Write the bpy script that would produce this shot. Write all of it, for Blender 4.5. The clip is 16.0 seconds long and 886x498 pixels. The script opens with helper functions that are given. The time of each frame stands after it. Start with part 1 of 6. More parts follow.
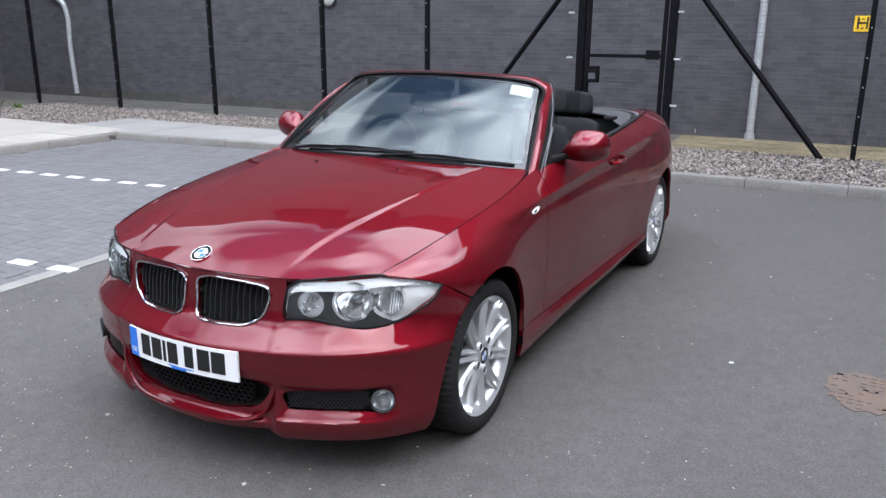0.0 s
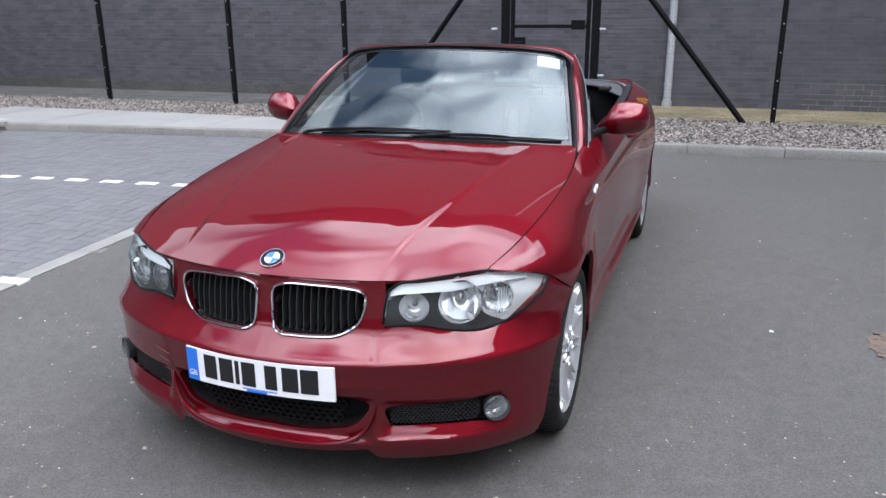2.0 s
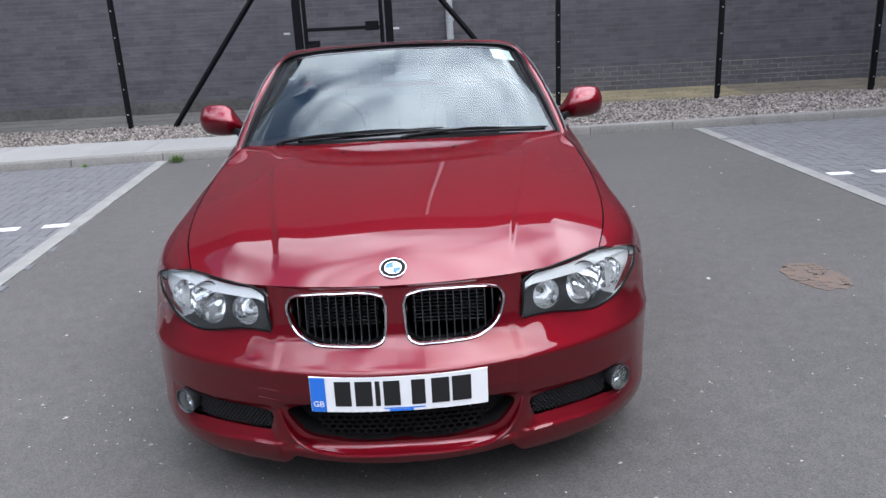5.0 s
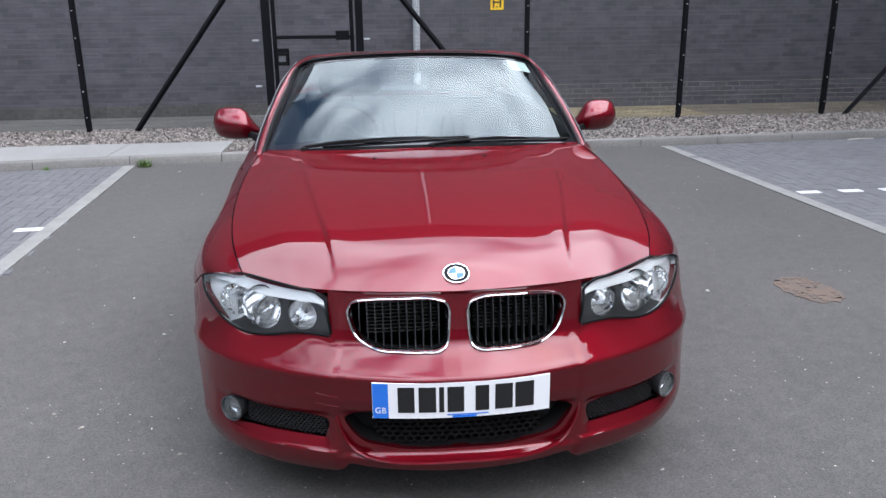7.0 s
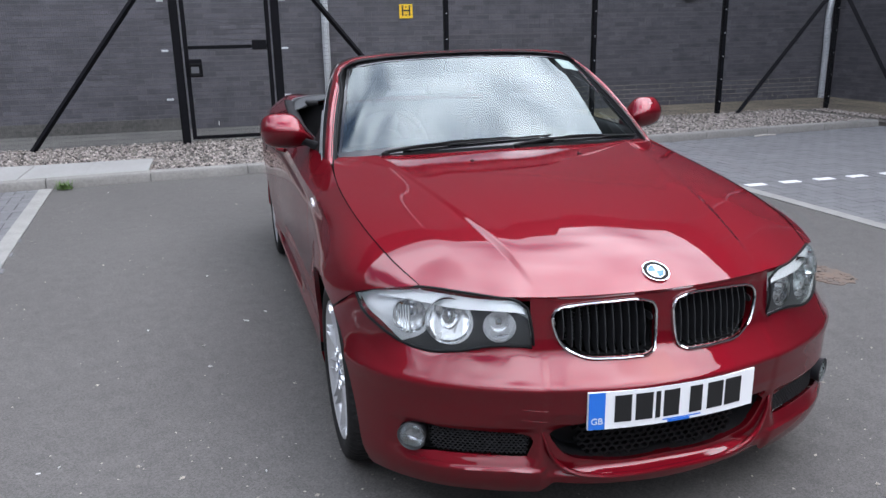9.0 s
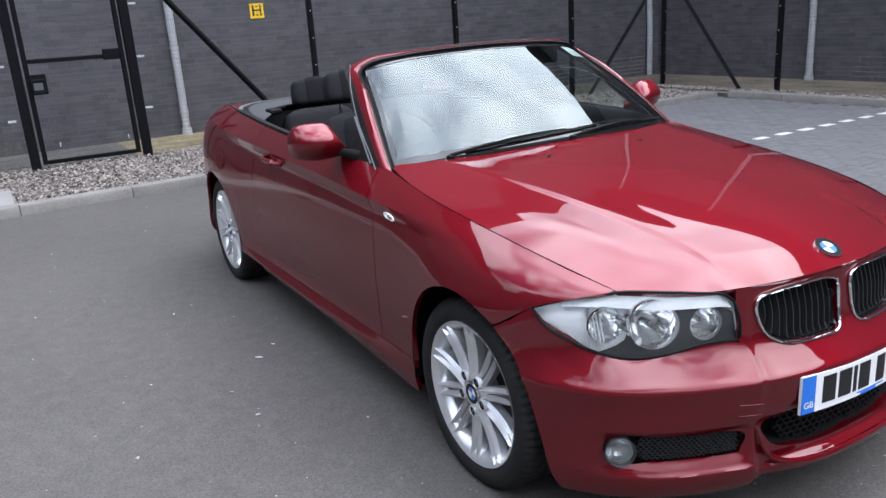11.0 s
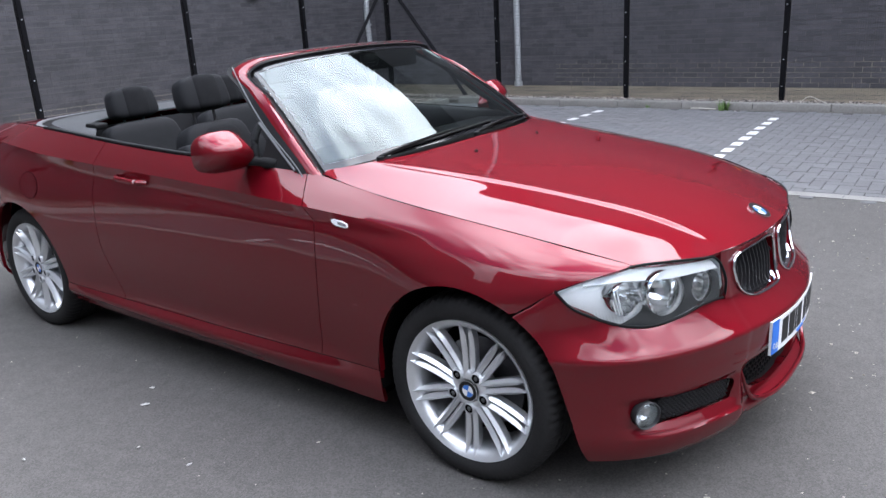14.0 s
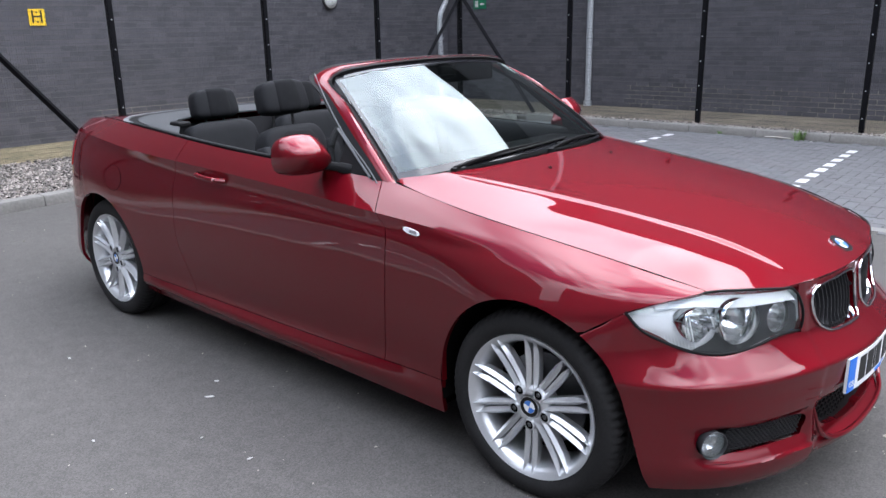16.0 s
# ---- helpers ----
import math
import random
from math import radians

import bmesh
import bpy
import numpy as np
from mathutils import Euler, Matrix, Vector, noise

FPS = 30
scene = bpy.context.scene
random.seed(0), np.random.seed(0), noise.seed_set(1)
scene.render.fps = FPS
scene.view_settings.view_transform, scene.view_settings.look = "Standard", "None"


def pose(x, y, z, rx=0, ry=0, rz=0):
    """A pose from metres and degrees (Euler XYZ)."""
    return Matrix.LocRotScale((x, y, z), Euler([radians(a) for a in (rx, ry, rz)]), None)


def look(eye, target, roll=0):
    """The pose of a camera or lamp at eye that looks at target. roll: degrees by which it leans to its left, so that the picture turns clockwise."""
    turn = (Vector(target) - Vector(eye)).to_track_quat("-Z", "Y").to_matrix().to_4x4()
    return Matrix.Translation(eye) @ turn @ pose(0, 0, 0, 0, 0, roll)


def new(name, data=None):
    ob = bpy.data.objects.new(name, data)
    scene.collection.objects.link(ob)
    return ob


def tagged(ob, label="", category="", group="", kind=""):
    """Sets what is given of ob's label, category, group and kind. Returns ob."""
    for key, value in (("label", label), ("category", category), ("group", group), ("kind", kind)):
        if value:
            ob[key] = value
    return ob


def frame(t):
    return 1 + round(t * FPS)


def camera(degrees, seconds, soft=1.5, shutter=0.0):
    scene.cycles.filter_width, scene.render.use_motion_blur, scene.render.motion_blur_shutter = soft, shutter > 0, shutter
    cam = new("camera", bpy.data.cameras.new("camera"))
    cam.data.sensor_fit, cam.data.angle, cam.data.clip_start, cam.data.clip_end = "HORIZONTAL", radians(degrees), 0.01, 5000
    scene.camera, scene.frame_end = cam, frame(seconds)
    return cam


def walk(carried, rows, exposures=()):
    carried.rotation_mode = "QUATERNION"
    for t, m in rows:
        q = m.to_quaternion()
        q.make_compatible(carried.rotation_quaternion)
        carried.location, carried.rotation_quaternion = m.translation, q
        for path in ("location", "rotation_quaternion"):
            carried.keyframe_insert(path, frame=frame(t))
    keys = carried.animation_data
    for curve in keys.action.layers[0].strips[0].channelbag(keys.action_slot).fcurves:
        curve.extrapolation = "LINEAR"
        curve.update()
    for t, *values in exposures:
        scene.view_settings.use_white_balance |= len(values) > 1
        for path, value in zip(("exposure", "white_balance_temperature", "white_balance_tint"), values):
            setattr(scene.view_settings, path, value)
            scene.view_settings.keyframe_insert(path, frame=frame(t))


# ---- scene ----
cam = camera(59.6, 16.0)
PATH = [
    (0, (2.012, -1.795, 1.502), (1.095, -0.099, 0.967), 0.4),
    (0.5, (1.915, -1.845, 1.496), (0.988, -0.161, 0.943), -0.2),
    (1, (1.716, -1.925, 1.49), (0.876, -0.21, 0.893), -0.7),
    (1.5, (1.502, -1.881, 1.469), (0.747, -0.123, 0.888), -0.9),
    (2, (1.258, -1.853, 1.48), (0.622, -0.052, 0.886), -0.5),
    (2.5, (0.957, -1.942, 1.467), (0.492, -0.088, 0.879), -2.4),
    (3, (0.734, -1.969, 1.47), (0.398, -0.09, 0.871), -2.9),
    (3.5, (0.501, -1.925, 1.468), (0.255, -0.044, 0.836), -3.4),
    (4, (0.283, -2.007, 1.468), (0.159, -0.108, 0.852), -4.8),
    (4.2, (0.213, -2.057, 1.487), (0.165, -0.154, 0.873), -4.8),
    (6.3, (0.043, -2.011, 1.464), (0.108, -0.099, 0.883), -1.6),
    (6.5, (-0.053, -2.024, 1.468), (0.056, -0.112, 0.889), -1.6),
    (7, (-0.234, -2.026, 1.468), (-0.06, -0.118, 0.895), -0.7),
    (7.5, (-0.416, -1.908, 1.447), (-0.185, -0.003, 0.883), -0.4),
    (8, (-0.634, -1.827, 1.451), (-0.32, 0.066, 0.888), -1.0),
    (8.5, (-0.942, -1.814, 1.456), (-0.512, 0.059, 0.903), -1.0),
    (9, (-1.144, -1.713, 1.417), (-0.618, 0.137, 0.868), -1.1),
    (9.2, (-1.236, -1.639, 1.399), (-0.685, 0.203, 0.849), -1.1),
    (11.3, (-2.04, -1.036, 1.444), (-0.995, 0.572, 0.874), -4.1),
    (11.5, (-2.082, -0.961, 1.414), (-0.967, 0.601, 0.851), -4.3),
    (12, (-2.306, -0.817, 1.418), (-0.985, 0.571, 0.845), -4.1),
    (12.5, (-2.362, -0.687, 1.406), (-0.985, 0.644, 0.829), -1.9),
    (13, (-2.371, -0.595, 1.415), (-0.935, 0.669, 0.832), -4.2),
    (13.5, (-2.516, -0.543, 1.421), (-1.011, 0.639, 0.838), -4.5),
    (14, (-2.584, -0.537, 1.431), (-1.065, 0.625, 0.844), -3.4),
    (14.5, (-2.59, -0.543, 1.436), (-1.051, 0.599, 0.864), -2.4),
    (15, (-2.555, -0.537, 1.418), (-1.014, 0.606, 0.853), -2.7),
    (15.5, (-2.6, -0.521, 1.437), (-1.06, 0.623, 0.871), -1.6),
    (16, (-2.621, -0.51, 1.428), (-1.185, 0.77, 0.882), -1.1),
]
walk(cam, [(t, look(eye, target, roll)) for t, eye, target, roll in PATH], ((0.0, 0.08), (1.5, 0.08), (4.0, 0.01), (6.8, 0.0), (8.0, -0.09), (9.0, -0.04), (12.0, 0.12), (14.0, 0.26), (16.0, 0.28)))

# ---- light: bright overcast with broken cloud ----
world = bpy.data.worlds.new("sky")
scene.world = world
world.use_nodes = True
wn, wl = world.node_tree.nodes, world.node_tree.links
wn.clear()
w_out = wn.new("ShaderNodeOutputWorld")
w_bg = wn.new("ShaderNodeBackground")
w_sky = wn.new("ShaderNodeTexSky")
w_sky.sky_type = 'NISHITA'
w_sky.sun_disc = False
SUN_EL, SUN_ROT = radians(50), radians(122)
w_sky.sun_elevation, w_sky.sun_rotation = SUN_EL, SUN_ROT
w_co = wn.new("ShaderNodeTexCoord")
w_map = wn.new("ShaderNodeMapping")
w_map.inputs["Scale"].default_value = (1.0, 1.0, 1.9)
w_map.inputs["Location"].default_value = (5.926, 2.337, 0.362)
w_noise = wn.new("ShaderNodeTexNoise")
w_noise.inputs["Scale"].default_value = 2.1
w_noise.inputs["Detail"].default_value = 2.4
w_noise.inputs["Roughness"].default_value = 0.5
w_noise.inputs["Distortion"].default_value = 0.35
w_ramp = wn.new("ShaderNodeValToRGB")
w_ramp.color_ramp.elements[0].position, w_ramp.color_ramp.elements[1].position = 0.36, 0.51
w_n2 = wn.new("ShaderNodeTexNoise")
w_n2.inputs["Scale"].default_value = 4.2
w_n2.inputs["Detail"].default_value = 2.0
w_r2 = wn.new("ShaderNodeValToRGB")
w_r2.color_ramp.elements[0].position, w_r2.color_ramp.elements[1].position = 0.3, 0.72
w_r2.color_ramp.elements[0].color, w_r2.color_ramp.elements[1].color = (8.4, 9.1, 10.9, 1), (15.6, 16.4, 18.5, 1)
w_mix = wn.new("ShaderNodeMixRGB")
# a cloudy sky is about three times as bright overhead as at the horizon
w_sep, w_rng, w_grad = wn.new("ShaderNodeSeparateXYZ"), wn.new("ShaderNodeMapRange"), wn.new("ShaderNodeMixRGB")
w_rng.inputs["From Min"].default_value, w_rng.inputs["From Max"].default_value = 0.2, 0.85
w_rng.inputs["To Min"].default_value, w_rng.inputs["To Max"].default_value = 0.24, 3.2
w_grad.blend_type, w_grad.inputs["Fac"].default_value = 'MULTIPLY', 1.0
# the cloud glows broadly round the hidden sun
w_dot, w_glow, w_lit = wn.new("ShaderNodeVectorMath"), wn.new("ShaderNodeMapRange"), wn.new("ShaderNodeMixRGB")
w_dot.operation = 'DOT_PRODUCT'
w_dot.inputs[1].default_value = (math.sin(SUN_ROT) * math.cos(SUN_EL), math.cos(SUN_ROT) * math.cos(SUN_EL), math.sin(SUN_EL))
w_glow.interpolation_type = 'SMOOTHSTEP'
w_glow.inputs["From Min"].default_value, w_glow.inputs["From Max"].default_value = -0.3, 1.0
w_glow.inputs["To Min"].default_value, w_glow.inputs["To Max"].default_value = 0.66, 1.42
w_lit.blend_type, w_lit.inputs["Fac"].default_value = 'MULTIPLY', 1.0
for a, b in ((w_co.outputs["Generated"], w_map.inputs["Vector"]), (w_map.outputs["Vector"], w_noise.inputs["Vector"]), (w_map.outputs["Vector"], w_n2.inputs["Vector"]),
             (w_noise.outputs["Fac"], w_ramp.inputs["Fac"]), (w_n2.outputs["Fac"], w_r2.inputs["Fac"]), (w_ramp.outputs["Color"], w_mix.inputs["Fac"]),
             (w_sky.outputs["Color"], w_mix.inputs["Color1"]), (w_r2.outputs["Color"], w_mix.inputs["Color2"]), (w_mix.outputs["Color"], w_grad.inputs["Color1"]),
             (w_co.outputs["Generated"], w_sep.inputs["Vector"]), (w_sep.outputs["Z"], w_rng.inputs["Value"]), (w_rng.outputs["Result"], w_grad.inputs["Color2"]), (w_co.outputs["Generated"], w_dot.inputs[0]), (w_dot.outputs["Value"], w_glow.inputs["Value"]),
             (w_grad.outputs["Color"], w_lit.inputs["Color1"]), (w_glow.outputs["Result"], w_lit.inputs["Color2"]), (w_lit.outputs["Color"], w_bg.inputs["Color"]),
             (w_bg.outputs["Background"], w_out.inputs["Surface"])):
    wl.new(a, b)
w_bg.inputs["Strength"].default_value = 0.117
sun_data = bpy.data.lights.new("sun", 'SUN')
sun_data.energy, sun_data.angle, sun_data.color = 1.2, radians(60), (1.0, 0.96, 0.9)
sun = new("sun", sun_data)
sun_dir = Vector((math.sin(SUN_ROT) * math.cos(SUN_EL), math.cos(SUN_ROT) * math.cos(SUN_EL), math.sin(SUN_EL)))
sun.matrix_world = look(sun_dir * 30, (0, 0, 0))


# ---- materials ----
def material(name, color, rough=0.6, metal=0.0, coat=0.0, var=0.0, scale=8.0, bump=0.0, bump_scale=60.0, spec=0.5, per_object=0.0, color2=None):
    """A Principled material with colour varied at two scales and a fine bump; object coordinates in metres."""
    m = bpy.data.materials.new(name)
    m.use_nodes = True
    n, l = m.node_tree.nodes, m.node_tree.links
    b = n["Principled BSDF"]
    b.inputs["Base Color"].default_value = (*color, 1)
    b.inputs["Roughness"].default_value = rough
    b.inputs["Metallic"].default_value = metal
    b.inputs["Coat Weight"].default_value = coat
    b.inputs["Coat Roughness"].default_value = 0.03
    b.inputs["Specular IOR Level"].default_value = spec
    co = n.new("ShaderNodeTexCoord")
    if var or color2:
        t1, t2 = n.new("ShaderNodeTexNoise"), n.new("ShaderNodeTexNoise")
        t1.inputs["Scale"].default_value, t2.inputs["Scale"].default_value = scale, scale * 14
        t1.inputs["Detail"].default_value, t2.inputs["Detail"].default_value = 6, 3
        add = n.new("ShaderNodeMath")
        add.operation = 'ADD'
        l.new(co.outputs["Object"], t1.inputs["Vector"])
        l.new(co.outputs["Object"], t2.inputs["Vector"])
        l.new(t1.outputs["Fac"], add.inputs[0])
        l.new(t2.outputs["Fac"], add.inputs[1])
        rng = n.new("ShaderNodeMapRange")
        rng.inputs["From Min"].default_value, rng.inputs["From Max"].default_value = 0.65, 1.35
        l.new(add.outputs[0], rng.inputs["Value"])
        mix = n.new("ShaderNodeMixRGB")
        c2 = color2 or tuple(min(1, c * (1 + var)) for c in color)
        c1 = color if color2 else tuple(c * (1 - var) for c in color)
        mix.inputs["Color1"].default_value, mix.inputs["Color2"].default_value = (*c1, 1), (*c2, 1)
        l.new(rng.outputs["Result"], mix.inputs["Fac"])
        last = mix.outputs["Color"]
        if per_object:
            info, hsv, mr = n.new("ShaderNodeObjectInfo"), n.new("ShaderNodeHueSaturation"), n.new("ShaderNodeMapRange")
            geo, sm = n.new("ShaderNodeNewGeometry"), n.new("ShaderNodeMath")
            sm.operation = 'ADD'
            l.new(info.outputs["Random"], sm.inputs[0])
            l.new(geo.outputs["Random Per Island"], sm.inputs[1])
            fr = n.new("ShaderNodeMath")
            fr.operation = 'FRACT'
            l.new(sm.outputs[0], fr.inputs[0])
            mr.inputs["To Min"].default_value, mr.inputs["To Max"].default_value = 1 - per_object, 1 + per_object
            l.new(fr.outputs[0], mr.inputs["Value"])
            l.new(mr.outputs["Result"], hsv.inputs["Value"])
            l.new(last, hsv.inputs["Color"])
            last = hsv.outputs["Color"]
        l.new(last, b.inputs["Base Color"])
    if bump:
        t3, bp = n.new("ShaderNodeTexNoise"), n.new("ShaderNodeBump")
        t3.inputs["Scale"].default_value, t3.inputs["Detail"].default_value = bump_scale, 4
        bp.inputs["Strength"].default_value, bp.inputs["Distance"].default_value = bump, 0.004
        l.new(co.outputs["Object"], t3.inputs["Vector"])
        l.new(t3.outputs["Fac"], bp.inputs["Height"])
        l.new(bp.outputs["Normal"], b.inputs["Normal"])
    return m


def glass_material(name, tint, ior=1.5, rough=0.0):
    """Thin glass: see-through, with a Fresnel-weighted mirror gloss."""
    m = bpy.data.materials.new(name)
    m.use_nodes = True
    n, l = m.node_tree.nodes, m.node_tree.links
    n.clear()
    out, mix, tr, gl, fr = (n.new("ShaderNode" + k) for k in ("OutputMaterial", "MixShader", "BsdfTransparent", "BsdfGlossy", "Fresnel"))
    tr.inputs["Color"].default_value = (*tint, 1)
    gl.inputs["Roughness"].default_value = rough
    gl.inputs["Color"].default_value = (0.84, 0.93, 0.93, 1)
    fr.inputs["IOR"].default_value = ior
    l.new(fr.outputs["Fac"], mix.inputs["Fac"])
    l.new(tr.outputs["BSDF"], mix.inputs[1])
    l.new(gl.outputs["BSDF"], mix.inputs[2])
    l.new(mix.outputs["Shader"], out.inputs["Surface"])
    return m


M_ASPHALT = material("asphalt", (0.073, 0.068, 0.0635), 0.9, var=0.14, scale=0.9, bump=0.3, bump_scale=260)


def add_grain(m, scale, low, high):
    """Multiplies the base colour by fine pebbly grain."""
    n, l = m.node_tree.nodes, m.node_tree.links
    b = n["Principled BSDF"]
    src = b.inputs["Base Color"].links[0].from_socket
    co, vor, mr, mx = n.new("ShaderNodeTexCoord"), n.new("ShaderNodeTexVoronoi"), n.new("ShaderNodeMapRange"), n.new("ShaderNodeMixRGB")
    vor.inputs["Scale"].default_value = scale
    l.new(co.outputs["Object"], vor.inputs["Vector"])
    sep = n.new("ShaderNodeSeparateColor")
    l.new(vor.outputs["Color"], sep.inputs["Color"])
    l.new(sep.outputs["Red"], mr.inputs["Value"])
    mr.inputs["To Min"].default_value, mr.inputs["To Max"].default_value = low, high
    mx.blend_type, mx.inputs["Fac"].default_value = 'MULTIPLY', 1.0
    l.new(src, mx.inputs["Color1"])
    l.new(mr.outputs["Result"], mx.inputs["Color2"])
    l.new(mx.outputs["Color"], b.inputs["Base Color"])


add_grain(M_ASPHALT, 200, 0.74, 1.29)
M_EDGING = material("edging_concrete", (0.21, 0.205, 0.19), 0.9, var=0.2, scale=5, bump=0.4, bump_scale=120)
M_PAVER = material("paving_block", (0.114, 0.113, 0.116), 0.88, var=0.12, scale=4, bump=0.3, bump_scale=150, per_object=0.08)
M_WHITEBLOCK = material("white_painted_block", (0.58, 0.58, 0.57), 0.7, var=0.08, scale=15, bump=0.3, bump_scale=140)
M_KERB = material("kerb_concrete", (0.175, 0.167, 0.154), 0.9, var=0.22, scale=3, bump=0.5, bump_scale=130, per_object=0.1)
M_SLAB = material("pale_concrete", (0.32, 0.305, 0.275), 0.9, var=0.12, scale=2, bump=0.3, bump_scale=90, per_object=0.06)
M_SLAB2 = material("grey_concrete", (0.235, 0.23, 0.22), 0.9, var=0.12, scale=2, bump=0.3, bump_scale=90, per_object=0.06)
M_STONE = material("gravel_stone", (0.200, 0.176, 0.158), 0.85, var=0.35, scale=9, per_object=0.88)
M_SOIL = material("gravel_bed", (0.10, 0.09, 0.08), 0.95, var=0.4, scale=6, bump=0.8, bump_scale=50)
M_STRIPPALE = material("mossy_concrete_strip", (0.080, 0.072, 0.035), 0.95, scale=1.3, bump=0.5, bump_scale=60, color2=(0.33, 0.265, 0.165))
M_STRIP = material("worn_concrete_strip", (0.058, 0.050, 0.037), 0.95, scale=1.5, bump=0.5, bump_scale=60, color2=(0.20, 0.165, 0.12))
M_STRIPGREY = material("dirty_grey_concrete", (0.055, 0.053, 0.05), 0.95, scale=1.6, bump=0.5, bump_scale=60, color2=(0.13, 0.125, 0.115))
M_BRICK = material("charcoal_brick", (0.090, 0.087, 0.099), 0.8, var=0.22, scale=5, bump=0.5, bump_scale=70, per_object=0.2)
M_MORTAR = material("mortar", (0.125, 0.118, 0.122), 0.95, var=0.2, scale=5, bump=0.4)
M_POINTING = material("pale_mortar", (0.085, 0.08, 0.08), 0.95, scale=1.6, bump=0.4, color2=(0.36, 0.325, 0.27))
M_GRIT = material("grit", (0.26, 0.235, 0.20), 0.9, var=0.3, scale=30, per_object=0.6)
M_FENCE = material("black_powder_coat", (0.006, 0.006, 0.0075), 0.75, var=0.2, scale=20, spec=0.1)
M_WIRE = material("mesh_wire", (0.010, 0.010, 0.012), 0.5)
M_GALV = material("galvanised_steel", (0.50, 0.52, 0.54), 0.5, metal=0.3, var=0.15, scale=9)
M_YELLOW = material("sign_yellow", (0.95, 0.60, 0.03), 0.5)
M_BLACK = material("matt_black_plastic", (0.005, 0.005, 0.0055), 0.6, var=0.15, scale=40, spec=0.18)
M_SIGNBLACK = material("sign_black", (0.01, 0.01, 0.01), 0.5)
M_GREEN = material("sign_green", (0.0, 0.2, 0.09), 0.5)
M_WHITE = material("white_plastic", (0.75, 0.75, 0.74), 0.4)
M_RUST = material("rusty_iron", (0.080, 0.072, 0.065), 0.9, metal=0.0, scale=7, bump=0.8, bump_scale=110, color2=(0.155, 0.10, 0.07))
M_LEAF = material("weed_leaf", (0.085, 0.15, 0.035), 0.7, var=0.35, scale=20)
M_LITTER = material("pale_litter", (0.42, 0.41, 0.39), 0.8)


def paint_material():
    """Deep red metallic paint under a clear coat."""
    m = material("metallic_red_paint", (0.166, 0.0034, 0.0098), 0.45, metal=0.93, coat=1.0, spec=0.2)
    n, l = m.node_tree.nodes, m.node_tree.links
    b = n["Principled BSDF"]
    b.inputs["Coat IOR"].default_value, b.inputs["Coat Roughness"].default_value = 1.54, 0.0
    b.inputs["Specular Tint"].default_value = (0.90, 0.68, 0.70, 1)
    co, fl, mr = n.new("ShaderNodeTexCoord"), n.new("ShaderNodeTexNoise"), n.new("ShaderNodeMapRange")
    fl.inputs["Scale"].default_value = 900
    l.new(co.outputs["Object"], fl.inputs["Vector"])
    l.new(fl.outputs["Fac"], mr.inputs["Value"])
    mr.inputs["To Min"].default_value, mr.inputs["To Max"].default_value = 0.56, 0.66
    l.new(mr.outputs["Result"], b.inputs["Roughness"])
    return m


M_PAINT = paint_material()
M_FASCIA = material("dark_fascia_metal", (0.008, 0.0082, 0.009), 0.75, var=0.1, scale=3, spec=0.2)
M_CHROME = material("chrome", (0.82, 0.83, 0.84), 0.07, metal=1.0)
M_ALLOY = material("silver_alloy", (0.68, 0.69, 0.70), 0.3, metal=0.7, coat=0.5, var=0.04, scale=10)
M_RUBBER = material("tyre_rubber", (0.017, 0.0165, 0.0165), 0.72, var=0.3, scale=10, bump=0.2, bump_scale=120, spec=0.2)
# near black for hollows, gaps and undersides: their shade is put into the colour
M_DARK = material("cavity_shade", (0.0025, 0.0025, 0.0025), 0.95, spec=0.05)
M_MESHPL = material("black_grille_plastic", (0.011, 0.011, 0.012), 0.5, var=0.15, scale=40, spec=0.3)
M_SLAT = material("satin_black_slat", (0.024, 0.0245, 0.026), 0.3, var=0.1, scale=40)
M_GREYPL = material("grey_bezel_plastic", (0.036, 0.037, 0.040), 0.42, var=0.08, scale=30)
M_REFL = material("lamp_reflector", (0.95, 0.955, 0.96), 0.1, metal=0.85)
M_FOGREFL = material("dull_lamp_reflector", (0.62, 0.63, 0.64), 0.2, metal=0.85)
M_SILVERPL = material("silver_lamp_plastic", (0.92, 0.93, 0.94), 0.3, metal=0.12, spec=0.8)
M_LENS = glass_material("lamp_lens", (0.985, 0.99, 0.99), 1.46)
M_BROW = material("white_light_strip", (0.93, 0.94, 0.95), 0.3)
M_GLASS = glass_material("windscreen_glass", (0.66, 0.74, 0.72), 1.78)
M_CLEAR = bpy.data.materials.new("clear_back")
M_CLEAR.use_nodes = True
M_CLEAR.node_tree.nodes.clear()
M_CLEAR.node_tree.links.new(M_CLEAR.node_tree.nodes.new("ShaderNodeBsdfTransparent").outputs[0], M_CLEAR.node_tree.nodes.new("ShaderNodeOutputMaterial").inputs[0])
M_FRIT = material("black_ceramic_border", (0.012, 0.012, 0.014), 0.12, spec=0.6)
M_AMBER = material("amber_lens", (0.30, 0.13, 0.05), 0.2, coat=1)
M_RED = material("red_lens", (0.3, 0.01, 0.012), 0.2, coat=1)
M_FABRIC = material("charcoal_fabric", (0.0115, 0.0117, 0.013), 0.9, var=0.25, scale=25, bump=0.15, bump_scale=300, spec=0.15)
M_LEATHER = material("anthracite_leatherette", (0.015, 0.0155, 0.0172), 0.7, var=0.12, scale=25, bump=0.1, bump_scale=260, spec=0.14)
M_TONNEAU = material("grey_tonneau_cover", (0.040, 0.042, 0.045), 0.75, var=0.1, scale=8, bump=0.12, bump_scale=240)
M_TRIM = material("grey_satin_trim", (0.11, 0.114, 0.12), 0.45, var=0.1, scale=20)
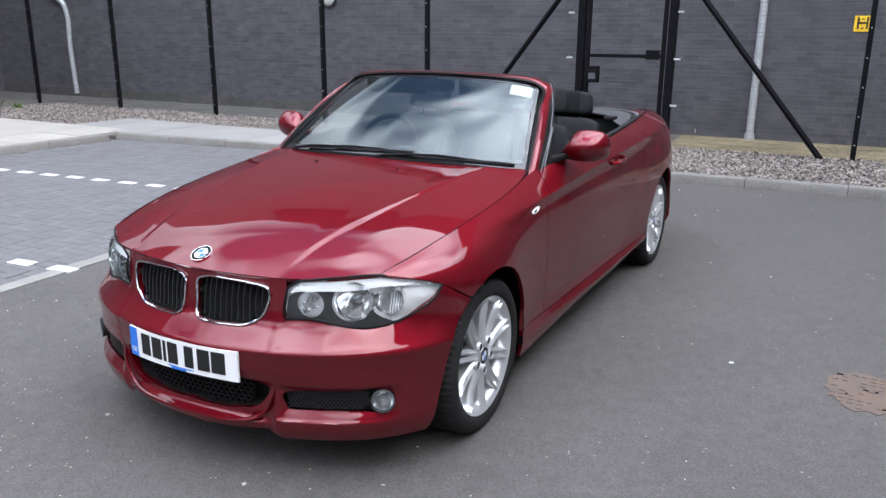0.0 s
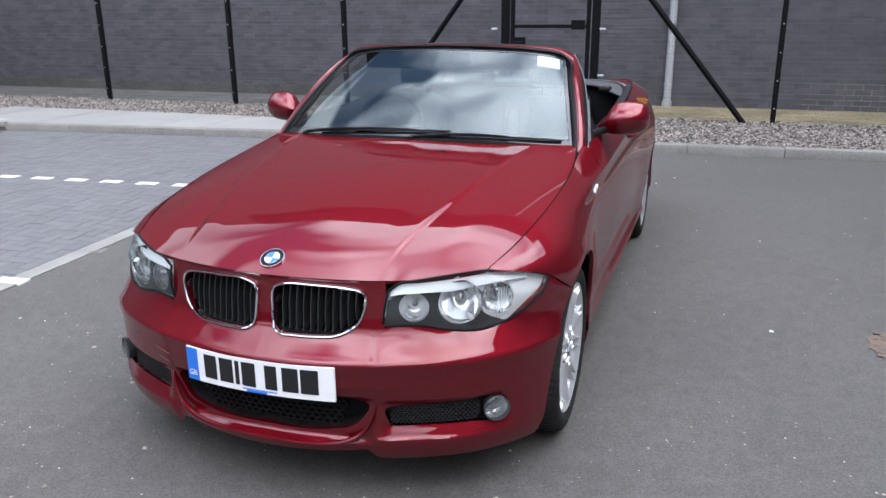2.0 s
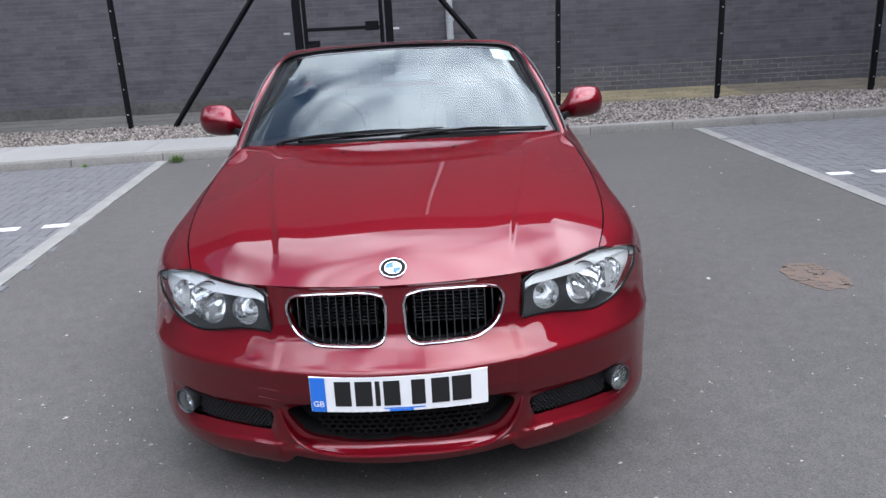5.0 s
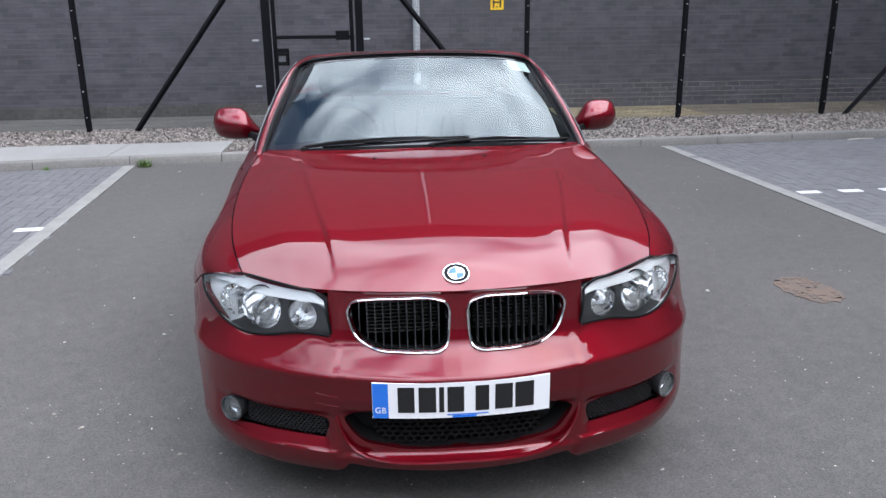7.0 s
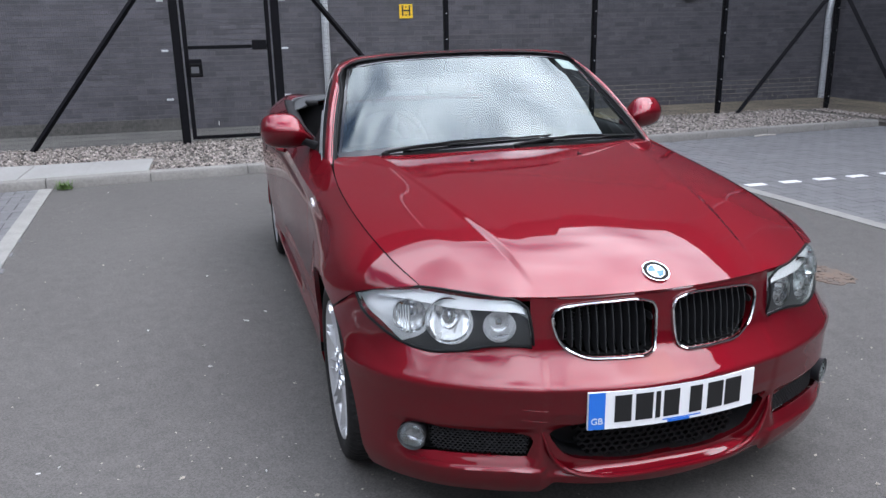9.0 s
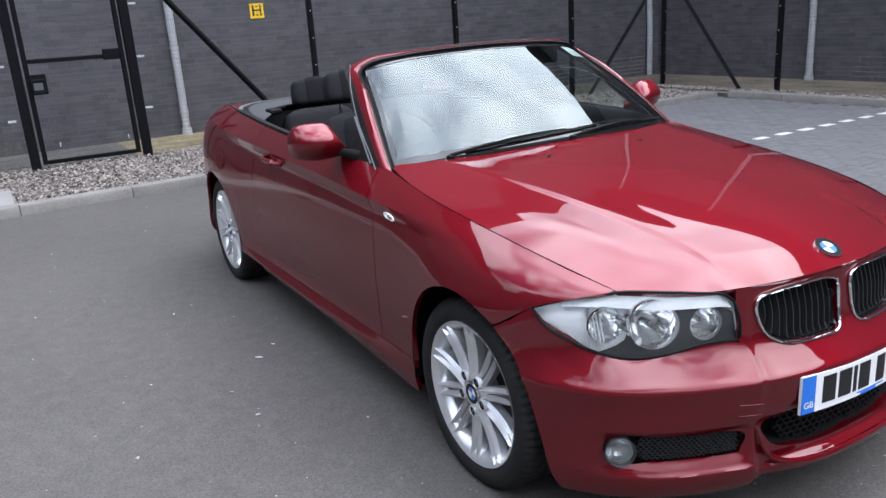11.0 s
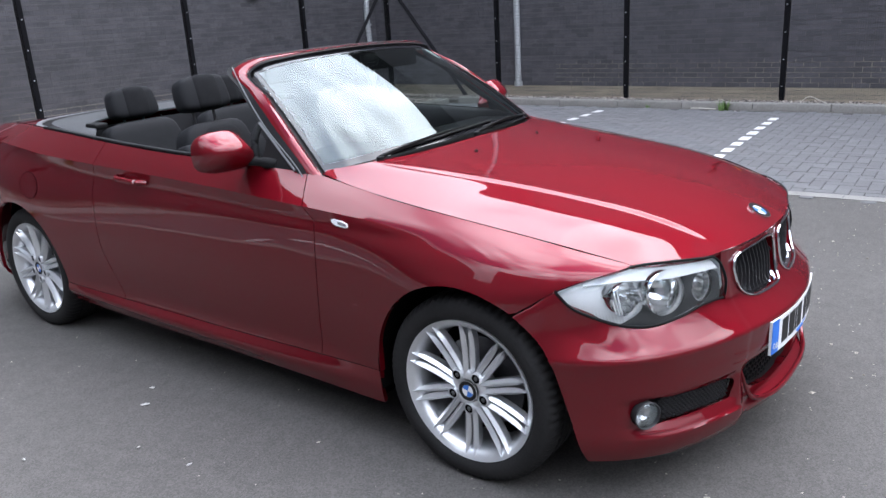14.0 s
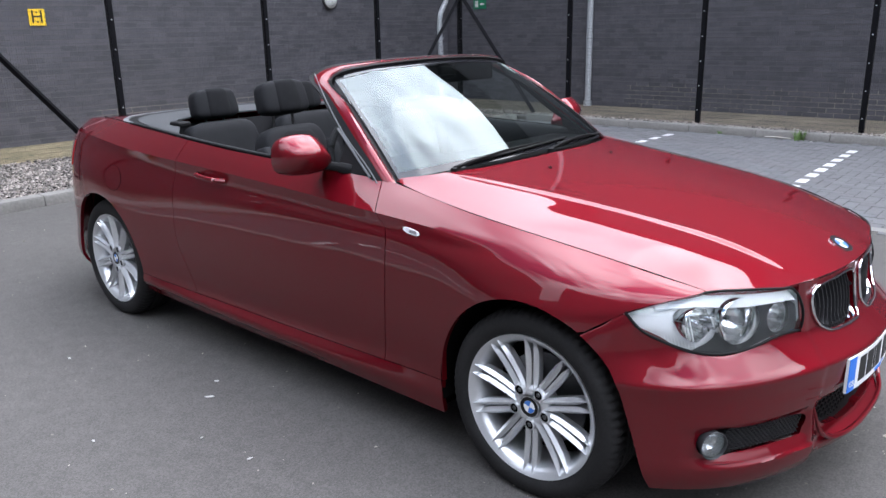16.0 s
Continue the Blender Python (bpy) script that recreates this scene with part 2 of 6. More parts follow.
M_DECKTRIM = material("pale_grey_trim", (0.13, 0.134, 0.142), 0.5, var=0.1, scale=20)
M_DASH = material("dashboard_plastic", (0.014, 0.014, 0.0155), 0.75, var=0.1, scale=30, bump=0.1, bump_scale=220, spec=0.2)
M_PLATE = material("white_plate", (0.78, 0.78, 0.78), 0.35)
M_BLUE = material("plate_blue", (0.02, 0.16, 0.62), 0.4)
M_BADGEBLUE = material("badge_blue", (0.03, 0.15, 0.50), 0.4, coat=0.15)
M_PAPER = material("white_paper", (0.85, 0.85, 0.85), 0.7)
M_MIRROR = material("mirror_glass", (0.9, 0.9, 0.9), 0.02, metal=1.0)
M_STEEL = material("brake_disc_steel", (0.14, 0.14, 0.145), 0.45, metal=1.0, var=0.1, scale=15)


# ---- mesh helpers ----
def mesh_ob(name, verts, faces, mat, parent=None, label="", smooth=35.0):
    me = bpy.data.meshes.new(name)
    me.from_pydata([tuple(v) for v in verts], [], faces)
    me.materials.append(mat)
    if smooth:
        me.polygons.foreach_set("use_smooth", [True] * len(me.polygons))
        me.set_sharp_from_angle(angle=radians(smooth))
    me.update()
    ob = new(name, me)
    if parent:
        ob.parent = parent
    if label:
        tagged(ob, label)
    return ob


def part(name, bm, mat, parent=None, label="", smooth=35.0):
    """Links a bmesh as one mesh object under a thing or a part."""
    me = bpy.data.meshes.new(name)
    bmesh.ops.recalc_face_normals(bm, faces=bm.faces)
    bm.to_mesh(me)
    bm.free()
    me.materials.append(mat)
    if smooth:
        me.polygons.foreach_set("use_smooth", [True] * len(me.polygons))
        me.set_sharp_from_angle(angle=radians(smooth))
    ob = new(name, me)
    if parent:
        ob.parent = parent
    if label:
        tagged(ob, label)
    return ob


def box_bm(x0, x1, y0, y1, z0, z1, bevel=0.0, seg=2, bm=None):
    own = bmesh.new()
    bmesh.ops.create_cube(own, size=1)
    for v in own.verts:
        v.co = (x0 + (v.co.x + 0.5) * (x1 - x0), y0 + (v.co.y + 0.5) * (y1 - y0), z0 + (v.co.z + 0.5) * (z1 - z0))
    if bevel:
        bmesh.ops.bevel(own, geom=own.edges[:], offset=bevel, segments=seg, affect='EDGES', profile=0.5)
    if bm is None:
        return own
    me = bpy.data.meshes.new("tmp")
    own.to_mesh(me)
    own.free()
    bm.from_mesh(me)
    bpy.data.meshes.remove(me)
    return bm


def spline(points, u):
    """Catmull-Rom through the points; u runs from 0 to 1 over them, evenly by chord."""
    c = np.asarray(points, float)
    d = np.concatenate([[0], np.cumsum(np.linalg.norm(np.diff(c, axis=0), axis=1))])
    d /= d[-1]
    return spline_at(d, c, np.asarray(u, float))


def spline_at(knots, values, x):
    """Smooth cubic through (knots, values) with finite-difference slopes."""
    k, v, x = np.asarray(knots, float), np.asarray(values, float), np.atleast_1d(np.asarray(x, float))
    flat = v.ndim == 1
    if flat:
        v = v[:, None]
    h = np.diff(k)[:, None]
    s = np.diff(v, axis=0) / h
    m = np.vstack([s[:1], (s[:-1] * h[1:] + s[1:] * h[:-1]) / (h[1:] + h[:-1]), s[-1:]])
    i = np.clip(np.searchsorted(k, x, side="right") - 1, 0, len(k) - 2)
    w = ((x - k[i]) / (k[i + 1] - k[i]))[:, None]
    hh = h[i]
    r = (2 * w**3 - 3 * w**2 + 1) * v[i] + (w**3 - 2 * w**2 + w) * hh * m[i] + (3 * w**2 - 2 * w**3) * v[i + 1] + (w**3 - w**2) * hh * m[i + 1]
    return r[:, 0] if flat else r


def grid_faces(nu, nv, closed_u=False):
    f = []
    for i in range(nu if closed_u else nu - 1):
        for j in range(nv - 1):
            a, b = i * nv + j, ((i + 1) % nu) * nv + j
            f.append((a, b, b + 1, a + 1))
    return f


def normals_of(v, faces):
    n = np.zeros_like(v)
    for f in faces:
        p = v[list(f)]
        c = np.cross(p[2] - p[0], p[-1] - p[1])
        for k in f:
            n[k] += c
    return n / np.maximum(np.linalg.norm(n, axis=1, keepdims=True), 1e-12)


def shell(v, faces, depth, outward, pane=False):
    """A panel with thickness: the sheet, its back set in by depth, and rolled edges. outward: a direction the front faces."""
    v = np.asarray(v, float)
    n = normals_of(v, faces)
    if (n.mean(0) @ np.asarray(outward, float)) < 0:
        faces = [tuple(reversed(f)) for f in faces]
        n = -n
    k = len(v)
    edges = {}
    for f in faces:
        for a, b in zip(f, f[1:] + f[:1]):
            edges[(a, b)] = edges.get((a, b), 0) + 1
    rim = [(a, b) for (a, b) in edges if (b, a) not in edges]
    out = list(faces) + [tuple(i + k for i in f) if pane else tuple(reversed([i + k for i in f])) for f in faces] + [(b, a, a + k, b + k) for a, b in rim]
    return np.vstack([v, v - n * depth]), out


def tube(points, radius, seg=8, closed=False, squash=1.0):
    """A tube along points; returns verts, faces."""
    p = np.asarray(points, float)
    n = len(p)
    v = []
    for i in range(n):
        a = p[(i + 1) % n] if closed or i < n - 1 else p[i]
        b = p[i - 1] if closed or i > 0 else p[i]
        t = Vector(a - b).normalized()
        ref = Vector((0, 1, 0)) if abs(t.y) < 0.9 else Vector((0, 0, 1))
        s = t.cross(ref).normalized()
        q = s.cross(t)
        r = radius[i] if hasattr(radius, "__len__") else radius
        for k in range(seg):
            an = 2 * math.pi * k / seg
            v.append(Vector(p[i]) + s * math.cos(an) * r + q * math.sin(an) * r * squash)
    f = []
    for i in range(n if closed else n - 1):
        for k in range(seg):
            j = (i + 1) % n
            f.append((i * seg + k, i * seg + (k + 1) % seg, j * seg + (k + 1) % seg, j * seg + k))
    if not closed:
        f.append(tuple(range(seg - 1, -1, -1)))
        f.append(tuple((n - 1) * seg + k for k in range(seg)))
    return v, f


def lathe(profile, seg, axis="x", center=(0, 0, 0), size=1.0):
    """Turns (along, radius) pairs round an axis; returns verts, faces."""
    v, f = [], []
    profile = [(p * size, r * size) for p, r in profile]
    m = len(profile)
    for i in range(seg):
        a = 2 * math.pi * i / seg
        for s, r in profile:
            c = (s, r * math.cos(a), r * math.sin(a)) if axis == "x" else (r * math.cos(a), s, r * math.sin(a)) if axis == "y" else (r * math.cos(a), r * math.sin(a), s)
            v.append((c[0] + center[0], c[1] + center[1], c[2] + center[2]))
    for i in range(seg):
        j = (i + 1) % seg
        for k in range(m - 1):
            f.append((i * m + k, j * m + k, j * m + k + 1, i * m + k + 1))
    return v, f


def thing(name, label, category, group="", kind="", at=(0, 0, 0)):
    e = new(name)
    e.location = at
    return tagged(e, label, category, group, kind)

# ---- ground ----
FENCE_Y, FENCE_X, WALL_Y, WALL_X, KERB_TOP, GRAVEL, GROUND = 8.75, 8.25, 10.5, 10.0, 0.085, 0.06, -0.010
KERB_LINE = [(-7.55, 5.85), (-2.8, 6.40), (7.65, 6.98)]


def kerb_y(x):
    return float(np.interp(x, [k[0] for k in KERB_LINE], [k[1] for k in KERB_LINE]))


def flat_ob(name, outline, z, mat, thick=0.05, parent=None, label=""):
    n = len(outline)
    v = [(x, y, z) for x, y in outline] + [(x, y, z - thick) for x, y in outline]
    f = [tuple(range(n)), tuple(range(2 * n - 1, n - 1, -1))] + [(i, i + n, (i + 1) % n + n, (i + 1) % n) for i in range(n)]
    ob = mesh_ob(name, v, f, mat, parent, label, smooth=0)
    bm = bmesh.new()
    bm.from_mesh(ob.data)
    bmesh.ops.recalc_face_normals(bm, faces=bm.faces)
    bm.to_mesh(ob.data)
    bm.free()
    return ob


ground = tagged(flat_ob("ground", [(-400, -400), (400, -400), (400, 400), (-400, 400)], GROUND, M_ASPHALT, 0.2), "weathered grey tarmac car park surface", "ground", kind="structure")


def edge_x(side, y):
    """The middle of the flush concrete edging between tarmac and block paving."""
    return -2.80 + (6.35 - y) * 0.062 if side < 0 else 3.20 + (6.6 - y) * 0.037


for side in (-1, 1):
    y1 = kerb_y(edge_x(side, 6.4)) - 0.01
    strip = tagged(new("edging"), "flush pale concrete edging strip beside the bay", "edging", "edging strips", "structure")
    y = y1
    k = 0
    while y > -7:
        ya, yb = y, y - 0.90
        o = [(edge_x(side, ya) - 0.06, ya), (edge_x(side, ya) + 0.06, ya), (edge_x(side, yb) + 0.06, yb + 0.006), (edge_x(side, yb) - 0.06, yb + 0.006)]
        flat_ob("edging_block", o, -0.001, M_EDGING, 0.05, strip)
        y = yb

# kerb stones along the bays, then the returns on both sides
kerb = tagged(new("kerb"), "worn grey concrete kerb with a real upstand", "kerb", kind="structure")


def kerb_run(a, b, length=0.915):
    a, b = Vector((*a, 0)), Vector((*b, 0))
    d = (b - a)
    n = max(1, round(d.length / length))
    u, s = d.normalized(), Vector((-d.normalized().y, d.normalized().x, 0))
    prof = [(0.0, -0.03), (0.004, KERB_TOP - 0.022), (0.016, KERB_TOP - 0.004), (0.032, KERB_TOP), (0.15, KERB_TOP - 0.002), (0.15, -0.03)]
    for i in range(n):
        p, q = a + d * (i / n) + u * 0.004, a + d * ((i + 1) / n) - u * 0.004
        dz = random.uniform(-0.003, 0.003)
        v = [e + s * o + Vector((0, 0, z + (dz if z > 0 else 0))) for e in (p, q) for o, z in prof]
        m = len(prof)
        f = [(j, j + m, j + m + 1, j + 1) for j in range(m - 1)] + [tuple(range(m - 1, -1, -1)), tuple(range(m, 2 * m))]
        mesh_ob("kerb_stone", v, f, M_KERB, kerb, smooth=40)


kerb_run(KERB_LINE[0], KERB_LINE[1])
kerb_run(KERB_LINE[1], KERB_LINE[2])
kerb_run((7.72, 6.86), (7.80, -6.0))
kerb_run((-7.55, 0.0), (-7.55, 5.75))

# raised pavement on the left of the gate
pave = tagged(new("pavement"), "raised pale concrete paving slabs behind the kerb", "pavement", kind="structure")
x = -1.88
while x > -8.6:
    x2 = x - 0.60
    flat_ob("paving_slab", [(x, kerb_y(x) + 0.155), (x, 7.42), (x2 + 0.005, 7.42), (x2 + 0.005, kerb_y(x2) + 0.155)], KERB_TOP - 0.004 + random.uniform(-0.003, 0.003), M_SLAB2, 0.05, pave)
    x = x2
for i in range(9):
    for j in range(7):
        if i > 2 and j < 4:
            continue
        xa, ya = -7.72 - i * 0.9, 0.0 + j * 0.9
        flat_ob("paving_slab", [(xa, ya), (xa, ya + 0.895), (xa - 0.895, ya + 0.895), (xa - 0.895, ya)], KERB_TOP - 0.003 + random.uniform(-0.003, 0.003), M_SLAB, 0.05, pave)

# gravel bed and the strip of concrete behind the mesh
bed = tagged(flat_ob("gravel_bed", [(-18, 5.0), (-7.6, 5.85), (-2.8, 6.52), (7.75, 7.1), (7.95, -6), (FENCE_X + 0.02, -6), (FENCE_X + 0.02, FENCE_Y + 0.1), (-18, FENCE_Y + 0.1)], GRAVEL - 0.015, M_SOIL, 0.08), "dark gravel bed under the fence", "gravel bed", kind="structure")
strip_pale = tagged(flat_ob("service_strip", [(-0.42, FENCE_Y + 0.1), (4.795, FENCE_Y + 0.1), (4.795, WALL_Y), (-0.42, WALL_Y)], 0.035, M_STRIPPALE, 0.08), "pale mossy concrete strip behind the mesh fence", "concrete strip", kind="structure")
strip_back = tagged(flat_ob("service_strip", [(4.8, FENCE_Y + 0.1), (FENCE_X + 0.02, FENCE_Y + 0.1), (FENCE_X + 0.02, -6), (WALL_X, -6), (WALL_X, WALL_Y), (4.8, WALL_Y)], 0.035, M_STRIP, 0.08), "stained mossy concrete strip behind the mesh fence", "concrete strip", kind="structure")
strip_left = tagged(flat_ob("service_strip", [(-20, FENCE_Y + 0.1), (-0.425, FENCE_Y + 0.1), (-0.425, WALL_Y), (-20, WALL_Y)], 0.035, M_STRIPGREY, 0.08), "dirty grey concrete strip behind the mesh fence", "concrete strip", kind="structure")


def stones(count):
    """Loose angular stones, one joined mesh."""
    rng = np.random.default_rng(4)
    v, f = [], []
    base = np.array([(1, 0, 0), (0, 1, 0), (-1, 0, 0), (0, -1, 0), (0, 0, 1), (0, 0, -1)], float)
    tri = [(0, 1, 4), (1, 2, 4), (2, 3, 4), (3, 0, 4), (1, 0, 5), (2, 1, 5), (3, 2, 5), (0, 3, 5)]
    made = 0
    while made < count:
        if rng.random() < 0.86:
            x = rng.uniform(-13, 7.7)
            lo = kerb_y(x) + 0.17
            y = rng.uniform(lo, FENCE_Y + 0.12)
            if -8.6 < x < -1.88 and y < 7.44:
                continue
            if x <= -7.6 and y < 6.33:
                continue
        else:
            x, y = rng.uniform(7.95, FENCE_X), rng.uniform(-2, 8.7)
            if y < 6.5 and rng.random() < 0.6:
                continue
        r = rng.uniform(0.009, 0.022)
        s = base * (r * rng.uniform(0.7, 1.5), r * rng.uniform(0.6, 1.1), r * rng.uniform(0.45, 0.8)) * rng.uniform(0.8, 1.2, (6, 1))
        m = np.array(Euler((rng.uniform(-0.5, 0.5), rng.uniform(-0.5, 0.5), rng.uniform(0, 6.28))).to_matrix())
        s = s @ m.T + (x, y, GRAVEL - 0.004 + rng.uniform(0, 0.012))
        k = len(v)
        v.extend(s.tolist())
        f.extend([(a + k, b + k, c + k) for a, b, c in tri])
        made += 1
    return mesh_ob("gravel", v, f, M_STONE, smooth=0)


gravel = tagged(stones(46000), "loose brown and grey gravel stones along the fence", "gravel", kind="stuff")


# ---- brick buildings ----
def brick_wall(name, origin, along, inward, length, height, label):
    """A wall of stretcher-bond bricks, proud of recessed mortar."""
    o, u, w = Vector(origin), Vector(along), Vector(inward)
    core = [o + u * a + w * b + Vector((0, 0, c)) for c in (-0.1, height) for a, b in ((0, 0.0), (length, 0.0), (length, 0.3), (0, 0.3))]
    wall = tagged(mesh_ob(name, core, [(0, 1, 2, 3), (7, 6, 5, 4), (0, 4, 5, 1), (1, 5, 6, 2), (2, 6, 7, 3), (3, 7, 4, 0)], M_MORTAR, smooth=0), label, "wall", kind="structure")
    v, f = [], []
    rows = int(min(height, 3.0) / 0.075)
    for r in range(rows):
        z = 0.04 + r * 0.075
        n = int(length / 0.225)
        for i in range(n + 1):
            a = i * 0.225 - (0.1125 if r % 2 else 0)
            a0, a1 = max(0, a), min(length, a + 0.215)
            if a1 - a0 < 0.05:
                continue
            d = random.uniform(0.003, 0.005)
            k = len(v)
            q = [(a0, -d, z), (a1, -d, z), (a1, -d, z + 0.065), (a0, -d, z + 0.065), (a0, 0.02, z), (a1, 0.02, z), (a1, 0.02, z + 0.065), (a0, 0.02, z + 0.065)]
            v += [o + u * p[0] + w * p[1] + Vector((0, 0, p[2])) for p in q]
            f += [tuple(j + k for j in t) for t in ((0, 1, 2, 3), (4, 0, 3, 7), (1, 5, 6, 2), (3, 2, 6, 7), (4, 5, 1, 0))]
    tagged(mesh_ob("brickwork", v, f, M_BRICK, wall, smooth=0), kind="stuff")
    return wall


WALL_H, BACK_H = 10.5, 11.6
brick_wall("wall_back_1", (-20, WALL_Y, 0), (1, 0, 0), (0, 1, 0), 24.975, BACK_H, "dark charcoal brick wall of the building behind the fence")
brick_wall("wall_back_2", (4.975, WALL_Y, 0), (1, 0, 0), (0, 1, 0), 5.325, WALL_H, "lower end of the dark charcoal brick wall behind the fence")
brick_wall("wall_side", (WALL_X, WALL_Y, 0), (0, -1, 0), (1, 0, 0), 44.0, WALL_H, "dark charcoal brick wall on the side of the yard")
pointing = part("pointing", box_bm(WALL_X - .0016, WALL_X + .01, -3.0, 6.3, .03, .46), M_POINTING, bpy.data.objects["wall_side"], "pale mortar showing in the lower courses", smooth=0)
pointing = part("pointing", box_bm(2.4, 9.6, WALL_Y - .0016, WALL_Y + .01, .03, .42), M_POINTING, bpy.data.objects["wall_back_2"], "pale mortar showing in the lower courses", smooth=0)
# out-of-view wall, added so the car's sides reflect something dark
tagged(part("wall_front", box_bm(-20.3, 9.98, -16.3, -16.0, -0.1, 2.6), M_BRICK), "unseen plain brick wall added to close the yard and darken reflections", "wall", kind="structure")
# dark metal fascia round the roof edge
for x0, x1, y0, y1, z0, z1 in ((-10.5, 4.975, WALL_Y - .06, WALL_Y + .31, BACK_H - 2.0, BACK_H + .05), (4.98, WALL_X, WALL_Y - .06, WALL_Y + .31, WALL_H - 1.4, WALL_H + .05), (WALL_X - .06, WALL_X + .31, -30, WALL_Y - .06, WALL_H - 1.4, WALL_H + .05)):
    tagged(part("fascia", box_bm(x0, x1, y0, y1, z0, z1, .012), M_FASCIA), "dark grey metal fascia along the roof edge", "fascia", kind="structure")
# unseen block, added beside the car to shade its right flank
tagged(part("wall_left", box_bm(-17.25, -10.6, -15.995, 3.6, -0.1, 8.7), M_BRICK), "unseen dark brick block added to darken the car's right flank", "wall", kind="structure")
# wall set just out of view, added to darken the far left corner
tagged(part("wall_corner", box_bm(-17.6, -17.3, 3.0, 10.495, -0.1, 8.7), M_BRICK), "unseen plain brick wall added to close and darken the yard's corner", "wall", kind="structure")
tagged(part("plinth", box_bm(-20, -1.6, WALL_Y - 0.035, WALL_Y - 0.011, -0.05, 0.21), M_STRIPGREY), "pale rendered plinth along the foot of the wall", "plinth", kind="structure")


# ---- mesh security fence ----
def fence_post(x, y, dirx=True, w=0.06, d=0.06, h=2.45):
    p = thing("fence_post", "black powder-coated steel fence post with clamp bolts", "fence post", "fence posts", at=(x, y, 0))
    body = box_bm(-w / 2, w / 2, -d / 2, d / 2, 0.0, h, 0.005, 1)
    part("post", body, M_FENCE, p)
    bar = box_bm(-0.03, 0.03, -d / 2 - 0.012, -d / 2 - 0.001, 0.12, h - 0.05, 0.002, 1) if dirx else box_bm(-d / 2 - 0.012, -d / 2 - 0.001, -0.03, 0.03, 0.12, h - 0.05, 0.002, 1)
    part("clamp_bar", bar, M_FENCE, p)
    for i in range(7):
        z = 0.25 + i * 0.34
        v, f = lathe([(0.0, 0.0), (0.0, 0.008), (0.005, 0.008), (0.008, 0.005), (0.009, 0.0)], 8, "y" if dirx else "x", (0, 0, 0))
        v = [((a, -b - d / 2 - 0.012, c + z) if dirx else (-a - d / 2 - 0.012, b, c + z)) for a, b, c in v]
        mesh_ob("bolt", v, f, M_GALV, p, smooth=40)
    return p


def mesh_panel(a, b, z0=0.10, z1=2.4, off=0.0):
    """Welded mesh panel: thin wires both ways."""
    a, b = Vector((*a, 0)), Vector((*b, 0))
    d = b - a
    u, s = d.normalized(), Vector((-d.normalized().y, d.normalized().x, 0))
    v, f = [], []

    def wire(p, q, up):
        k = len(v)
        r = 0.0012
        e1, e2 = (Vector((0, 0, r)), s * r) if up else (u * r, s * r)
        for e in (p, q):
            v.extend([e + e1, e + e2, e - e1, e - e2])
        f.extend([(k + j, k + (j + 1) % 4, k + 4 + (j + 1) % 4, k + 4 + j) for j in range(4)])

    n = int((z1 - z0) / 0.05)
    for i in range(n + 1):
        z = z0 + i * 0.05
        wire(a + Vector((0, 0, z)), b + Vector((0, 0, z)), True)
    n = int(d.length / 0.025)
    for i in range(n + 1):
        p = a + u * (d.length * i / n)
        wire(p + Vector((0, 0, z0)) + s * 0.004, p + Vector((0, 0, z1)) + s * 0.004, False)
    return tagged(mesh_ob("mesh_panel", v, f, M_WIRE, smooth=0), "fine black welded mesh fence panel", "fence panel", "fence panels", "stuff")


POSTS_X = (-13.42, -10.93, -8.40, -5.94, -3.98, 1.93, 4.14, 6.29, 8.32)
for x in POSTS_X:
    fence_post(x, FENCE_Y)
POSTS_Y = (6.40, 4.20, 2.04, -0.1, -2.25, -4.4)
for y in POSTS_Y:
    fence_post(FENCE_X, y, False)
for a, b in zip((-16,) + POSTS_X, POSTS_X):
    if a == -3.98:
        mesh_panel((-3.98, FENCE_Y - 0.035), (-1.61, FENCE_Y - 0.035))
        mesh_panel((-0.28, FENCE_Y - 0.035), (1.92, FENCE_Y - 0.035))
    else:
        mesh_panel((a, FENCE_Y - 0.035), (b, FENCE_Y - 0.035))
for a, b in zip((FENCE_Y,) + POSTS_Y, POSTS_Y):
    mesh_panel((FENCE_X - 0.035, a), (FENCE_X - 0.035, b))


def brace(p, q, label="black steel angle brace propping the fence"):
    v, f = tube([p, tuple((np.array(p) + np.array(q)) / 2), q], 0.036, 4)
    return tagged(mesh_ob("fence_brace", v, f, M_FENCE, smooth=0), label, "fence brace", "fence braces")


brace((-3.355, FENCE_Y - 0.07, 0.05), (-1.55, FENCE_Y - 0.07, 2.40))
brace((1.59, FENCE_Y - 0.07, 0.05), (-0.34, FENCE_Y - 0.07, 2.42))
brace((6.60, FENCE_Y - 0.07, 0.05), (8.32, FENCE_Y - 0.07, 2.06))
brace((FENCE_X - 0.07, 7.01, 0.05), (FENCE_X - 0.07, 8.66, 2.08))


# gate between two heavier posts
gate = thing("pedestrian_gate", "closed black mesh gate with a lock box in the fence", "gate", at=(0, FENCE_Y, 0))
for x0, nm in ((-1.555, "gate_post"), (-0.335, "gate_post")):
    part(nm, box_bm(x0 - 0.05, x0 + 0.05, -0.05, 0.05, 0, 2.6, 0.006, 1), M_FENCE, gate)
for x0 in (-1.455, -0.435):
    part("gate_stile", box_bm(x0 - 0.025, x0 + 0.025, -0.03, 0.03, 0.1, 2.5, 0.004, 1), M_FENCE, gate)
for z0 in (0.12, 1.24, 2.46):
    part("gate_rail", box_bm(-1.428, -0.462, -0.022, 0.022, z0 - 0.022, z0 + 0.022, 0.004, 1), M_FENCE, gate)
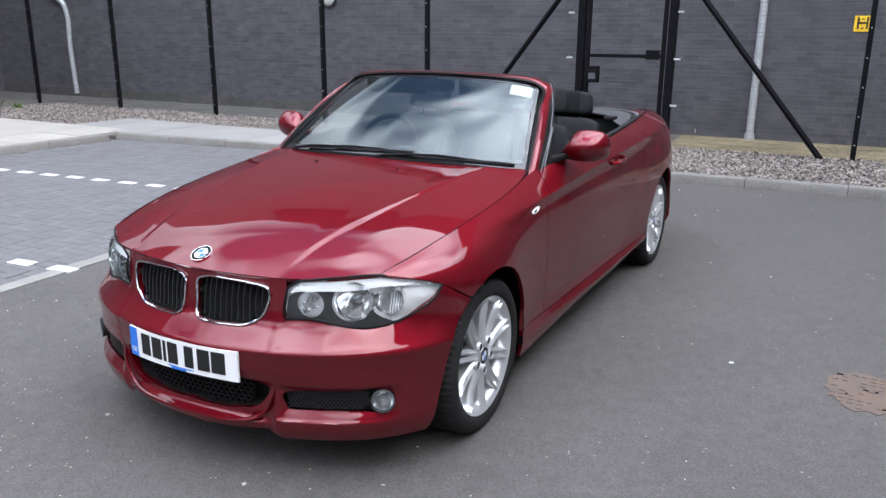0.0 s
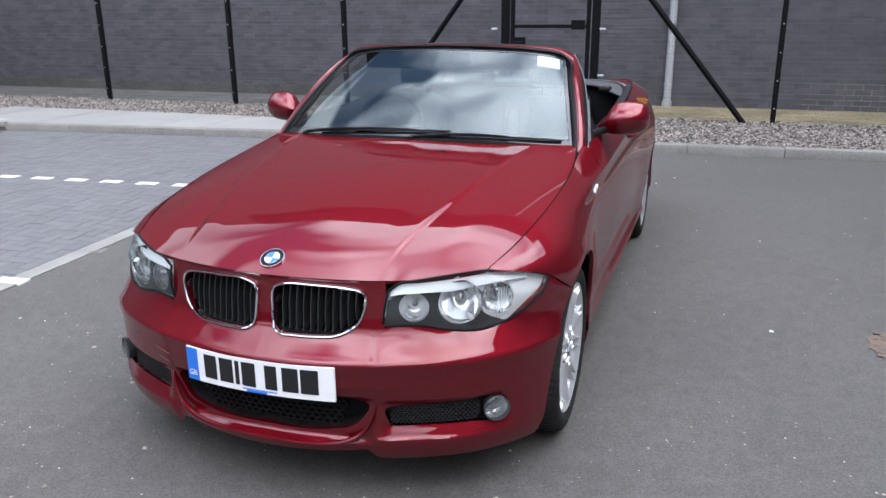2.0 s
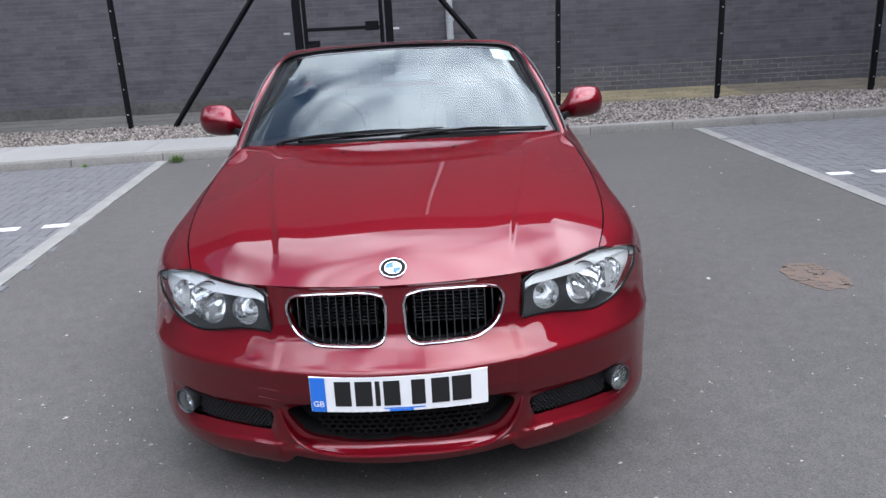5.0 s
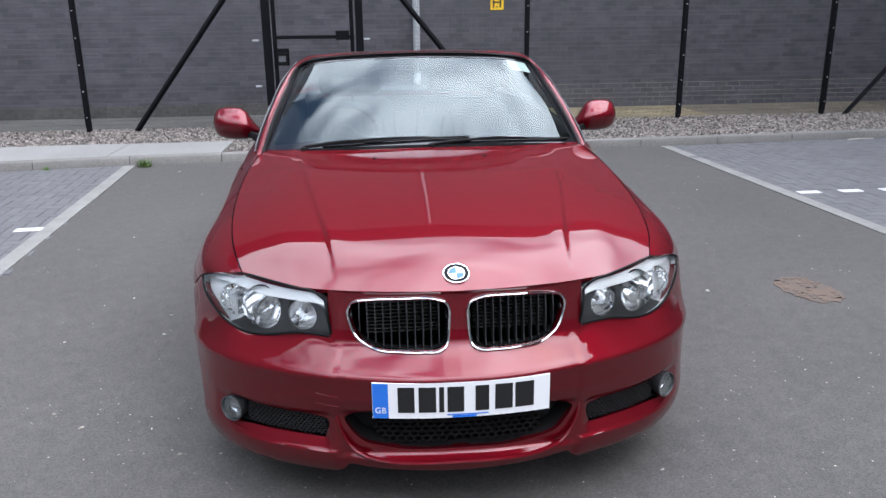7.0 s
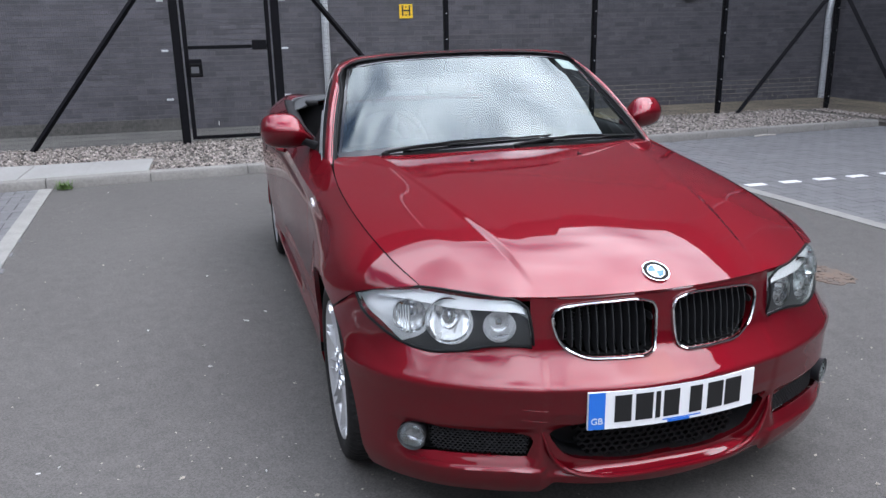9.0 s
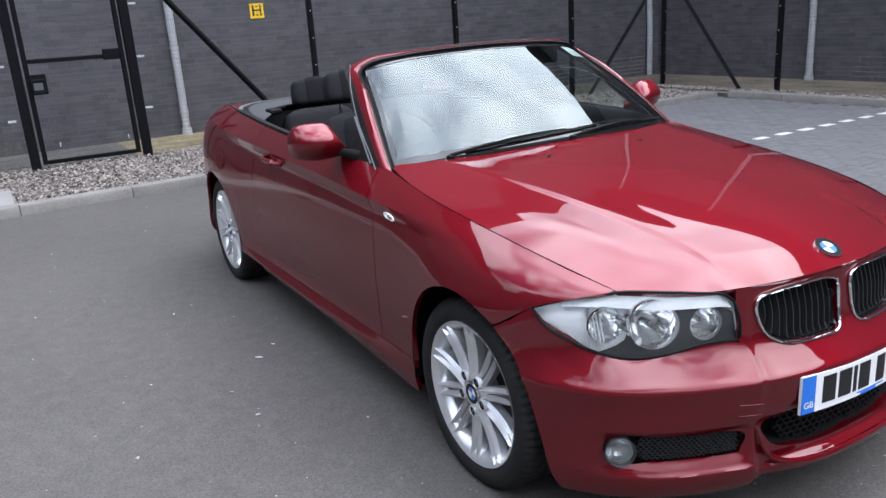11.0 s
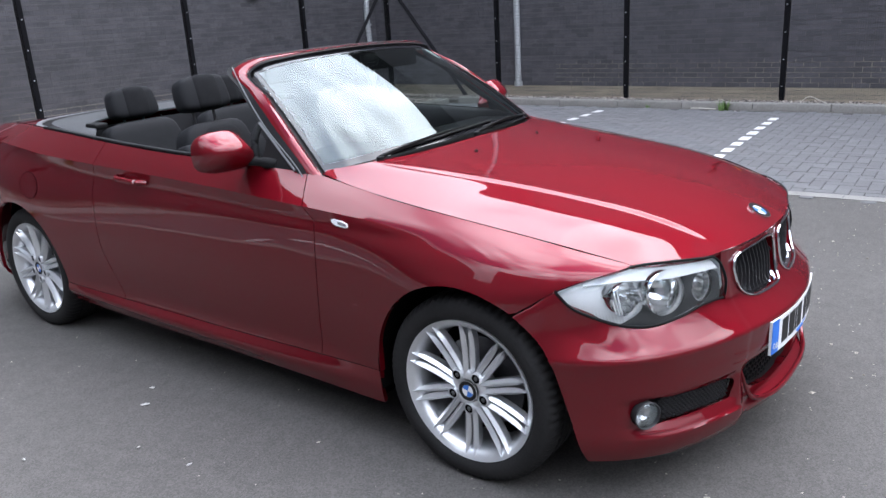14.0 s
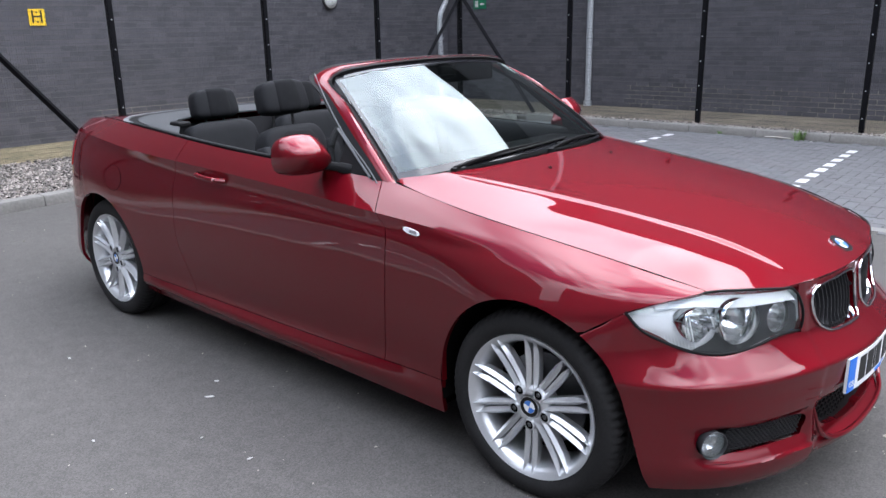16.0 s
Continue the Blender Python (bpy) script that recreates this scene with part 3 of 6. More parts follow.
part("lock_box", box_bm(-1.45, -1.28, -0.06, 0.025, 0.88, 1.10, 0.006, 1), M_FENCE, gate)
part("lock_window", box_bm(-1.415, -1.32, -0.064, -0.0605, 0.93, 1.01, 0.001, 1), M_TRIM, gate, "worn grey lock plate")
for z0 in (0.905, 1.035):
    part("lock_frame", box_bm(-1.43, -1.295, -0.078, -0.0645, z0 - 0.014, z0 + 0.014, 0.004, 1), M_BLACK, gate)
for x0 in (-1.425, -1.30):
    part("lock_frame", box_bm(x0 - 0.008, x0 + 0.008, -0.078, -0.0645, 0.92, 1.02, 0.003, 1), M_BLACK, gate)
part("closer_box", box_bm(-0.65, -0.47, -0.07, -0.035, 1.20, 1.32, 0.005, 1), M_FENCE, gate)
for z0 in (0.617, 1.21, 1.80):
    part("hinge", box_bm(-0.28, -0.20, -0.06, -0.02, z0 - 0.012, z0 + 0.012, 0.003, 1), M_GALV, gate)
    part("hinge", box_bm(-1.74, -1.66, -0.06, -0.02, z0 - 0.012, z0 + 0.012, 0.003, 1), M_GALV, gate)
mesh_panel((-1.428, FENCE_Y), (-0.462, FENCE_Y), 0.15, 2.44)


# downpipes, lamps and signs on the brickwork
def downpipe(x, y, nrm, label):
    p = thing("downpipe", label, "downpipe", "downpipes", at=(x, y, 0))
    v, f = tube([(nrm[0] * 0.07, nrm[1] * 0.07, z) for z in (0.10, 0.5, 1.5, 3.0, WALL_H - 1.4)], 0.055, 14)
    mesh_ob("pipe", v, f, M_GALV, p)
    for z in (0.35, 1.25, 2.2):
        v, f = tube([(nrm[0] * 0.07, nrm[1] * 0.07, z + k) for k in (-0.02, 0.02)], 0.062, 14)
        mesh_ob("bracket", v, f, M_GALV, p)
    v, f = tube([(nrm[0] * 0.07, nrm[1] * 0.07, z) for z in (0.035, 0.12)], 0.075, 12)
    mesh_ob("shoe", v, f, M_GALV, p)
    return p


downpipe(0.53, WALL_Y, (0, -1), "galvanised round downpipe on the dark brick wall")
corner_pipe = thing("downpipe", "galvanised downpipe in the corner, cranked towards the side wall", "downpipe", "downpipes", at=(9.70, WALL_Y, 0))
v, f = tube(spline([(0, -.07, .04), (0, -.07, .9), (0, -.07, 1.70), (.02, -.075, 1.80), (.09, -.08, 1.86), (.16, -.08, 1.91), (.18, -.075, 2.02), (.18, -.07, 3.0), (.18, -.07, 5.0), (.18, -.07, WALL_H - 1.42)], np.linspace(0, 1, 60)), .055, 12)
mesh_ob("pipe", v, f, M_GALV, corner_pipe)
for z in (.35, 1.25):
    v, f = tube([(0, -.07, z - .02), (0, -.07, z + .02)], .062, 14)
    mesh_ob("bracket", v, f, M_GALV, corner_pipe)
downpipe(WALL_X, 7.05, (-1, 0), "galvanised round downpipe on the side wall")
pipe4 = thing("downpipe", "galvanised downpipe with a swan-neck bend at the top", "downpipe", "downpipes", at=(-14.50, WALL_Y, 0))
v, f = tube(spline([(0.05, -0.07, 0.1), (0.0, -0.07, 1.2), (-0.02, -0.07, 2.0), (-0.05, -0.09, 2.12), (-0.25, -0.1, 2.25), (-0.5, -0.08, 2.32), (-0.52, -0.07, 2.6)], np.linspace(0, 1, 26)), 0.055, 12)
mesh_ob("pipe", v, f, M_GALV, pipe4)
for x, z in ((-7.06, 2.14), (6.81, 1.965)):
    lamp = thing("wall_lamp", "round white bulkhead lamp on the dark wall", "wall lamp", "bulkhead lamps", at=(x, WALL_Y - 0.01, z))
    v, f = lathe([(0.0, 0.0), (0.0, 0.15), (-0.05, 0.155), (-0.06, 0.14)], 28, "y")
    mesh_ob("base", v, f, M_GREYPL, lamp)
    v, f = lathe([(-0.06, 0.14), (-0.10, 0.10), (-0.115, 0.05), (-0.12, 0.0)], 28, "y")
    mesh_ob("diffuser", v, f, M_WHITE, lamp, "opal white diffuser")


def text_part(body, size, loc, rot, mat, parent, name="letter", depth=0.0015):
    c = bpy.data.curves.new("t", 'FONT')
    c.body, c.size, c.extrude, c.align_x, c.align_y = body, size, depth, 'CENTER', 'CENTER'
    o = bpy.data.objects.new("t", c)
    scene.collection.objects.link(o)
    me = bpy.data.meshes.new_from_object(o.evaluated_get(bpy.context.evaluated_depsgraph_get()))
    bpy.data.objects.remove(o)
    me.name = name
    me.materials.clear()
    me.materials.append(mat)
    ob = new(name, me)
    ob.matrix_basis = Matrix.Translation(loc) @ Euler([radians(a) for a in rot]).to_matrix().to_4x4()
    ob.parent = parent
    return ob


def hydrant_sign(at, turn):
    sign = thing("hydrant_sign", "yellow fire hydrant marker plate with a black H", "sign", "hydrant signs", at=at)
    sign.rotation_euler = (0, 0, radians(turn))
    part("plate", box_bm(-0.105, 0.105, -0.006, 0.0, -0.105, 0.105, 0.002, 1), M_YELLOW, sign)
    text_part("H", 0.23, (0, -0.0085, 0), (90, 0, 0), M_SIGNBLACK, sign)
    for z in (0.06, -0.06):
        part("marking_bar", box_bm(-0.012, 0.012, -0.0085, -0.006, z - 0.009, z + 0.009), M_SIGNBLACK, sign)


hydrant_sign((1.80, WALL_Y - 0.012, 1.68), 0)
hydrant_sign((WALL_X - 0.012, 2.06, 1.56), -90)
exit_sign = thing("exit_sign", "small green and white emergency exit sign on the wall", "sign", at=(WALL_X - 0.012, 9.62, 1.90))
part("plate", box_bm(-0.006, 0, -0.16, 0.16, -0.09, 0.09, 0.002, 1), M_GREEN, exit_sign)
part("marking_bar", box_bm(-0.009, -0.006, 0.04, 0.12, -0.06, 0.06), M_WHITE, exit_sign)
part("marking_bar", box_bm(-0.009, -0.006, -0.11, -0.01, -0.02, 0.02), M_WHITE, exit_sign)

# manhole cover
cover = thing("manhole_cover", "rust-brown cast iron drain cover set in the tarmac", "manhole cover", at=(2.16, 1.84, GROUND))
cover.rotation_euler = (0, 0, radians(-3))
# the lid shows only as a worn, ragged patch: its corners are covered by tarmac
rim, worn = [], random.Random(8)
for i in range(44):
    a = 2 * math.pi * i / 44
    q = (abs(math.cos(a)) ** 2.6 + abs(math.sin(a)) ** 2.6) ** (-1 / 2.6) * worn.uniform(.90, 1.04)
    q *= 1 - .20 * max(0.0, math.cos(2 * a - 1.35)) ** 2
    rim.append((.155 * q * math.cos(a), .22 * q * math.sin(a)))
mesh_ob("lid", [(x, y, .0035) for x, y in rim] + [(x * 1.02, y * 1.02, -.03) for x, y in rim], [tuple(range(44))] + [(i, i + 44, (i + 1) % 44 + 44, (i + 1) % 44) for i in range(44)], M_RUST, cover, smooth=0)
# black bars laid on the lid paint the shade of its slots
for x, y, w in ((-.10, .15, .018), (.03, .02, .03), (.09, -.15, .022), (-.06, -.06, .014)):
    part("slot_shade", box_bm(x - w, x + w, y - .007, y + .007, .003, .0047), M_DARK, cover, smooth=0)
for i in range(7):
    for j in range(10):
        if math.hypot((-.116 + i * .0375) / .155, (-.185 + j * .04) / .22) > .92 or worn.random() < .35:
            continue
        part("stud", box_bm(-0.128 + i * 0.0375, -0.128 + i * 0.0375 + 0.024, -0.197 + j * 0.04, -0.197 + j * 0.04 + 0.024, 0.004, 0.0065), M_RUST, cover, smooth=0)

# pale sticks against the kerb and a bent straw in the gravel
M_STICK = material("bleached_stick", (0.50, 0.47, 0.42), 0.8, var=0.15, scale=20)
for p, q, w in (((7.735, 3.05, .004), (7.72, 2.72, .006), .013), ((5.48, 6.78, .004), (5.82, 6.80, .004), .010)):
    a, b = np.array(p), np.array(q)
    v, f = tube([a, (a + b) / 2 + (0, .006, .004), b], [w, w * .9, w * .7], 6, squash=.6)
    tagged(mesh_ob("stick", v, f, M_STICK), "pale bleached stick lying at the foot of the kerb", "stick", "sticks")
v, f = tube(spline([(8.0, 1.76, .07), (8.0, 1.66, .15), (8.0, 1.50, .09), (8.02, 1.45, .07)], np.linspace(0, 1, 14)), .005, 5)
tagged(mesh_ob("straw", v, f, M_STICK), "bent dry straw stalk in the gravel by the fence", "straw")
# white weep vents low in the brickwork
for i in range(9):
    o = part("weep_vent", box_bm(-0.006, 0.006, -0.008, 0.0, 0, 0.06, 0.001, 1), M_WHITE)
    o.location = (-7.3 + i * 0.88, WALL_Y - 0.006, 0.075)
    tagged(o, "small white plastic weep vent in the wall", "weep vent", "weep vents")

# litter and weeds
LITTER = ((1.60, 1.88, .035), (-1.0, 2.25, .02), (-1.30, 3.0, .02), (-1.10, 2.14, .035), (-1.28, 1.61, .02), (-1.58, 2.16, .018), (-1.84, 0.89, .016), (-2.2, 6.0, .022), (-1.31, 1.87, .015),
          (-1.10, 0.67, .012), (-1.78, 0.91, .016), (0.44, 6.15, .02), (7.65, 2.45, .03), (7.5, 4.0, .03), (0.95, 5.35, .02), (0.81, 5.06, .025), (1.2, 6.25, .02), (7.6, 1.7, .02), (2.6, 4.4, .02), (1.2, 3.6, .015))
for x, y, r in LITTER:
    bm = bmesh.new()
    bmesh.ops.create_icosphere(bm, subdivisions=1, radius=1)
    a = random.uniform(0, 3)
    for vv in bm.verts:
        p = vv.co * random.uniform(0.6, 1.3)
        vv.co = (p.x * r * 0.65 * math.cos(a) - p.y * r * 0.3 * math.sin(a), p.x * r * 0.65 * math.sin(a) + p.y * r * 0.3 * math.cos(a), 0.0045 + p.z * 0.004)
    o = part("litter", bm, M_LITTER, None)
    o.location = (x, y, GROUND)
    tagged(o, "small pale scrap of litter lying on the ground", "litter", "scraps of litter")


def grit(count):
    """Pale chips lying loose on the tarmac, thicker towards the open side, one joined mesh."""
    rng = np.random.default_rng(11)
    v, f = [], []
    while len(f) < count * 8:
        x, y = rng.uniform(-5, 6), rng.uniform(-3.5, 6)
        if rng.random() > (.25 + .75 * (y < 1.0)) * (.5 + .5 * math.sin(x * 2.1 + y * 1.3) ** 2):
            continue
        r = rng.uniform(.0018, .0048) * (1 if rng.random() < .93 else 2.2)
        base = np.array([(1, 0, 0), (0, 1, 0), (-1, 0, 0), (0, -1, 0), (0, 0, 1), (0, 0, -1)], float) * rng.uniform(.6, 1.3, (6, 1)) * (r * 1.3, r, r * .6)
        an = rng.uniform(0, 6.28)
        base = base @ np.array(((math.cos(an), -math.sin(an), 0), (math.sin(an), math.cos(an), 0), (0, 0, 1))) + (x, y, GROUND + r * .3)
        k = len(v)
        v.extend(base.tolist())
        f.extend([(p + k, q + k, s + k) for p, q, s in ((0, 1, 4), (1, 2, 4), (2, 3, 4), (3, 0, 4), (1, 0, 5), (2, 1, 5), (3, 2, 5), (0, 3, 5))])
    return mesh_ob("grit", v, f, M_GRIT, smooth=0)


tagged(grit(5200), "pale grit and chips scattered on the tarmac", "grit", kind="stuff")


def weed(x, y, z, size, n, label):
    """A tuft of thin curved blades."""
    v, f = [], []
    for i in range(n):
        a, l, w = random.uniform(0, 6.28), size * random.uniform(0.5, 1.1), size * 0.06
        lean = random.uniform(0.3, 1.0)
        bx, by = random.gauss(0, size * 0.35), random.gauss(0, size * 0.2)
        k = len(v)
        for s in range(4):
            q = s / 3
            r = lean * l * q * q
            h = l * (q - 0.35 * lean * q * q)
            ww = w * (1 - q * 0.9)
            for sg in (-1, 1):
                v.append((bx + math.cos(a) * r - math.sin(a) * ww * sg, by + math.sin(a) * r + math.cos(a) * ww * sg, h))
        f += [(k + 2 * s, k + 2 * s + 1, k + 2 * s + 3, k + 2 * s + 2) for s in range(3)]
    o = mesh_ob("weed", v, f, M_LEAF)
    o.location = (x, y, z)
    return tagged(o, label, "weed", "weeds", "stuff")


weed(-2.62, 6.30, 0.0, 0.10, 90, "tuft of green weeds growing at the foot of the kerb")
weed(-3.6, 6.25, 0.0, 0.05, 40, "low green weeds in the kerb joint")
weed(7.68, 2.60, 0.0, 0.14, 80, "green weed growing against the kerb")
weed(7.72, 3.65, 0.0, 0.06, 40, "small green weed against the kerb")
weed(-13.2, 7.6, 0.05, 0.2, 120, "green weed among the gravel")
weed(-12.6, 7.7, 0.05, 0.15, 80, "green weed among the gravel")

# ---- the car: nose at y = 0, tail at y = 4.3, its left side at +x ----
car = thing("convertible_car", "dark red metallic convertible with its roof down, parked on the tarmac", "car")
AXLE_F, AXLE_R, HUB_Z, ARCH_R = 0.745, 3.405, 0.2955, 0.345
ARCH_Z = 0.31


def arch_y(z, side=-1, axle=AXLE_F):
    if z < .45:
        return axle + side * (.315 + (.45 - z) * .28)
    return axle + side * math.sqrt(max(1e-6, ARCH_R**2 - (z - ARCH_Z)**2))


def mirrored(v):
    v = np.array(v, float)
    v[:, 0] *= -1
    return v


def flip(faces):
    return [tuple(reversed(f)) for f in faces]


def panel(name, v, faces, mat, depth=0.012, outward=(0, 0, 1), parent=car, label="", smooth=32, pane=False):
    v2, f2 = shell(v, faces, depth, outward, pane)
    return mesh_ob(name, v2, f2, mat, parent, label, smooth)


def both(name, v, faces, mat, depth, outward, parent=car, label="", smooth=32):
    a = panel(name, v, faces, mat, depth, outward, parent, label, smooth)
    b = panel(name, mirrored(v), flip(faces), mat, depth, (-outward[0], outward[1], outward[2]), parent, label, smooth)
    return a, b


# feature lines, left half: x, y, z
SHUT = [(.645, .282, .723), (.690, .42, .760), (.722, .60, .795), (.742, .85, .832), (.745, 1.10, .866), (.732, 1.30, .895), (.705, 1.435, .918)]
FRONT_EDGE = [(0, .066, .712), (.12, .071, .713), (.24, .088, .713), (.36, .120, .711), (.46, .150, .714), (.56, .212, .722), (.645, .282, .723)]
CREASE = [(.345, .114, .711), (.362, .27, .778), (.42, .55, .838), (.491, .909, .892), (.560, 1.265, .929)]
CENTRE = [(0, .066, .712), (0, .118, .747), (0, .25, .800), (0, .45, .848), (0, .70, .889), (0, .95, .9165), (0, 1.215, .9445)]
REAR_EDGE = [(0, 1.215, .9445), (.25, 1.230, .942), (.45, 1.265, .935), (.60, 1.335, .923), (.67, 1.40, .916), (.705, 1.435, .918)]


SHELF = .40


def hood_sheet(nu=41, nv=44):
    t = np.linspace(0, 1, nv)
    t = t * 0.75 + 0.25 * t * t
    c, k, s = spline(CENTRE, t), spline(CREASE, t), spline(SHUT, t)
    m1 = c * 0.66 + k * 0.34
    m1[:, 0] = k[:, 0] * 0.5
    m2 = (k + s) / 2
    m2[:, 2] += .004
    v = []
    for u in np.linspace(0, 1, nu):
        if u <= 0.55:
            w = u / 0.55
            p = c * (1 - w) * (1 - 2 * w) + m1 * 4 * w * (1 - w) + k * w * (2 * w - 1)
        else:
            w = (u - 0.55) / 0.45
            p = k * (1 - w) * (1 - 2 * w) + m2 * 4 * w * (1 - w) + s * w * (2 * w - 1)
        # pull the two ends onto the front and rear edges
        xs = [q[0] for q in FRONT_EDGE]
        f0 = np.array([p[0, 0], *spline_at(xs, [q[1:] for q in FRONT_EDGE], p[0, 0])[0]])
        xr = [q[0] for q in REAR_EDGE]
        r0 = np.array([p[-1, 0], *spline_at(xr, [q[1:] for q in REAR_EDGE], p[-1, 0])[0]])
        r0[2] = p[-1, 2] + (r0[1] - p[-1, 1]) * .105
        wf, wr = np.clip(1 - t / 0.22, 0, 1)[:, None]**2, np.clip((t - 0.75) / 0.25, 0, 1)[:, None]**2
        p = p + (f0 - p[0]) * wf + (r0 - p[-1]) * wr
        # the folded crest of each crease
        p[:, 2] += .0010 * max(0.0, 1 - abs(u - .55) / .13) * np.sin(np.clip(t * 1.1 - .1, 0, 1) * math.pi)
        v.append(p)
    v = np.array(v)
    for i in range(16):
        v[:, 1:-1] = v[:, 1:-1] * .5 + (v[:, :-2] + v[:, 2:]) * .25
        if i < 14:
            v[0, 1:-1, 1:] = v[0, 1:-1, 1:] * .5 + v[1, 1:-1, 1:] * .5
            v[1:-1, 1:-1] = v[1:-1, 1:-1] * .5 + (v[:-2, 1:-1] + v[2:, 1:-1]) * .25
    # finer columns beside the crease
    old = np.linspace(0, 1, nu)
    us = np.concatenate([old[:21], (.51, .52, .53, .54, .55, .557, .565, .573, .583, .60), old[25:]])
    q = us * (nu - 1)
    i0 = np.clip(q.astype(int), 0, nu - 2)
    f = (q - i0)[:, None, None]
    v = v[i0] * (1 - f) + v[i0 + 1] * f
    # outside the crease: a level shelf over the front half, then rounded down to the shut line
    ic = int(np.argmin(np.abs(us - .55)))
    k, s = v[ic].copy(), v[-1].copy()
    shelf = np.clip((.92 - k[:, 1]) / .52, 0, 1) * np.clip((k[:, 1] - .10) / .16, 0, 1)
    hollow = .005 * np.interp(k[:, 1], (.15, .30, .38, .62), (0, 1, .85, 0))
    shelf = shelf * shelf * (3 - 2 * shelf)
    for i in range(ic + 1, len(us) - 1):
        w = (us[i] - .55) / .45
        bow = w + np.interp(k[:, 1], (.62, 1.08), (.26, -.08)) * w * (w - 1)
        flat = (max(0.0, w - SHELF) / (1 - SHELF)) ** 1.45
        v[i, :, 2] = k[:, 2] + (s[:, 2] - k[:, 2]) * (bow * (1 - shelf) + flat * shelf) - hollow * max(0.0, 1 - w / .50) * min(1.0, w / .05)
    # the pressed crease itself: a slow rise from inside and a quick fall outside
    env = np.sqrt(np.sin(np.clip(t * 1.02 + .03, 0, 1) * math.pi)) * np.interp(k[:, 1], (.16, .44), (0, 1))
    for i, u in enumerate(us):
        v[i, :, 2] += .0042 * float(np.interp(u, (.44, .55, .573), (0, 1, 0))) * env
    return v


h = hood_sheet()
full = np.concatenate([(h * (-1, 1, 1))[:0:-1], h])
nu, nv = full.shape[:2]
bonnet_v = full.reshape(-1, 3).copy()
bonnet_v[:, 0] *= 0.9965
panel("bonnet", bonnet_v, grid_faces(nu, nv), M_PAINT, 0.014, (0, -0.3, 1), label="glossy red bonnet with two sharp creases", smooth=50)

# black tube in the shut line puts the gap's shade in as colour
for s in (1, -1):
    v, f = tube([(s * p[0] * .9985, p[1], p[2] - .0006) for p in spline(SHUT, np.linspace(.02, 1, 60))], .0017, 6)
    mesh_ob("bonnet_gap_shade", v, f, M_DARK, car, "black line laid in the bonnet's panel gap as its shade")

# side body as rows from top to bottom: (y, x, z)
ROWS_SIDE = [
    [(.28, .645, .723), (.42, .690, .760), (.60, .722, .795), (.85, .742, .832), (1.10, .745, .866), (1.30, .736, .897), (1.42, .728, .917), (1.52, .748, .928), (1.62, .762, .932), (1.9, .771, .940), (2.3, .776, .952), (2.7, .770, .972), (3.1, .752, .993), (3.5, .715, 1.004), (3.9, .640, .985), (4.2, .50, .935)],
    [(.28, .665, .718), (.42, .732, .742), (.60, .775, .768), (.85, .794, .793), (1.10, .815, .803), (1.30, .823, .817), (1.44, .829, .826), (1.9, .836, .854), (2.3, .838, .870), (2.7, .842, .885), (3.1, .844, .903), (3.5, .815, .930), (3.9, .722, .925), (4.2, .53, .890)],
    [(.28, .680, .708), (.42, .770, .715), (.60, .816, .737), (.85, .826, .754), (1.10, .825, .765), (1.30, .827, .776), (1.44, .827, .783), (1.9, .831, .806), (2.3, .834, .818), (2.7, .838, .832), (3.1, .845, .858), (3.5, .830, .885), (3.9, .748, .880), (4.2, .555, .845)],
    [(.28, .690, .690), (.42, .792, .682), (.60, .850, .682), (.85, .858, .692), (1.10, .842, .715), (1.30, .836, .730), (1.44, .838, .735), (1.9, .846, .748), (2.3, .850, .745), (2.7, .856, .742), (3.1, .868, .765), (3.5, .872, .780), (3.9, .778, .770), (4.2, .568, .745)],
    [(.28, .695, .66), (.42, .800, .64), (.60, .872, .610), (.85, .877, .620), (1.10, .850, .590), (1.30, .841, .580), (1.44, .841, .580), (1.9, .852, .590), (2.3, .858, .590), (2.7, .866, .590), (3.1, .884, .620), (3.5, .886, .640), (3.9, .796, .62), (4.2, .582, .60)],
    [(.28, .70, .45), (.42, .83, .45), (.60, .872, .45), (.85, .874, .45), (1.10, .848, .420), (1.30, .832, .415), (1.44, .830, .412), (1.9, .836, .415), (2.3, .841, .415), (2.7, .851, .415), (3.1, .880, .43), (3.5, .884, .45), (3.9, .80, .44), (4.2, .582, .42)],
    [(.28, .70, .30), (.42, .83, .30), (.60, .868, .30), (.85, .868, .30), (1.10, .840, .300), (1.30, .825, .290), (1.44, .822, .286), (1.9, .824, .280), (2.3, .828, .280), (2.7, .838, .282), (3.1, .866, .30), (3.5, .874, .31), (3.9, .815, .31), (4.2, .59, .30)],
    [(.28, .70, .235), (.42, .82, .235), (.60, .86, .235), (.85, .86, .235), (1.10, .844, .232), (1.30, .840, .228), (1.44, .841, .226), (1.9, .850, .228), (2.3, .855, .232), (2.7, .860, .24), (3.1, .866, .25), (3.5, .87, .25), (3.9, .81, .25), (4.2, .58, .25)],
    [(.28, .66, .165), (.42, .79, .165), (.60, .82, .165), (.85, .82, .165), (1.10, .834, .165), (1.30, .826, .163), (1.44, .822, .163), (1.9, .815, .165), (2.3, .818, .17), (2.7, .822, .178), (3.1, .83, .19), (3.5, .83, .20), (3.9, .78, .20), (4.2, .55, .21)],
]
ROW_V = [0, .10, .20, .34, .50, .68, .82, .91, 1.0]


SIDE_Y = np.linspace(.28, 4.2, 393)
SIDE_TABLE = np.stack([spline_at([q[0] for q in r], [q[1:] for q in r], SIDE_Y) for r in ROWS_SIDE])
for _ in range(60):
    SIDE_TABLE[:, 1:-1] = SIDE_TABLE[:, 1:-1] * .5 + (SIDE_TABLE[:, :-2] + SIDE_TABLE[:, 2:]) * .25
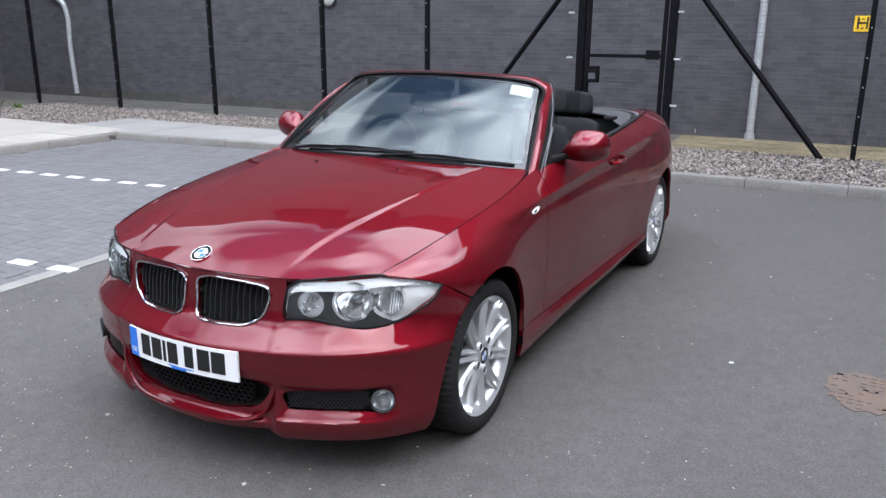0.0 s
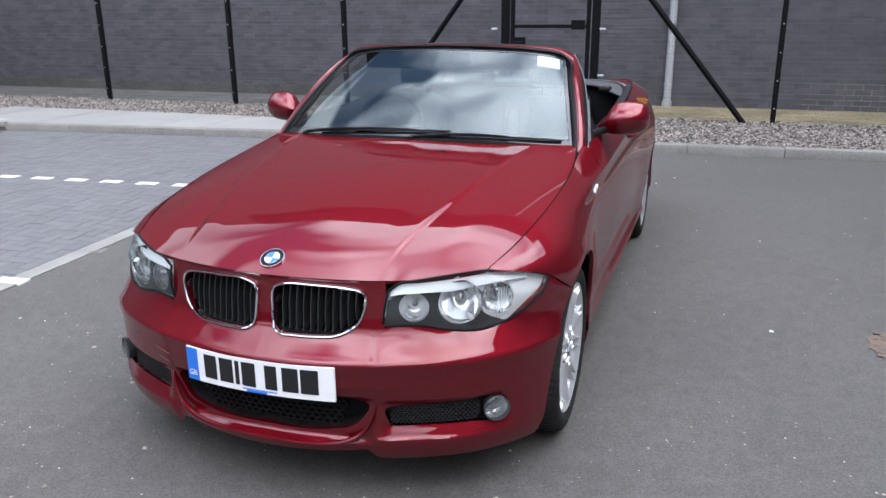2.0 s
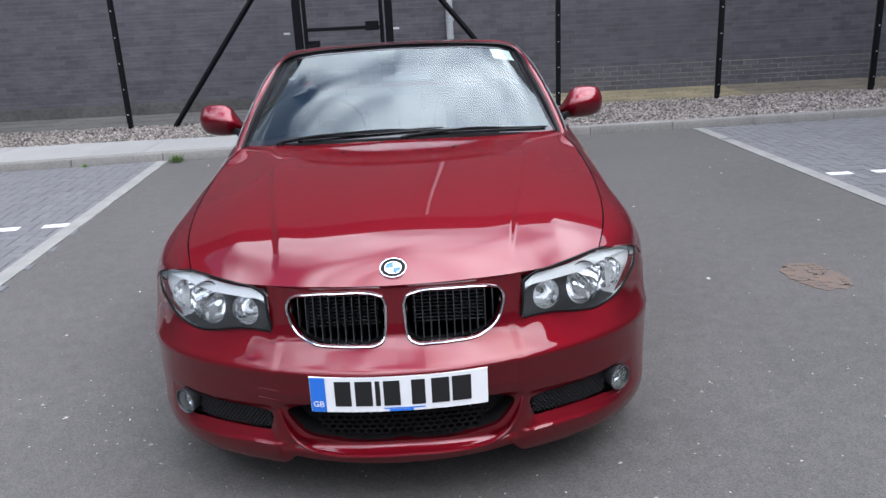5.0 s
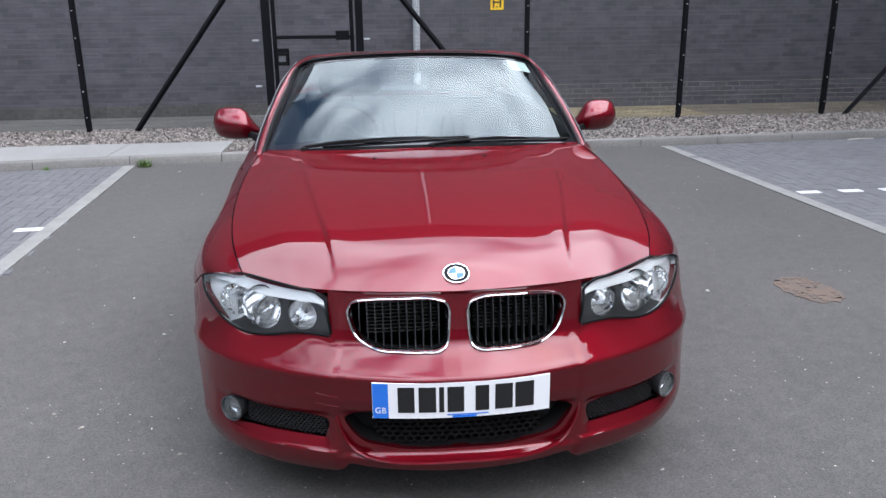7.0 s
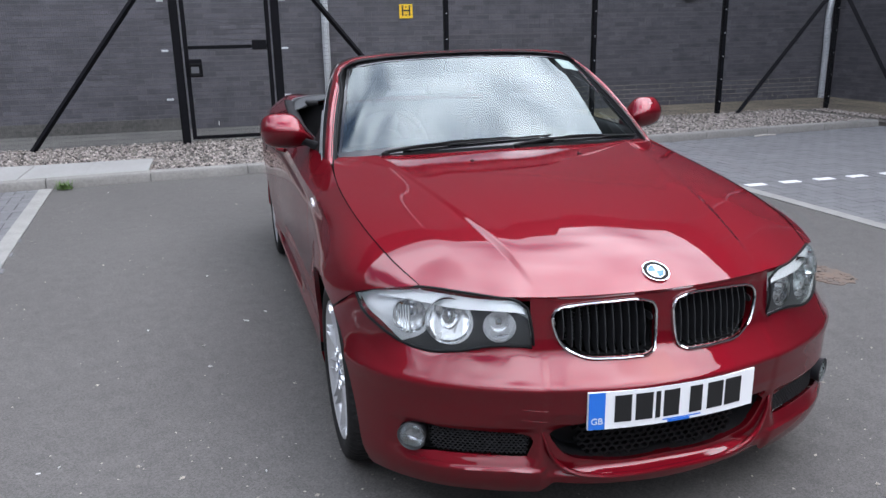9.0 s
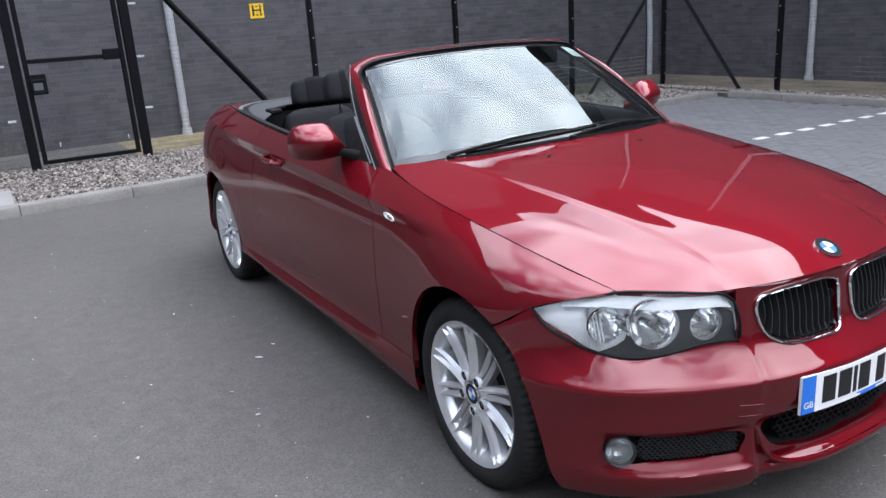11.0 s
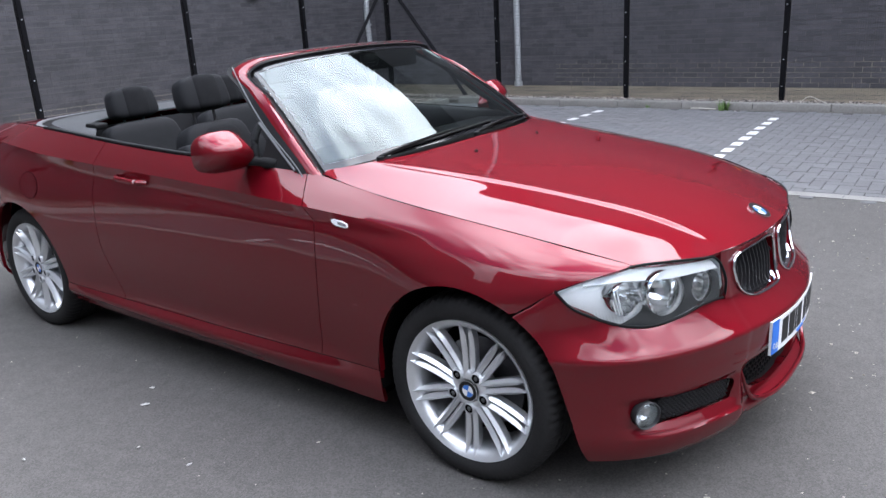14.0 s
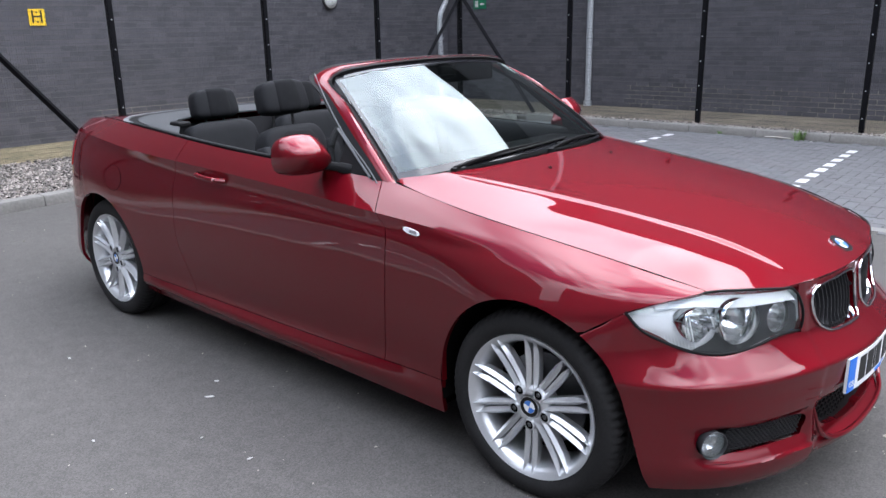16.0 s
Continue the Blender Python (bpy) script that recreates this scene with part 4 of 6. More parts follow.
SIDE_V = np.linspace(0, 1, 201)


def flank(i):
    """One upright section: smooth ahead of the door, with a sharp shoulder crease from the indicator to the tail."""
    smooth_ = spline_at(ROW_V, SIDE_TABLE[:, i], SIDE_V)
    k = np.clip((SIDE_Y[i] - 1.0) / .25, 0, 1)
    r = SIDE_TABLE[:, i]
    mid = (r[0] + r[1]) / 2 + (.0018, .0014)
    up = spline_at([0, .05, .10], [r[0], mid, r[1]], SIDE_V)
    low = spline_at(ROW_V[1:], r[1:], SIDE_V)
    return smooth_ * (1 - k) + np.where(SIDE_V[:, None] <= .10, up, low) * k


SIDE_FULL = np.stack([flank(i) for i in range(len(SIDE_Y))])


def side_column(y, v):
    """Points of the left flank at y for row fractions v (0 top, 1 bottom)."""
    i = np.clip((y - .28) / .01, 0, 391.999)
    a = int(i)
    c = SIDE_FULL[a] * (1 - i + a) + SIDE_FULL[a + 1] * (i - a)
    return np.stack([np.interp(v, SIDE_V, c[:, 0]), np.full(len(v), y), np.interp(v, SIDE_V, c[:, 1])], 1)


def crease_rows(low, n):
    return np.concatenate([np.linspace(0, .10, 7), np.linspace(.10, low, n - 6)[1:]])


def v_at_z(y, z):
    f = np.linspace(0, 1, 161)
    zz = side_column(y, f)[:, 2]
    return float(np.interp(-z, -zz, f))


LAMP_TOP = [(.645, .282, .723), (.70, .335, .709), (.755, .395, .690), (.797, .443, .671)]
SEAM = [(.443, .671), (.50, .632), (.553, .597)]


def wing_floor(y):
    if y <= 0.443:
        return float(np.interp(y, [q[1] for q in LAMP_TOP], [q[2] for q in LAMP_TOP])) + 0.002
    if y <= 0.553:
        return float(np.interp(y, [q[0] for q in SEAM], [q[1] for q in SEAM])) + 0.002
    return ARCH_Z + math.sqrt(max(0.0, ARCH_R**2 - (y - AXLE_F)**2))


def door_line(v):
    """y of the front door gap at row fraction v."""
    return float(np.interp(v, [0, .2, .34, .5, .82, 1.0], [1.452, 1.352, 1.345, 1.352, 1.385, 1.40]))


def wing():
    pts, n = [], 34
    ys = list(np.linspace(.29, .56, 14)) + list(AXLE_F - ARCH_R * np.cos(np.linspace(math.acos((AXLE_F - .58) / ARCH_R), math.pi, 26)))
    for y in ys:
        low = .835 if y > AXLE_F + ARCH_R - .002 else v_at_z(y, max(wing_floor(y), 0.302))
        k = float(np.clip((low - .3) / .3, 0, 1))
        pts.append(side_column(y, np.linspace(.003, low, n) * (1 - k) + crease_rows(low, n) * k))
    # the rear leg of the wing, from the arch to the door
    for j in range(1, 12):
        w = j / 11
        low = .835
        pts.append([side_column(ys[-1] * (1 - w) + (door_line(q) - 0.0018) * w, [q])[0] for q in crease_rows(low, n)])
    both("front_wing", np.array(pts).reshape(-1, 3), grid_faces(len(pts), n), M_PAINT, 0.016, (1, 0, .3), label="glossy red front wing over the wheel arch", smooth=20)


wing()


def strip_panel(name, y0, y1, v0, v1, nu, nv, label):
    pts = []
    for j in range(nu):
        w = j / (nu - 1)
        col = []
        for q in (crease_rows(v1, nv) if v0 == 0 else np.linspace(v0, v1, nv)):
            ya = y0(q) if callable(y0) else y0
            yb = y1(q) if callable(y1) else y1
            col.append(side_column(ya * (1 - w) + yb * w, [q])[0])
        pts.append(col)
    return both(name, np.array(pts).reshape(-1, 3), grid_faces(nu, nv), M_PAINT, 0.016, (1, 0, .1), label=label, smooth=20)


def door_rear(v):
    return float(np.interp(v, [0, .3, .6, .82], [2.66, 2.70, 2.70, 2.62]))


doors = strip_panel("door", lambda q: door_line(q) + 0.0018, lambda q: door_rear(q) - 0.0016, 0.0, 0.835, 30, 40, "long glossy red door, closed")
strip_panel("sill", AXLE_F + ARCH_R, AXLE_R - ARCH_R, 0.8385, 1.0, 40, 12, "red sculpted side skirt")


def quarter():
    pts = []
    rows = 30
    for w in np.linspace(0, 1, 12):
        col = []
        for q in crease_rows(0.835, rows):
            y = (door_rear(q) + 0.0016) * (1 - w) + (AXLE_R - ARCH_R) * w
            col.append(side_column(y, [q])[0])
        pts.append(col)
    both("rear_wing_panel", np.array(pts).reshape(-1, 3), grid_faces(12, rows), M_PAINT, 0.016, (1, 0, .1), label="red panel behind the door", smooth=20)
    pts = []
    ys = list(AXLE_R - ARCH_R * np.cos(np.linspace(0.0, math.pi, 30)))
    for y in ys:
        z = ARCH_Z + math.sqrt(max(0.0, ARCH_R**2 - (y - AXLE_R)**2))
        pts.append(side_column(y, crease_rows(v_at_z(y, z), 24)))
    both("rear_wing", np.array(pts).reshape(-1, 3), grid_faces(len(ys), 24), M_PAINT, 0.016, (1, 0, .3), label="flared red rear wing over the wheel", smooth=20)
    pts = []
    ys = np.linspace(AXLE_R + ARCH_R, 4.2, 14)
    for y in ys:
        pts.append(side_column(y, crease_rows(1, 24)))
    both("rear_corner", np.array(pts).reshape(-1, 3), grid_faces(len(ys), 24), M_PAINT, 0.016, (1, 0.3, .1), label="red rear corner panel", smooth=20)


quarter()

# ---- front end: plan curve round the nose, set in and out by height ----
NOSE = [(0, -.004), (.10, -.001), (.22, .013), (.36, .042), (.50, .090), (.62, .150), (.70, .208), (.765, .277), (.812, .352), (.843, .425), (.862, .50), (.872, .58)]
NOSE_T = np.linspace(0, 1, len(NOSE))
INSET_Z = [.14, .17, .20, .235, .27, .33, .38, .43, .462, .474, .482, .492, .510, .530, .548, .58, .63, .70, .74]
INSET = [.030, .014, .004, .001, .004, .007, .007, .005, .001, .0, .004, .0125, .0265, .041, .052, .062, .070, .078, .08]


TT, ZT = np.linspace(0, 1, 241), np.linspace(.13, .75, 156)


def smooth_step(w):
    w = np.clip(w, 0, 1)
    return w * w * (3 - 2 * w)


def nose_table():
    """The nose skin sampled once over place along the plan curve and height."""
    p = spline_at(NOSE_T, NOSE, TT)
    q = spline_at(NOSE_T, NOSE, np.minimum(1, TT + .01)) - spline_at(NOSE_T, NOSE, np.maximum(0, TT - .01))
    n = np.stack([-q[:, 1], q[:, 0]], 1) / np.linalg.norm(q, axis=1, keepdims=True)
    x = p[:, 0]
    fade0 = np.clip(spline_at([0, .30, .55, .72, .82, .92, 1], [1, 1, .98, .80, .52, .16, .0], TT), 0, 1)
    out = []
    for z in ZT:
        d = spline_at(INSET_Z, INSET, z)[0] * (np.maximum(fade0, .7) if z < .25 else fade0)
        # chin lip in the middle, recesses above it and above the side lips
        d = d - .024 * np.clip(1 - (x / .32)**2, 0, 1) * np.interp(z, [.15, .18, .205, .216, .23], [.55, .9, 1, .25, 0])
        d = d + .016 * np.clip(1 - (x / .375)**8, 0, 1) * np.interp(z, [.204, .220, .345, .365], [0, 1, 1, 0])
        d = d + .015 * np.interp(x, [.378, .405, .69, .765], [0, 1, 1, 0]) * np.interp(z, [.230, .262, .335, .356], [0, 1, .8, 0])
        d = d - .024 * smooth_step(1 - (x - .04) / .66) * np.interp(z, [.335, .40, .474, .56], [0, 1, 1, 0])
        # side splitters stand a little proud under their ledge
        d = d - .010 * np.interp(x, [.352, .372, .60, .74], [0, 1, .7, 0]) * np.interp(z, [.14, .17, .226, .231], [.6, 1, 1, .3])
        out.append(p + n * d[:, None])
    return np.array(out)


NOSE_XY = nose_table()


def nose_point(t, z):
    i, j = np.clip((z - .13) / .62 * 155, 0, 154.999), np.clip(t * 240, 0, 239.999)
    a, b = int(i), int(j)
    u, w = i - a, j - b
    r = (NOSE_XY[a, b] * (1 - w) + NOSE_XY[a, b + 1] * w) * (1 - u) + (NOSE_XY[a + 1, b] * (1 - w) + NOSE_XY[a + 1, b + 1] * w) * u
    return np.array([r[0], r[1], z])


def nose_row(z):
    i = np.clip((z - .13) / .62 * 155, 0, 154.999)
    a = int(i)
    return NOSE_XY[a] * (1 - i + a) + NOSE_XY[a + 1] * (i - a)


def t_end(z):
    """How far round the corner the skin runs before the wheel arch cuts it."""
    ya = arch_y(min(z, 0.60)) if z > 0.0 else 0.42
    r = nose_row(z)[144:]
    return float(np.interp(ya, r[:, 1], TT[144:]))


LAMP_BOT = [(.800, .446, .669), (.790, .41, .630), (.752, .350, .592), (.70, .285, .562), (.631, .228, .549), (.56, .18, .559), (.475, .140, .577), (.372, .112, .570)]
LAMP_X, LAMP_ZB = [q[0] for q in LAMP_BOT][::-1], [q[2] for q in LAMP_BOT][::-1]
KIDNEY = [(.024, .615), (.0245, .665), (.031, .680), (.050, .688), (.172, .6945), (.262, .690), (.2935, .686), (.3154, .6776), (.3255, .660), (.3215, .618), (.3005, .572), (.258, .5445), (.1686, .534), (.103, .5335), (.054, .5365), (.035, .547), (.0275, .575)]
INTAKE = [(-.345, .335), (-.325, .347), (0, .350), (.325, .347), (.345, .335), (.328, .296), (.297, .262), (.22, .241), (0, .234), (-.22, .241), (-.297, .262), (-.328, .296)]
FOGHOLE = [(.404, .262), (.52, .264), (.63, .263), (.70, .263), (.720, .277), (.727, .302), (.720, .330), (.69, .345), (.62, .342), (.52, .338), (.43, .332), (.394, .322)]


def inside(p, poly):
    c = False
    for i in range(len(poly)):
        (x0, y0), (x1, y1) = poly[i - 1], poly[i]
        if (y0 > p[1]) != (y1 > p[1]) and p[0] < (x1 - x0) * (p[1] - y0) / (y1 - y0) + x0:
            c = not c
    return c


def closed_outline(poly, n=80):
    q = np.array(list(poly) + [poly[0]], float)
    return spline(q, np.linspace(0, 1, n, endpoint=False))


def nearest_on(poly, p):
    a, b = poly, np.roll(poly, -1, axis=0)
    ab = b - a
    w = np.clip(((p - a) * ab).sum(1) / np.maximum((ab**2).sum(1), 1e-12), 0, 1)
    q = a + ab * w[:, None]
    return q[((q - p)**2).sum(1).argmin()]


def t_of_x(x, z):
    return float(np.interp(abs(x), nose_row(z)[:200, 0], TT[:200]))


def skin_top(t, x):
    """Upper edge of the bumper skin: bonnet line, then the lamp's lower edge, then the wing seam."""
    if x < 0.371:
        return float(np.interp(x, [q[0] for q in FRONT_EDGE], [q[2] for q in FRONT_EDGE])) - 0.004
    if x < 0.799:
        return float(np.interp(x, LAMP_X, LAMP_ZB)) - 0.003
    return None


def bumper():
    # half skin over (t, height)
    cols_c = np.linspace(0, .378, 64)
    v, f = [], []

    def add(cols):
        k0 = len(v)
        rows = len(cols[0])
        for c in cols:
            v.extend(c)
        f.extend([tuple(i + k0 for i in q) for q in grid_faces(len(cols), rows)])

    cols = []
    for x in cols_c:
        top = skin_top(0, min(x, .3705)) if x < .371 else .711
        col = []
        split, foot = LAMP_BOT[-1][2] - .003, float(np.interp(x, [0, .25, .335, .350, .378], [.172, .175, .182, .160, .146]))
        for z in np.concatenate([foot + (split - foot) * np.linspace(0, 1, 88), np.linspace(split, top, 15)[1:]]):
            t = t_of_x(x, z)
            p = nose_point(t, z)
            col.append((x, p[1], z))
        cols.append(col)
    add(cols)
    cols = []
    edge = spline([q for q in LAMP_BOT][::-1] + [(.832, .50, .632), (.858, .553, .597)], np.linspace(0, 1, 58)) - np.array((0, 0, .003))
    for i, top in enumerate(edge):
        s = i / 57
        r = nose_row(top[2])
        t_top = TT[int(((r - top[:2])**2).sum(1).argmin())]
        a0, a1 = t_of_x(.378, top[2]), t_end(top[2])
        s_top = 0.0 if i == 0 else 1.0 if i == 57 else float(np.clip((t_top - a0) / max(1e-4, a1 - a0), 0, 1))
        col = []
        for w in np.linspace(0, 1, 88):
            foot = float(np.interp(i, [0, 12, 57], [.146, .150, .158]))
            z = foot + (top[2] - foot) * w
            b0, b1 = t_of_x(.378, z), t_end(z)
            m = w * w
            p = nose_point(b0 + (b1 - b0) * (s * (1 - m) + s_top * m), z)
            if i:
                k = max(0.0, (w - .78) / .22)**2 * min(1.0, i / 6)
                p = p * (1 - k) + top * k
            col.append(p)
        cols.append(col)
    add(cols)
    v = np.array(v, float)
    # openings
    kk = closed_outline(KIDNEY)
    outlines = [kk.mean(0) + (kk - kk.mean(0)) * (.955, .91), closed_outline(INTAKE), closed_outline(FOGHOLE)]
    keep, touched = [], {}
    for q in f:
        c = v[list(q)].mean(0)[[0, 2]]
        hole = next((i for i, o in enumerate(outlines) if inside(c, o)), None)
        if hole is None:
            keep.append(q)
        else:
            for i in q:
                touched[i] = hole
    used = {i for q in keep for i in q}
    for i, hidx in touched.items():
        if i in used:
            p = nearest_on(outlines[hidx], v[i][[0, 2]])
            y = nose_point(t_of_x(p[0], p[1]), p[1])[1]
            v[i] = (p[0], y, p[1])
    idx = sorted(used)
    remap = {a: b for b, a in enumerate(idx)}
    v = v[idx]
    f = [tuple(remap[i] for i in q) for q in keep]
    # join both halves
    m = len(v)
    allv = np.vstack([v, v * (-1, 1, 1)])
    allf = f + [tuple(reversed([i + m for i in q])) for q in f]
    bm = bmesh.new()
    bv = [bm.verts.new(p) for p in allv]
    for q in allf:
        try:
            bm.faces.new([bv[i] for i in q])
        except ValueError:
            pass
    bmesh.ops.remove_doubles(bm, verts=bm.verts, dist=0.0008)
    bmesh.ops.recalc_face_normals(bm, faces=bm.faces)
    bm.verts.index_update()
    vv = np.array([p.co for p in bm.verts])
    ff = [tuple(p.index for p in q.verts) for q in bm.faces]
    bm.free()
    return panel("front_bumper", vv, ff, M_PAINT, 0.022, (0, -1, 0), label="deep red sports bumper with three lower air intakes", smooth=40)


front_bumper = bumper()

# rolled lips: the centre U and the two side lips
CHIN = [(0, -.021, .206), (.12, -.017, .206), (.22, -.002, .209), (.285, .018, .220), (.325, .032, .244), (.348, .040, .280), (.362, .046, .320), (.370, .056, .352)]
half = spline(CHIN, np.linspace(0, 1, 34))
v, f = tube(np.concatenate([(half * (-1, 1, 1))[:0:-1], half]), np.concatenate([np.linspace(.003, .0085, 12), [.0085] * 43, np.linspace(.0085, .003, 12)]), 8)
mesh_ob("chin_lip", v, f, M_PAINT, front_bumper, "rolled red edge of the centre intake")
for s in (1, -1):
    side_lip = spline([(.335, .050, .232), (.42, .066, .226), (.52, .106, .226), (.63, .166, .236), (.70, .220, .242), (.742, .262, .246)], np.linspace(0, 1, 26)) * (s, 1, 1)
    v, f = tube(side_lip, np.concatenate([np.linspace(.003, .0065, 6), [.0065] * 14, np.linspace(.0065, .002, 6)]), 8)
    mesh_ob("side_lip", v, f, M_PAINT, front_bumper, "thin red lip under the side intake")

for z in (.410, .377):
    v, f = tube([nose_point(t_of_x(x, z - (x - .36) * -.1), z - (x - .36) * -.1) * (-1, 1, 1) + (0, -.001, 0) for x in np.linspace(.36, .425, 8)], .0011, 6)
    mesh_ob("tow_cover_edge", v, f, M_PAINT, front_bumper)

# near-black boxes stand in for the unlit space behind the openings
part("grille_shade_box", box_bm(-.42, .42, .30, .33, .17, .68), M_DARK, car)
part("intake_shade_box", box_bm(-.72, .72, .335, .36, .17, .50), M_DARK, car)


def kidney_grille(s):
    g = new("kidney_grille")
    g.parent = car
    tagged(g, "kidney-shaped grille with a chrome surround")
    o = closed_outline(KIDNEY, 72)
    cc = o.mean(0)
    o = cc + (o - cc) * (.972, .945)
    path = [(s * p[0], nose_point(t_of_x(p[0], p[1]), p[1])[1] - 0.0045, p[1]) for p in o]
    v, f = tube(path, 0.0043, 8, True, 1.2)
    mesh_ob("surround", v, f, M_CHROME, g, "polished chrome surround")
    rings = [path] + [[(s * (c[0] + (p[0] - c[0]) * k), nose_point(t_of_x(p[0], p[1]), p[1])[1] + d, c[1] + (p[1] - c[1]) * k) for p in o] for c in (cc,) for d, k in ((.020, .975), (.045, .965))]
    n = len(path)
    ff = [(i, (i + 1) % n, (i + 1) % n + n, i + n) for i in range(n)]
    mesh_ob("chrome_return", rings[0] + rings[1], ff, M_CHROME, g, "chrome inner edge of the surround")
    mesh_ob("frame", rings[1] + rings[2], ff, M_BLACK, g)
    for i in range(13):
        x = .034 + i * .0232
        lo = [p[1] for p in o if abs(p[0] - x) < .012 and p[1] < .62]
        hi = [p[1] for p in o if abs(p[0] - x) < .012 and p[1] > .64]
        if not hi:
            continue
        z1, z0 = min(hi) - .006, (max(lo) if lo else .60) + .006
        vs = []
        for z in np.linspace(z0, z1, 8):
            y = nose_point(t_of_x(x, z), z)[1]
            bow = 0.010 * math.sin((z - z0) / (z1 - z0) * math.pi)
            for dx, dy in ((-.0013, .012 - bow), (.0013, .012 - bow), (.0020, .045), (-.0020, .045)):
                vs.append((s * (x + dx), y + dy, z))
        fs = [(4 * k + j, 4 * k + (j + 1) % 4, 4 * k + 4 + (j + 1) % 4, 4 * k + 4 + j) for k in range(7) for j in range(4)] + [(0, 1, 2, 3), (31, 30, 29, 28)]
        mesh_ob("slat", vs, fs, M_SLAT, g)
    for k in range(9):
        z = .572 + k * .0115
        part("cross_bar", box_bm(min(s * .05, s * .27), max(s * .05, s * .27), .125, .135, z - .0018, z + .0018), M_SLAT, g)


kidney_grille(1)
kidney_grille(-1)


def mesh_grille(name, outline, depth, cell, label, sx=1):
    """Dark honeycomb-like insert behind an opening: slanted thin bars."""
    o = closed_outline(outline, 60)
    x0, x1, z0, z1 = o[:, 0].min(), o[:, 0].max(), o[:, 1].min(), o[:, 1].max()
    v, f = [], []

    def bar(p, q, r):
        k = len(v)
        a, b = np.array(p), np.array(q)
        d = b - a
        d = d / np.linalg.norm(d)
        n = np.array([-d[1], d[0]]) * r
        for e in (a, b):
            for g, y in ((n, 0), (-n, 0), (-n, .012), (n, .012)):
                x, z = e + g
                v.append((sx * x, nose_point(t_of_x(abs(x), z), z)[1] + depth + y, z))
        f.extend([(k + j, k + (j + 1) % 4, k + 4 + (j + 1) % 4, k + 4 + j) for j in range(4)])

    rows = int((z1 - z0) / cell) + 1
    thick = .0028 if cell > .012 else .0017
    n = int((x1 - x0) / (cell * 1.6)) + 1
    for r in range(rows + 1):
        z = z0 + r * cell
        off = (r % 2) * cell * 0.8
        for i in range(n + 1):
            x = x0 + i * cell * 1.6 + off
            a, b, c = (x, z), (x + cell * .8, z + cell * .35), (x + cell * 1.6, z)
            if inside(((a[0] + b[0]) / 2, z), o):
                bar(a, b, thick)
            if inside(((c[0] + b[0]) / 2, z), o):
                bar(b, c, thick)
            if inside((b[0], z + cell * .6), o):
                bar(b, (b[0], z + cell), thick)
    g = mesh_ob(name, v, f, M_MESHPL if cell < .012 else M_BLACK, front_bumper, label, smooth=0)
    return g


mesh_grille("lower_grille", [(-.24, .345), (.24, .345), (.264, .31), (.238, .254), (0, .243), (-.238, .254), (-.264, .31)], 0.03, 0.0155, "black honeycomb lower grille")


def lining(name, outline, depth, sx=1):
    """Walls and back of an opening."""
    o = closed_outline(outline, 64)
    rim = [(sx * p[0], nose_point(t_of_x(p[0], p[1]), p[1])[1] + 0.018, p[1]) for p in o]
    back = [(sx * p[0] * .97, nose_point(t_of_x(p[0], p[1]), p[1])[1] + depth, p[1]) for p in o]
    n = len(rim)
    f = [(i, (i + 1) % n, (i + 1) % n + n, i + n) for i in range(n)] + [tuple(range(n, 2 * n))]
    return mesh_ob(name, rim + back, f, M_MESHPL, front_bumper, smooth=40)


lining("intake_lining", INTAKE, 0.09)
for s in (1, -1):
    lining("fog_lining", FOGHOLE, 0.032, s)
    mesh_grille("fog_grille", [(.402, .262), (.50, .263), (.60, .264), (.640, .266), (.640, .338), (.56, .337), (.40, .324)], 0.009, 0.0078, "black fine-mesh side grille", s)


def fog_lamp(s):
    g = new("fog_lamp")
    g.parent = car
    g.location = (s * .699, .213, .303)
    g.rotation_euler = (0, 0, radians(s * 33))
    tagged(g, "round clear fog lamp in the bumper")
    v, f = lathe([(.06, .02), (.05, .038), (.0, .046), (-.008, .049), (-.010, .046), (-.004, .043)], 32, "y", size=.87)
    mesh_ob("housing", v, f, M_GREYPL, g)
    v, f = lathe([(.035, .0), (.034, .012), (.02, .032), (.0, .042)], 28, "y", size=.87)
    mesh_ob("reflector", v, f, M_FOGREFL, g)
    v, f = lathe([(.012, .0), (.008, .009), (.03, .011)], 14, "y", size=.87)
    mesh_ob("bulb_shield", v, f, M_FOGREFL, g)
    v, f = lathe([(-.014, .0), (-.012, .02), (-.006, .037), (.0, .044)], 28, "y", size=.87)
    v2, f2 = shell(v, f, .003, (0, -1, 0), True)
    mesh_ob("lens", v2, f2, M_LENS, g).visible_shadow = False


fog_lamp(1)
fog_lamp(-1)

# ---- headlamps ----
L_TOP = [(.800, .446, .671), (.755, .395, .692), (.70, .335, .710), (.645, .282, .722), (.56, .212, .721), (.47, .153, .713), (.415, .133, .703), (.386, .125, .680)]


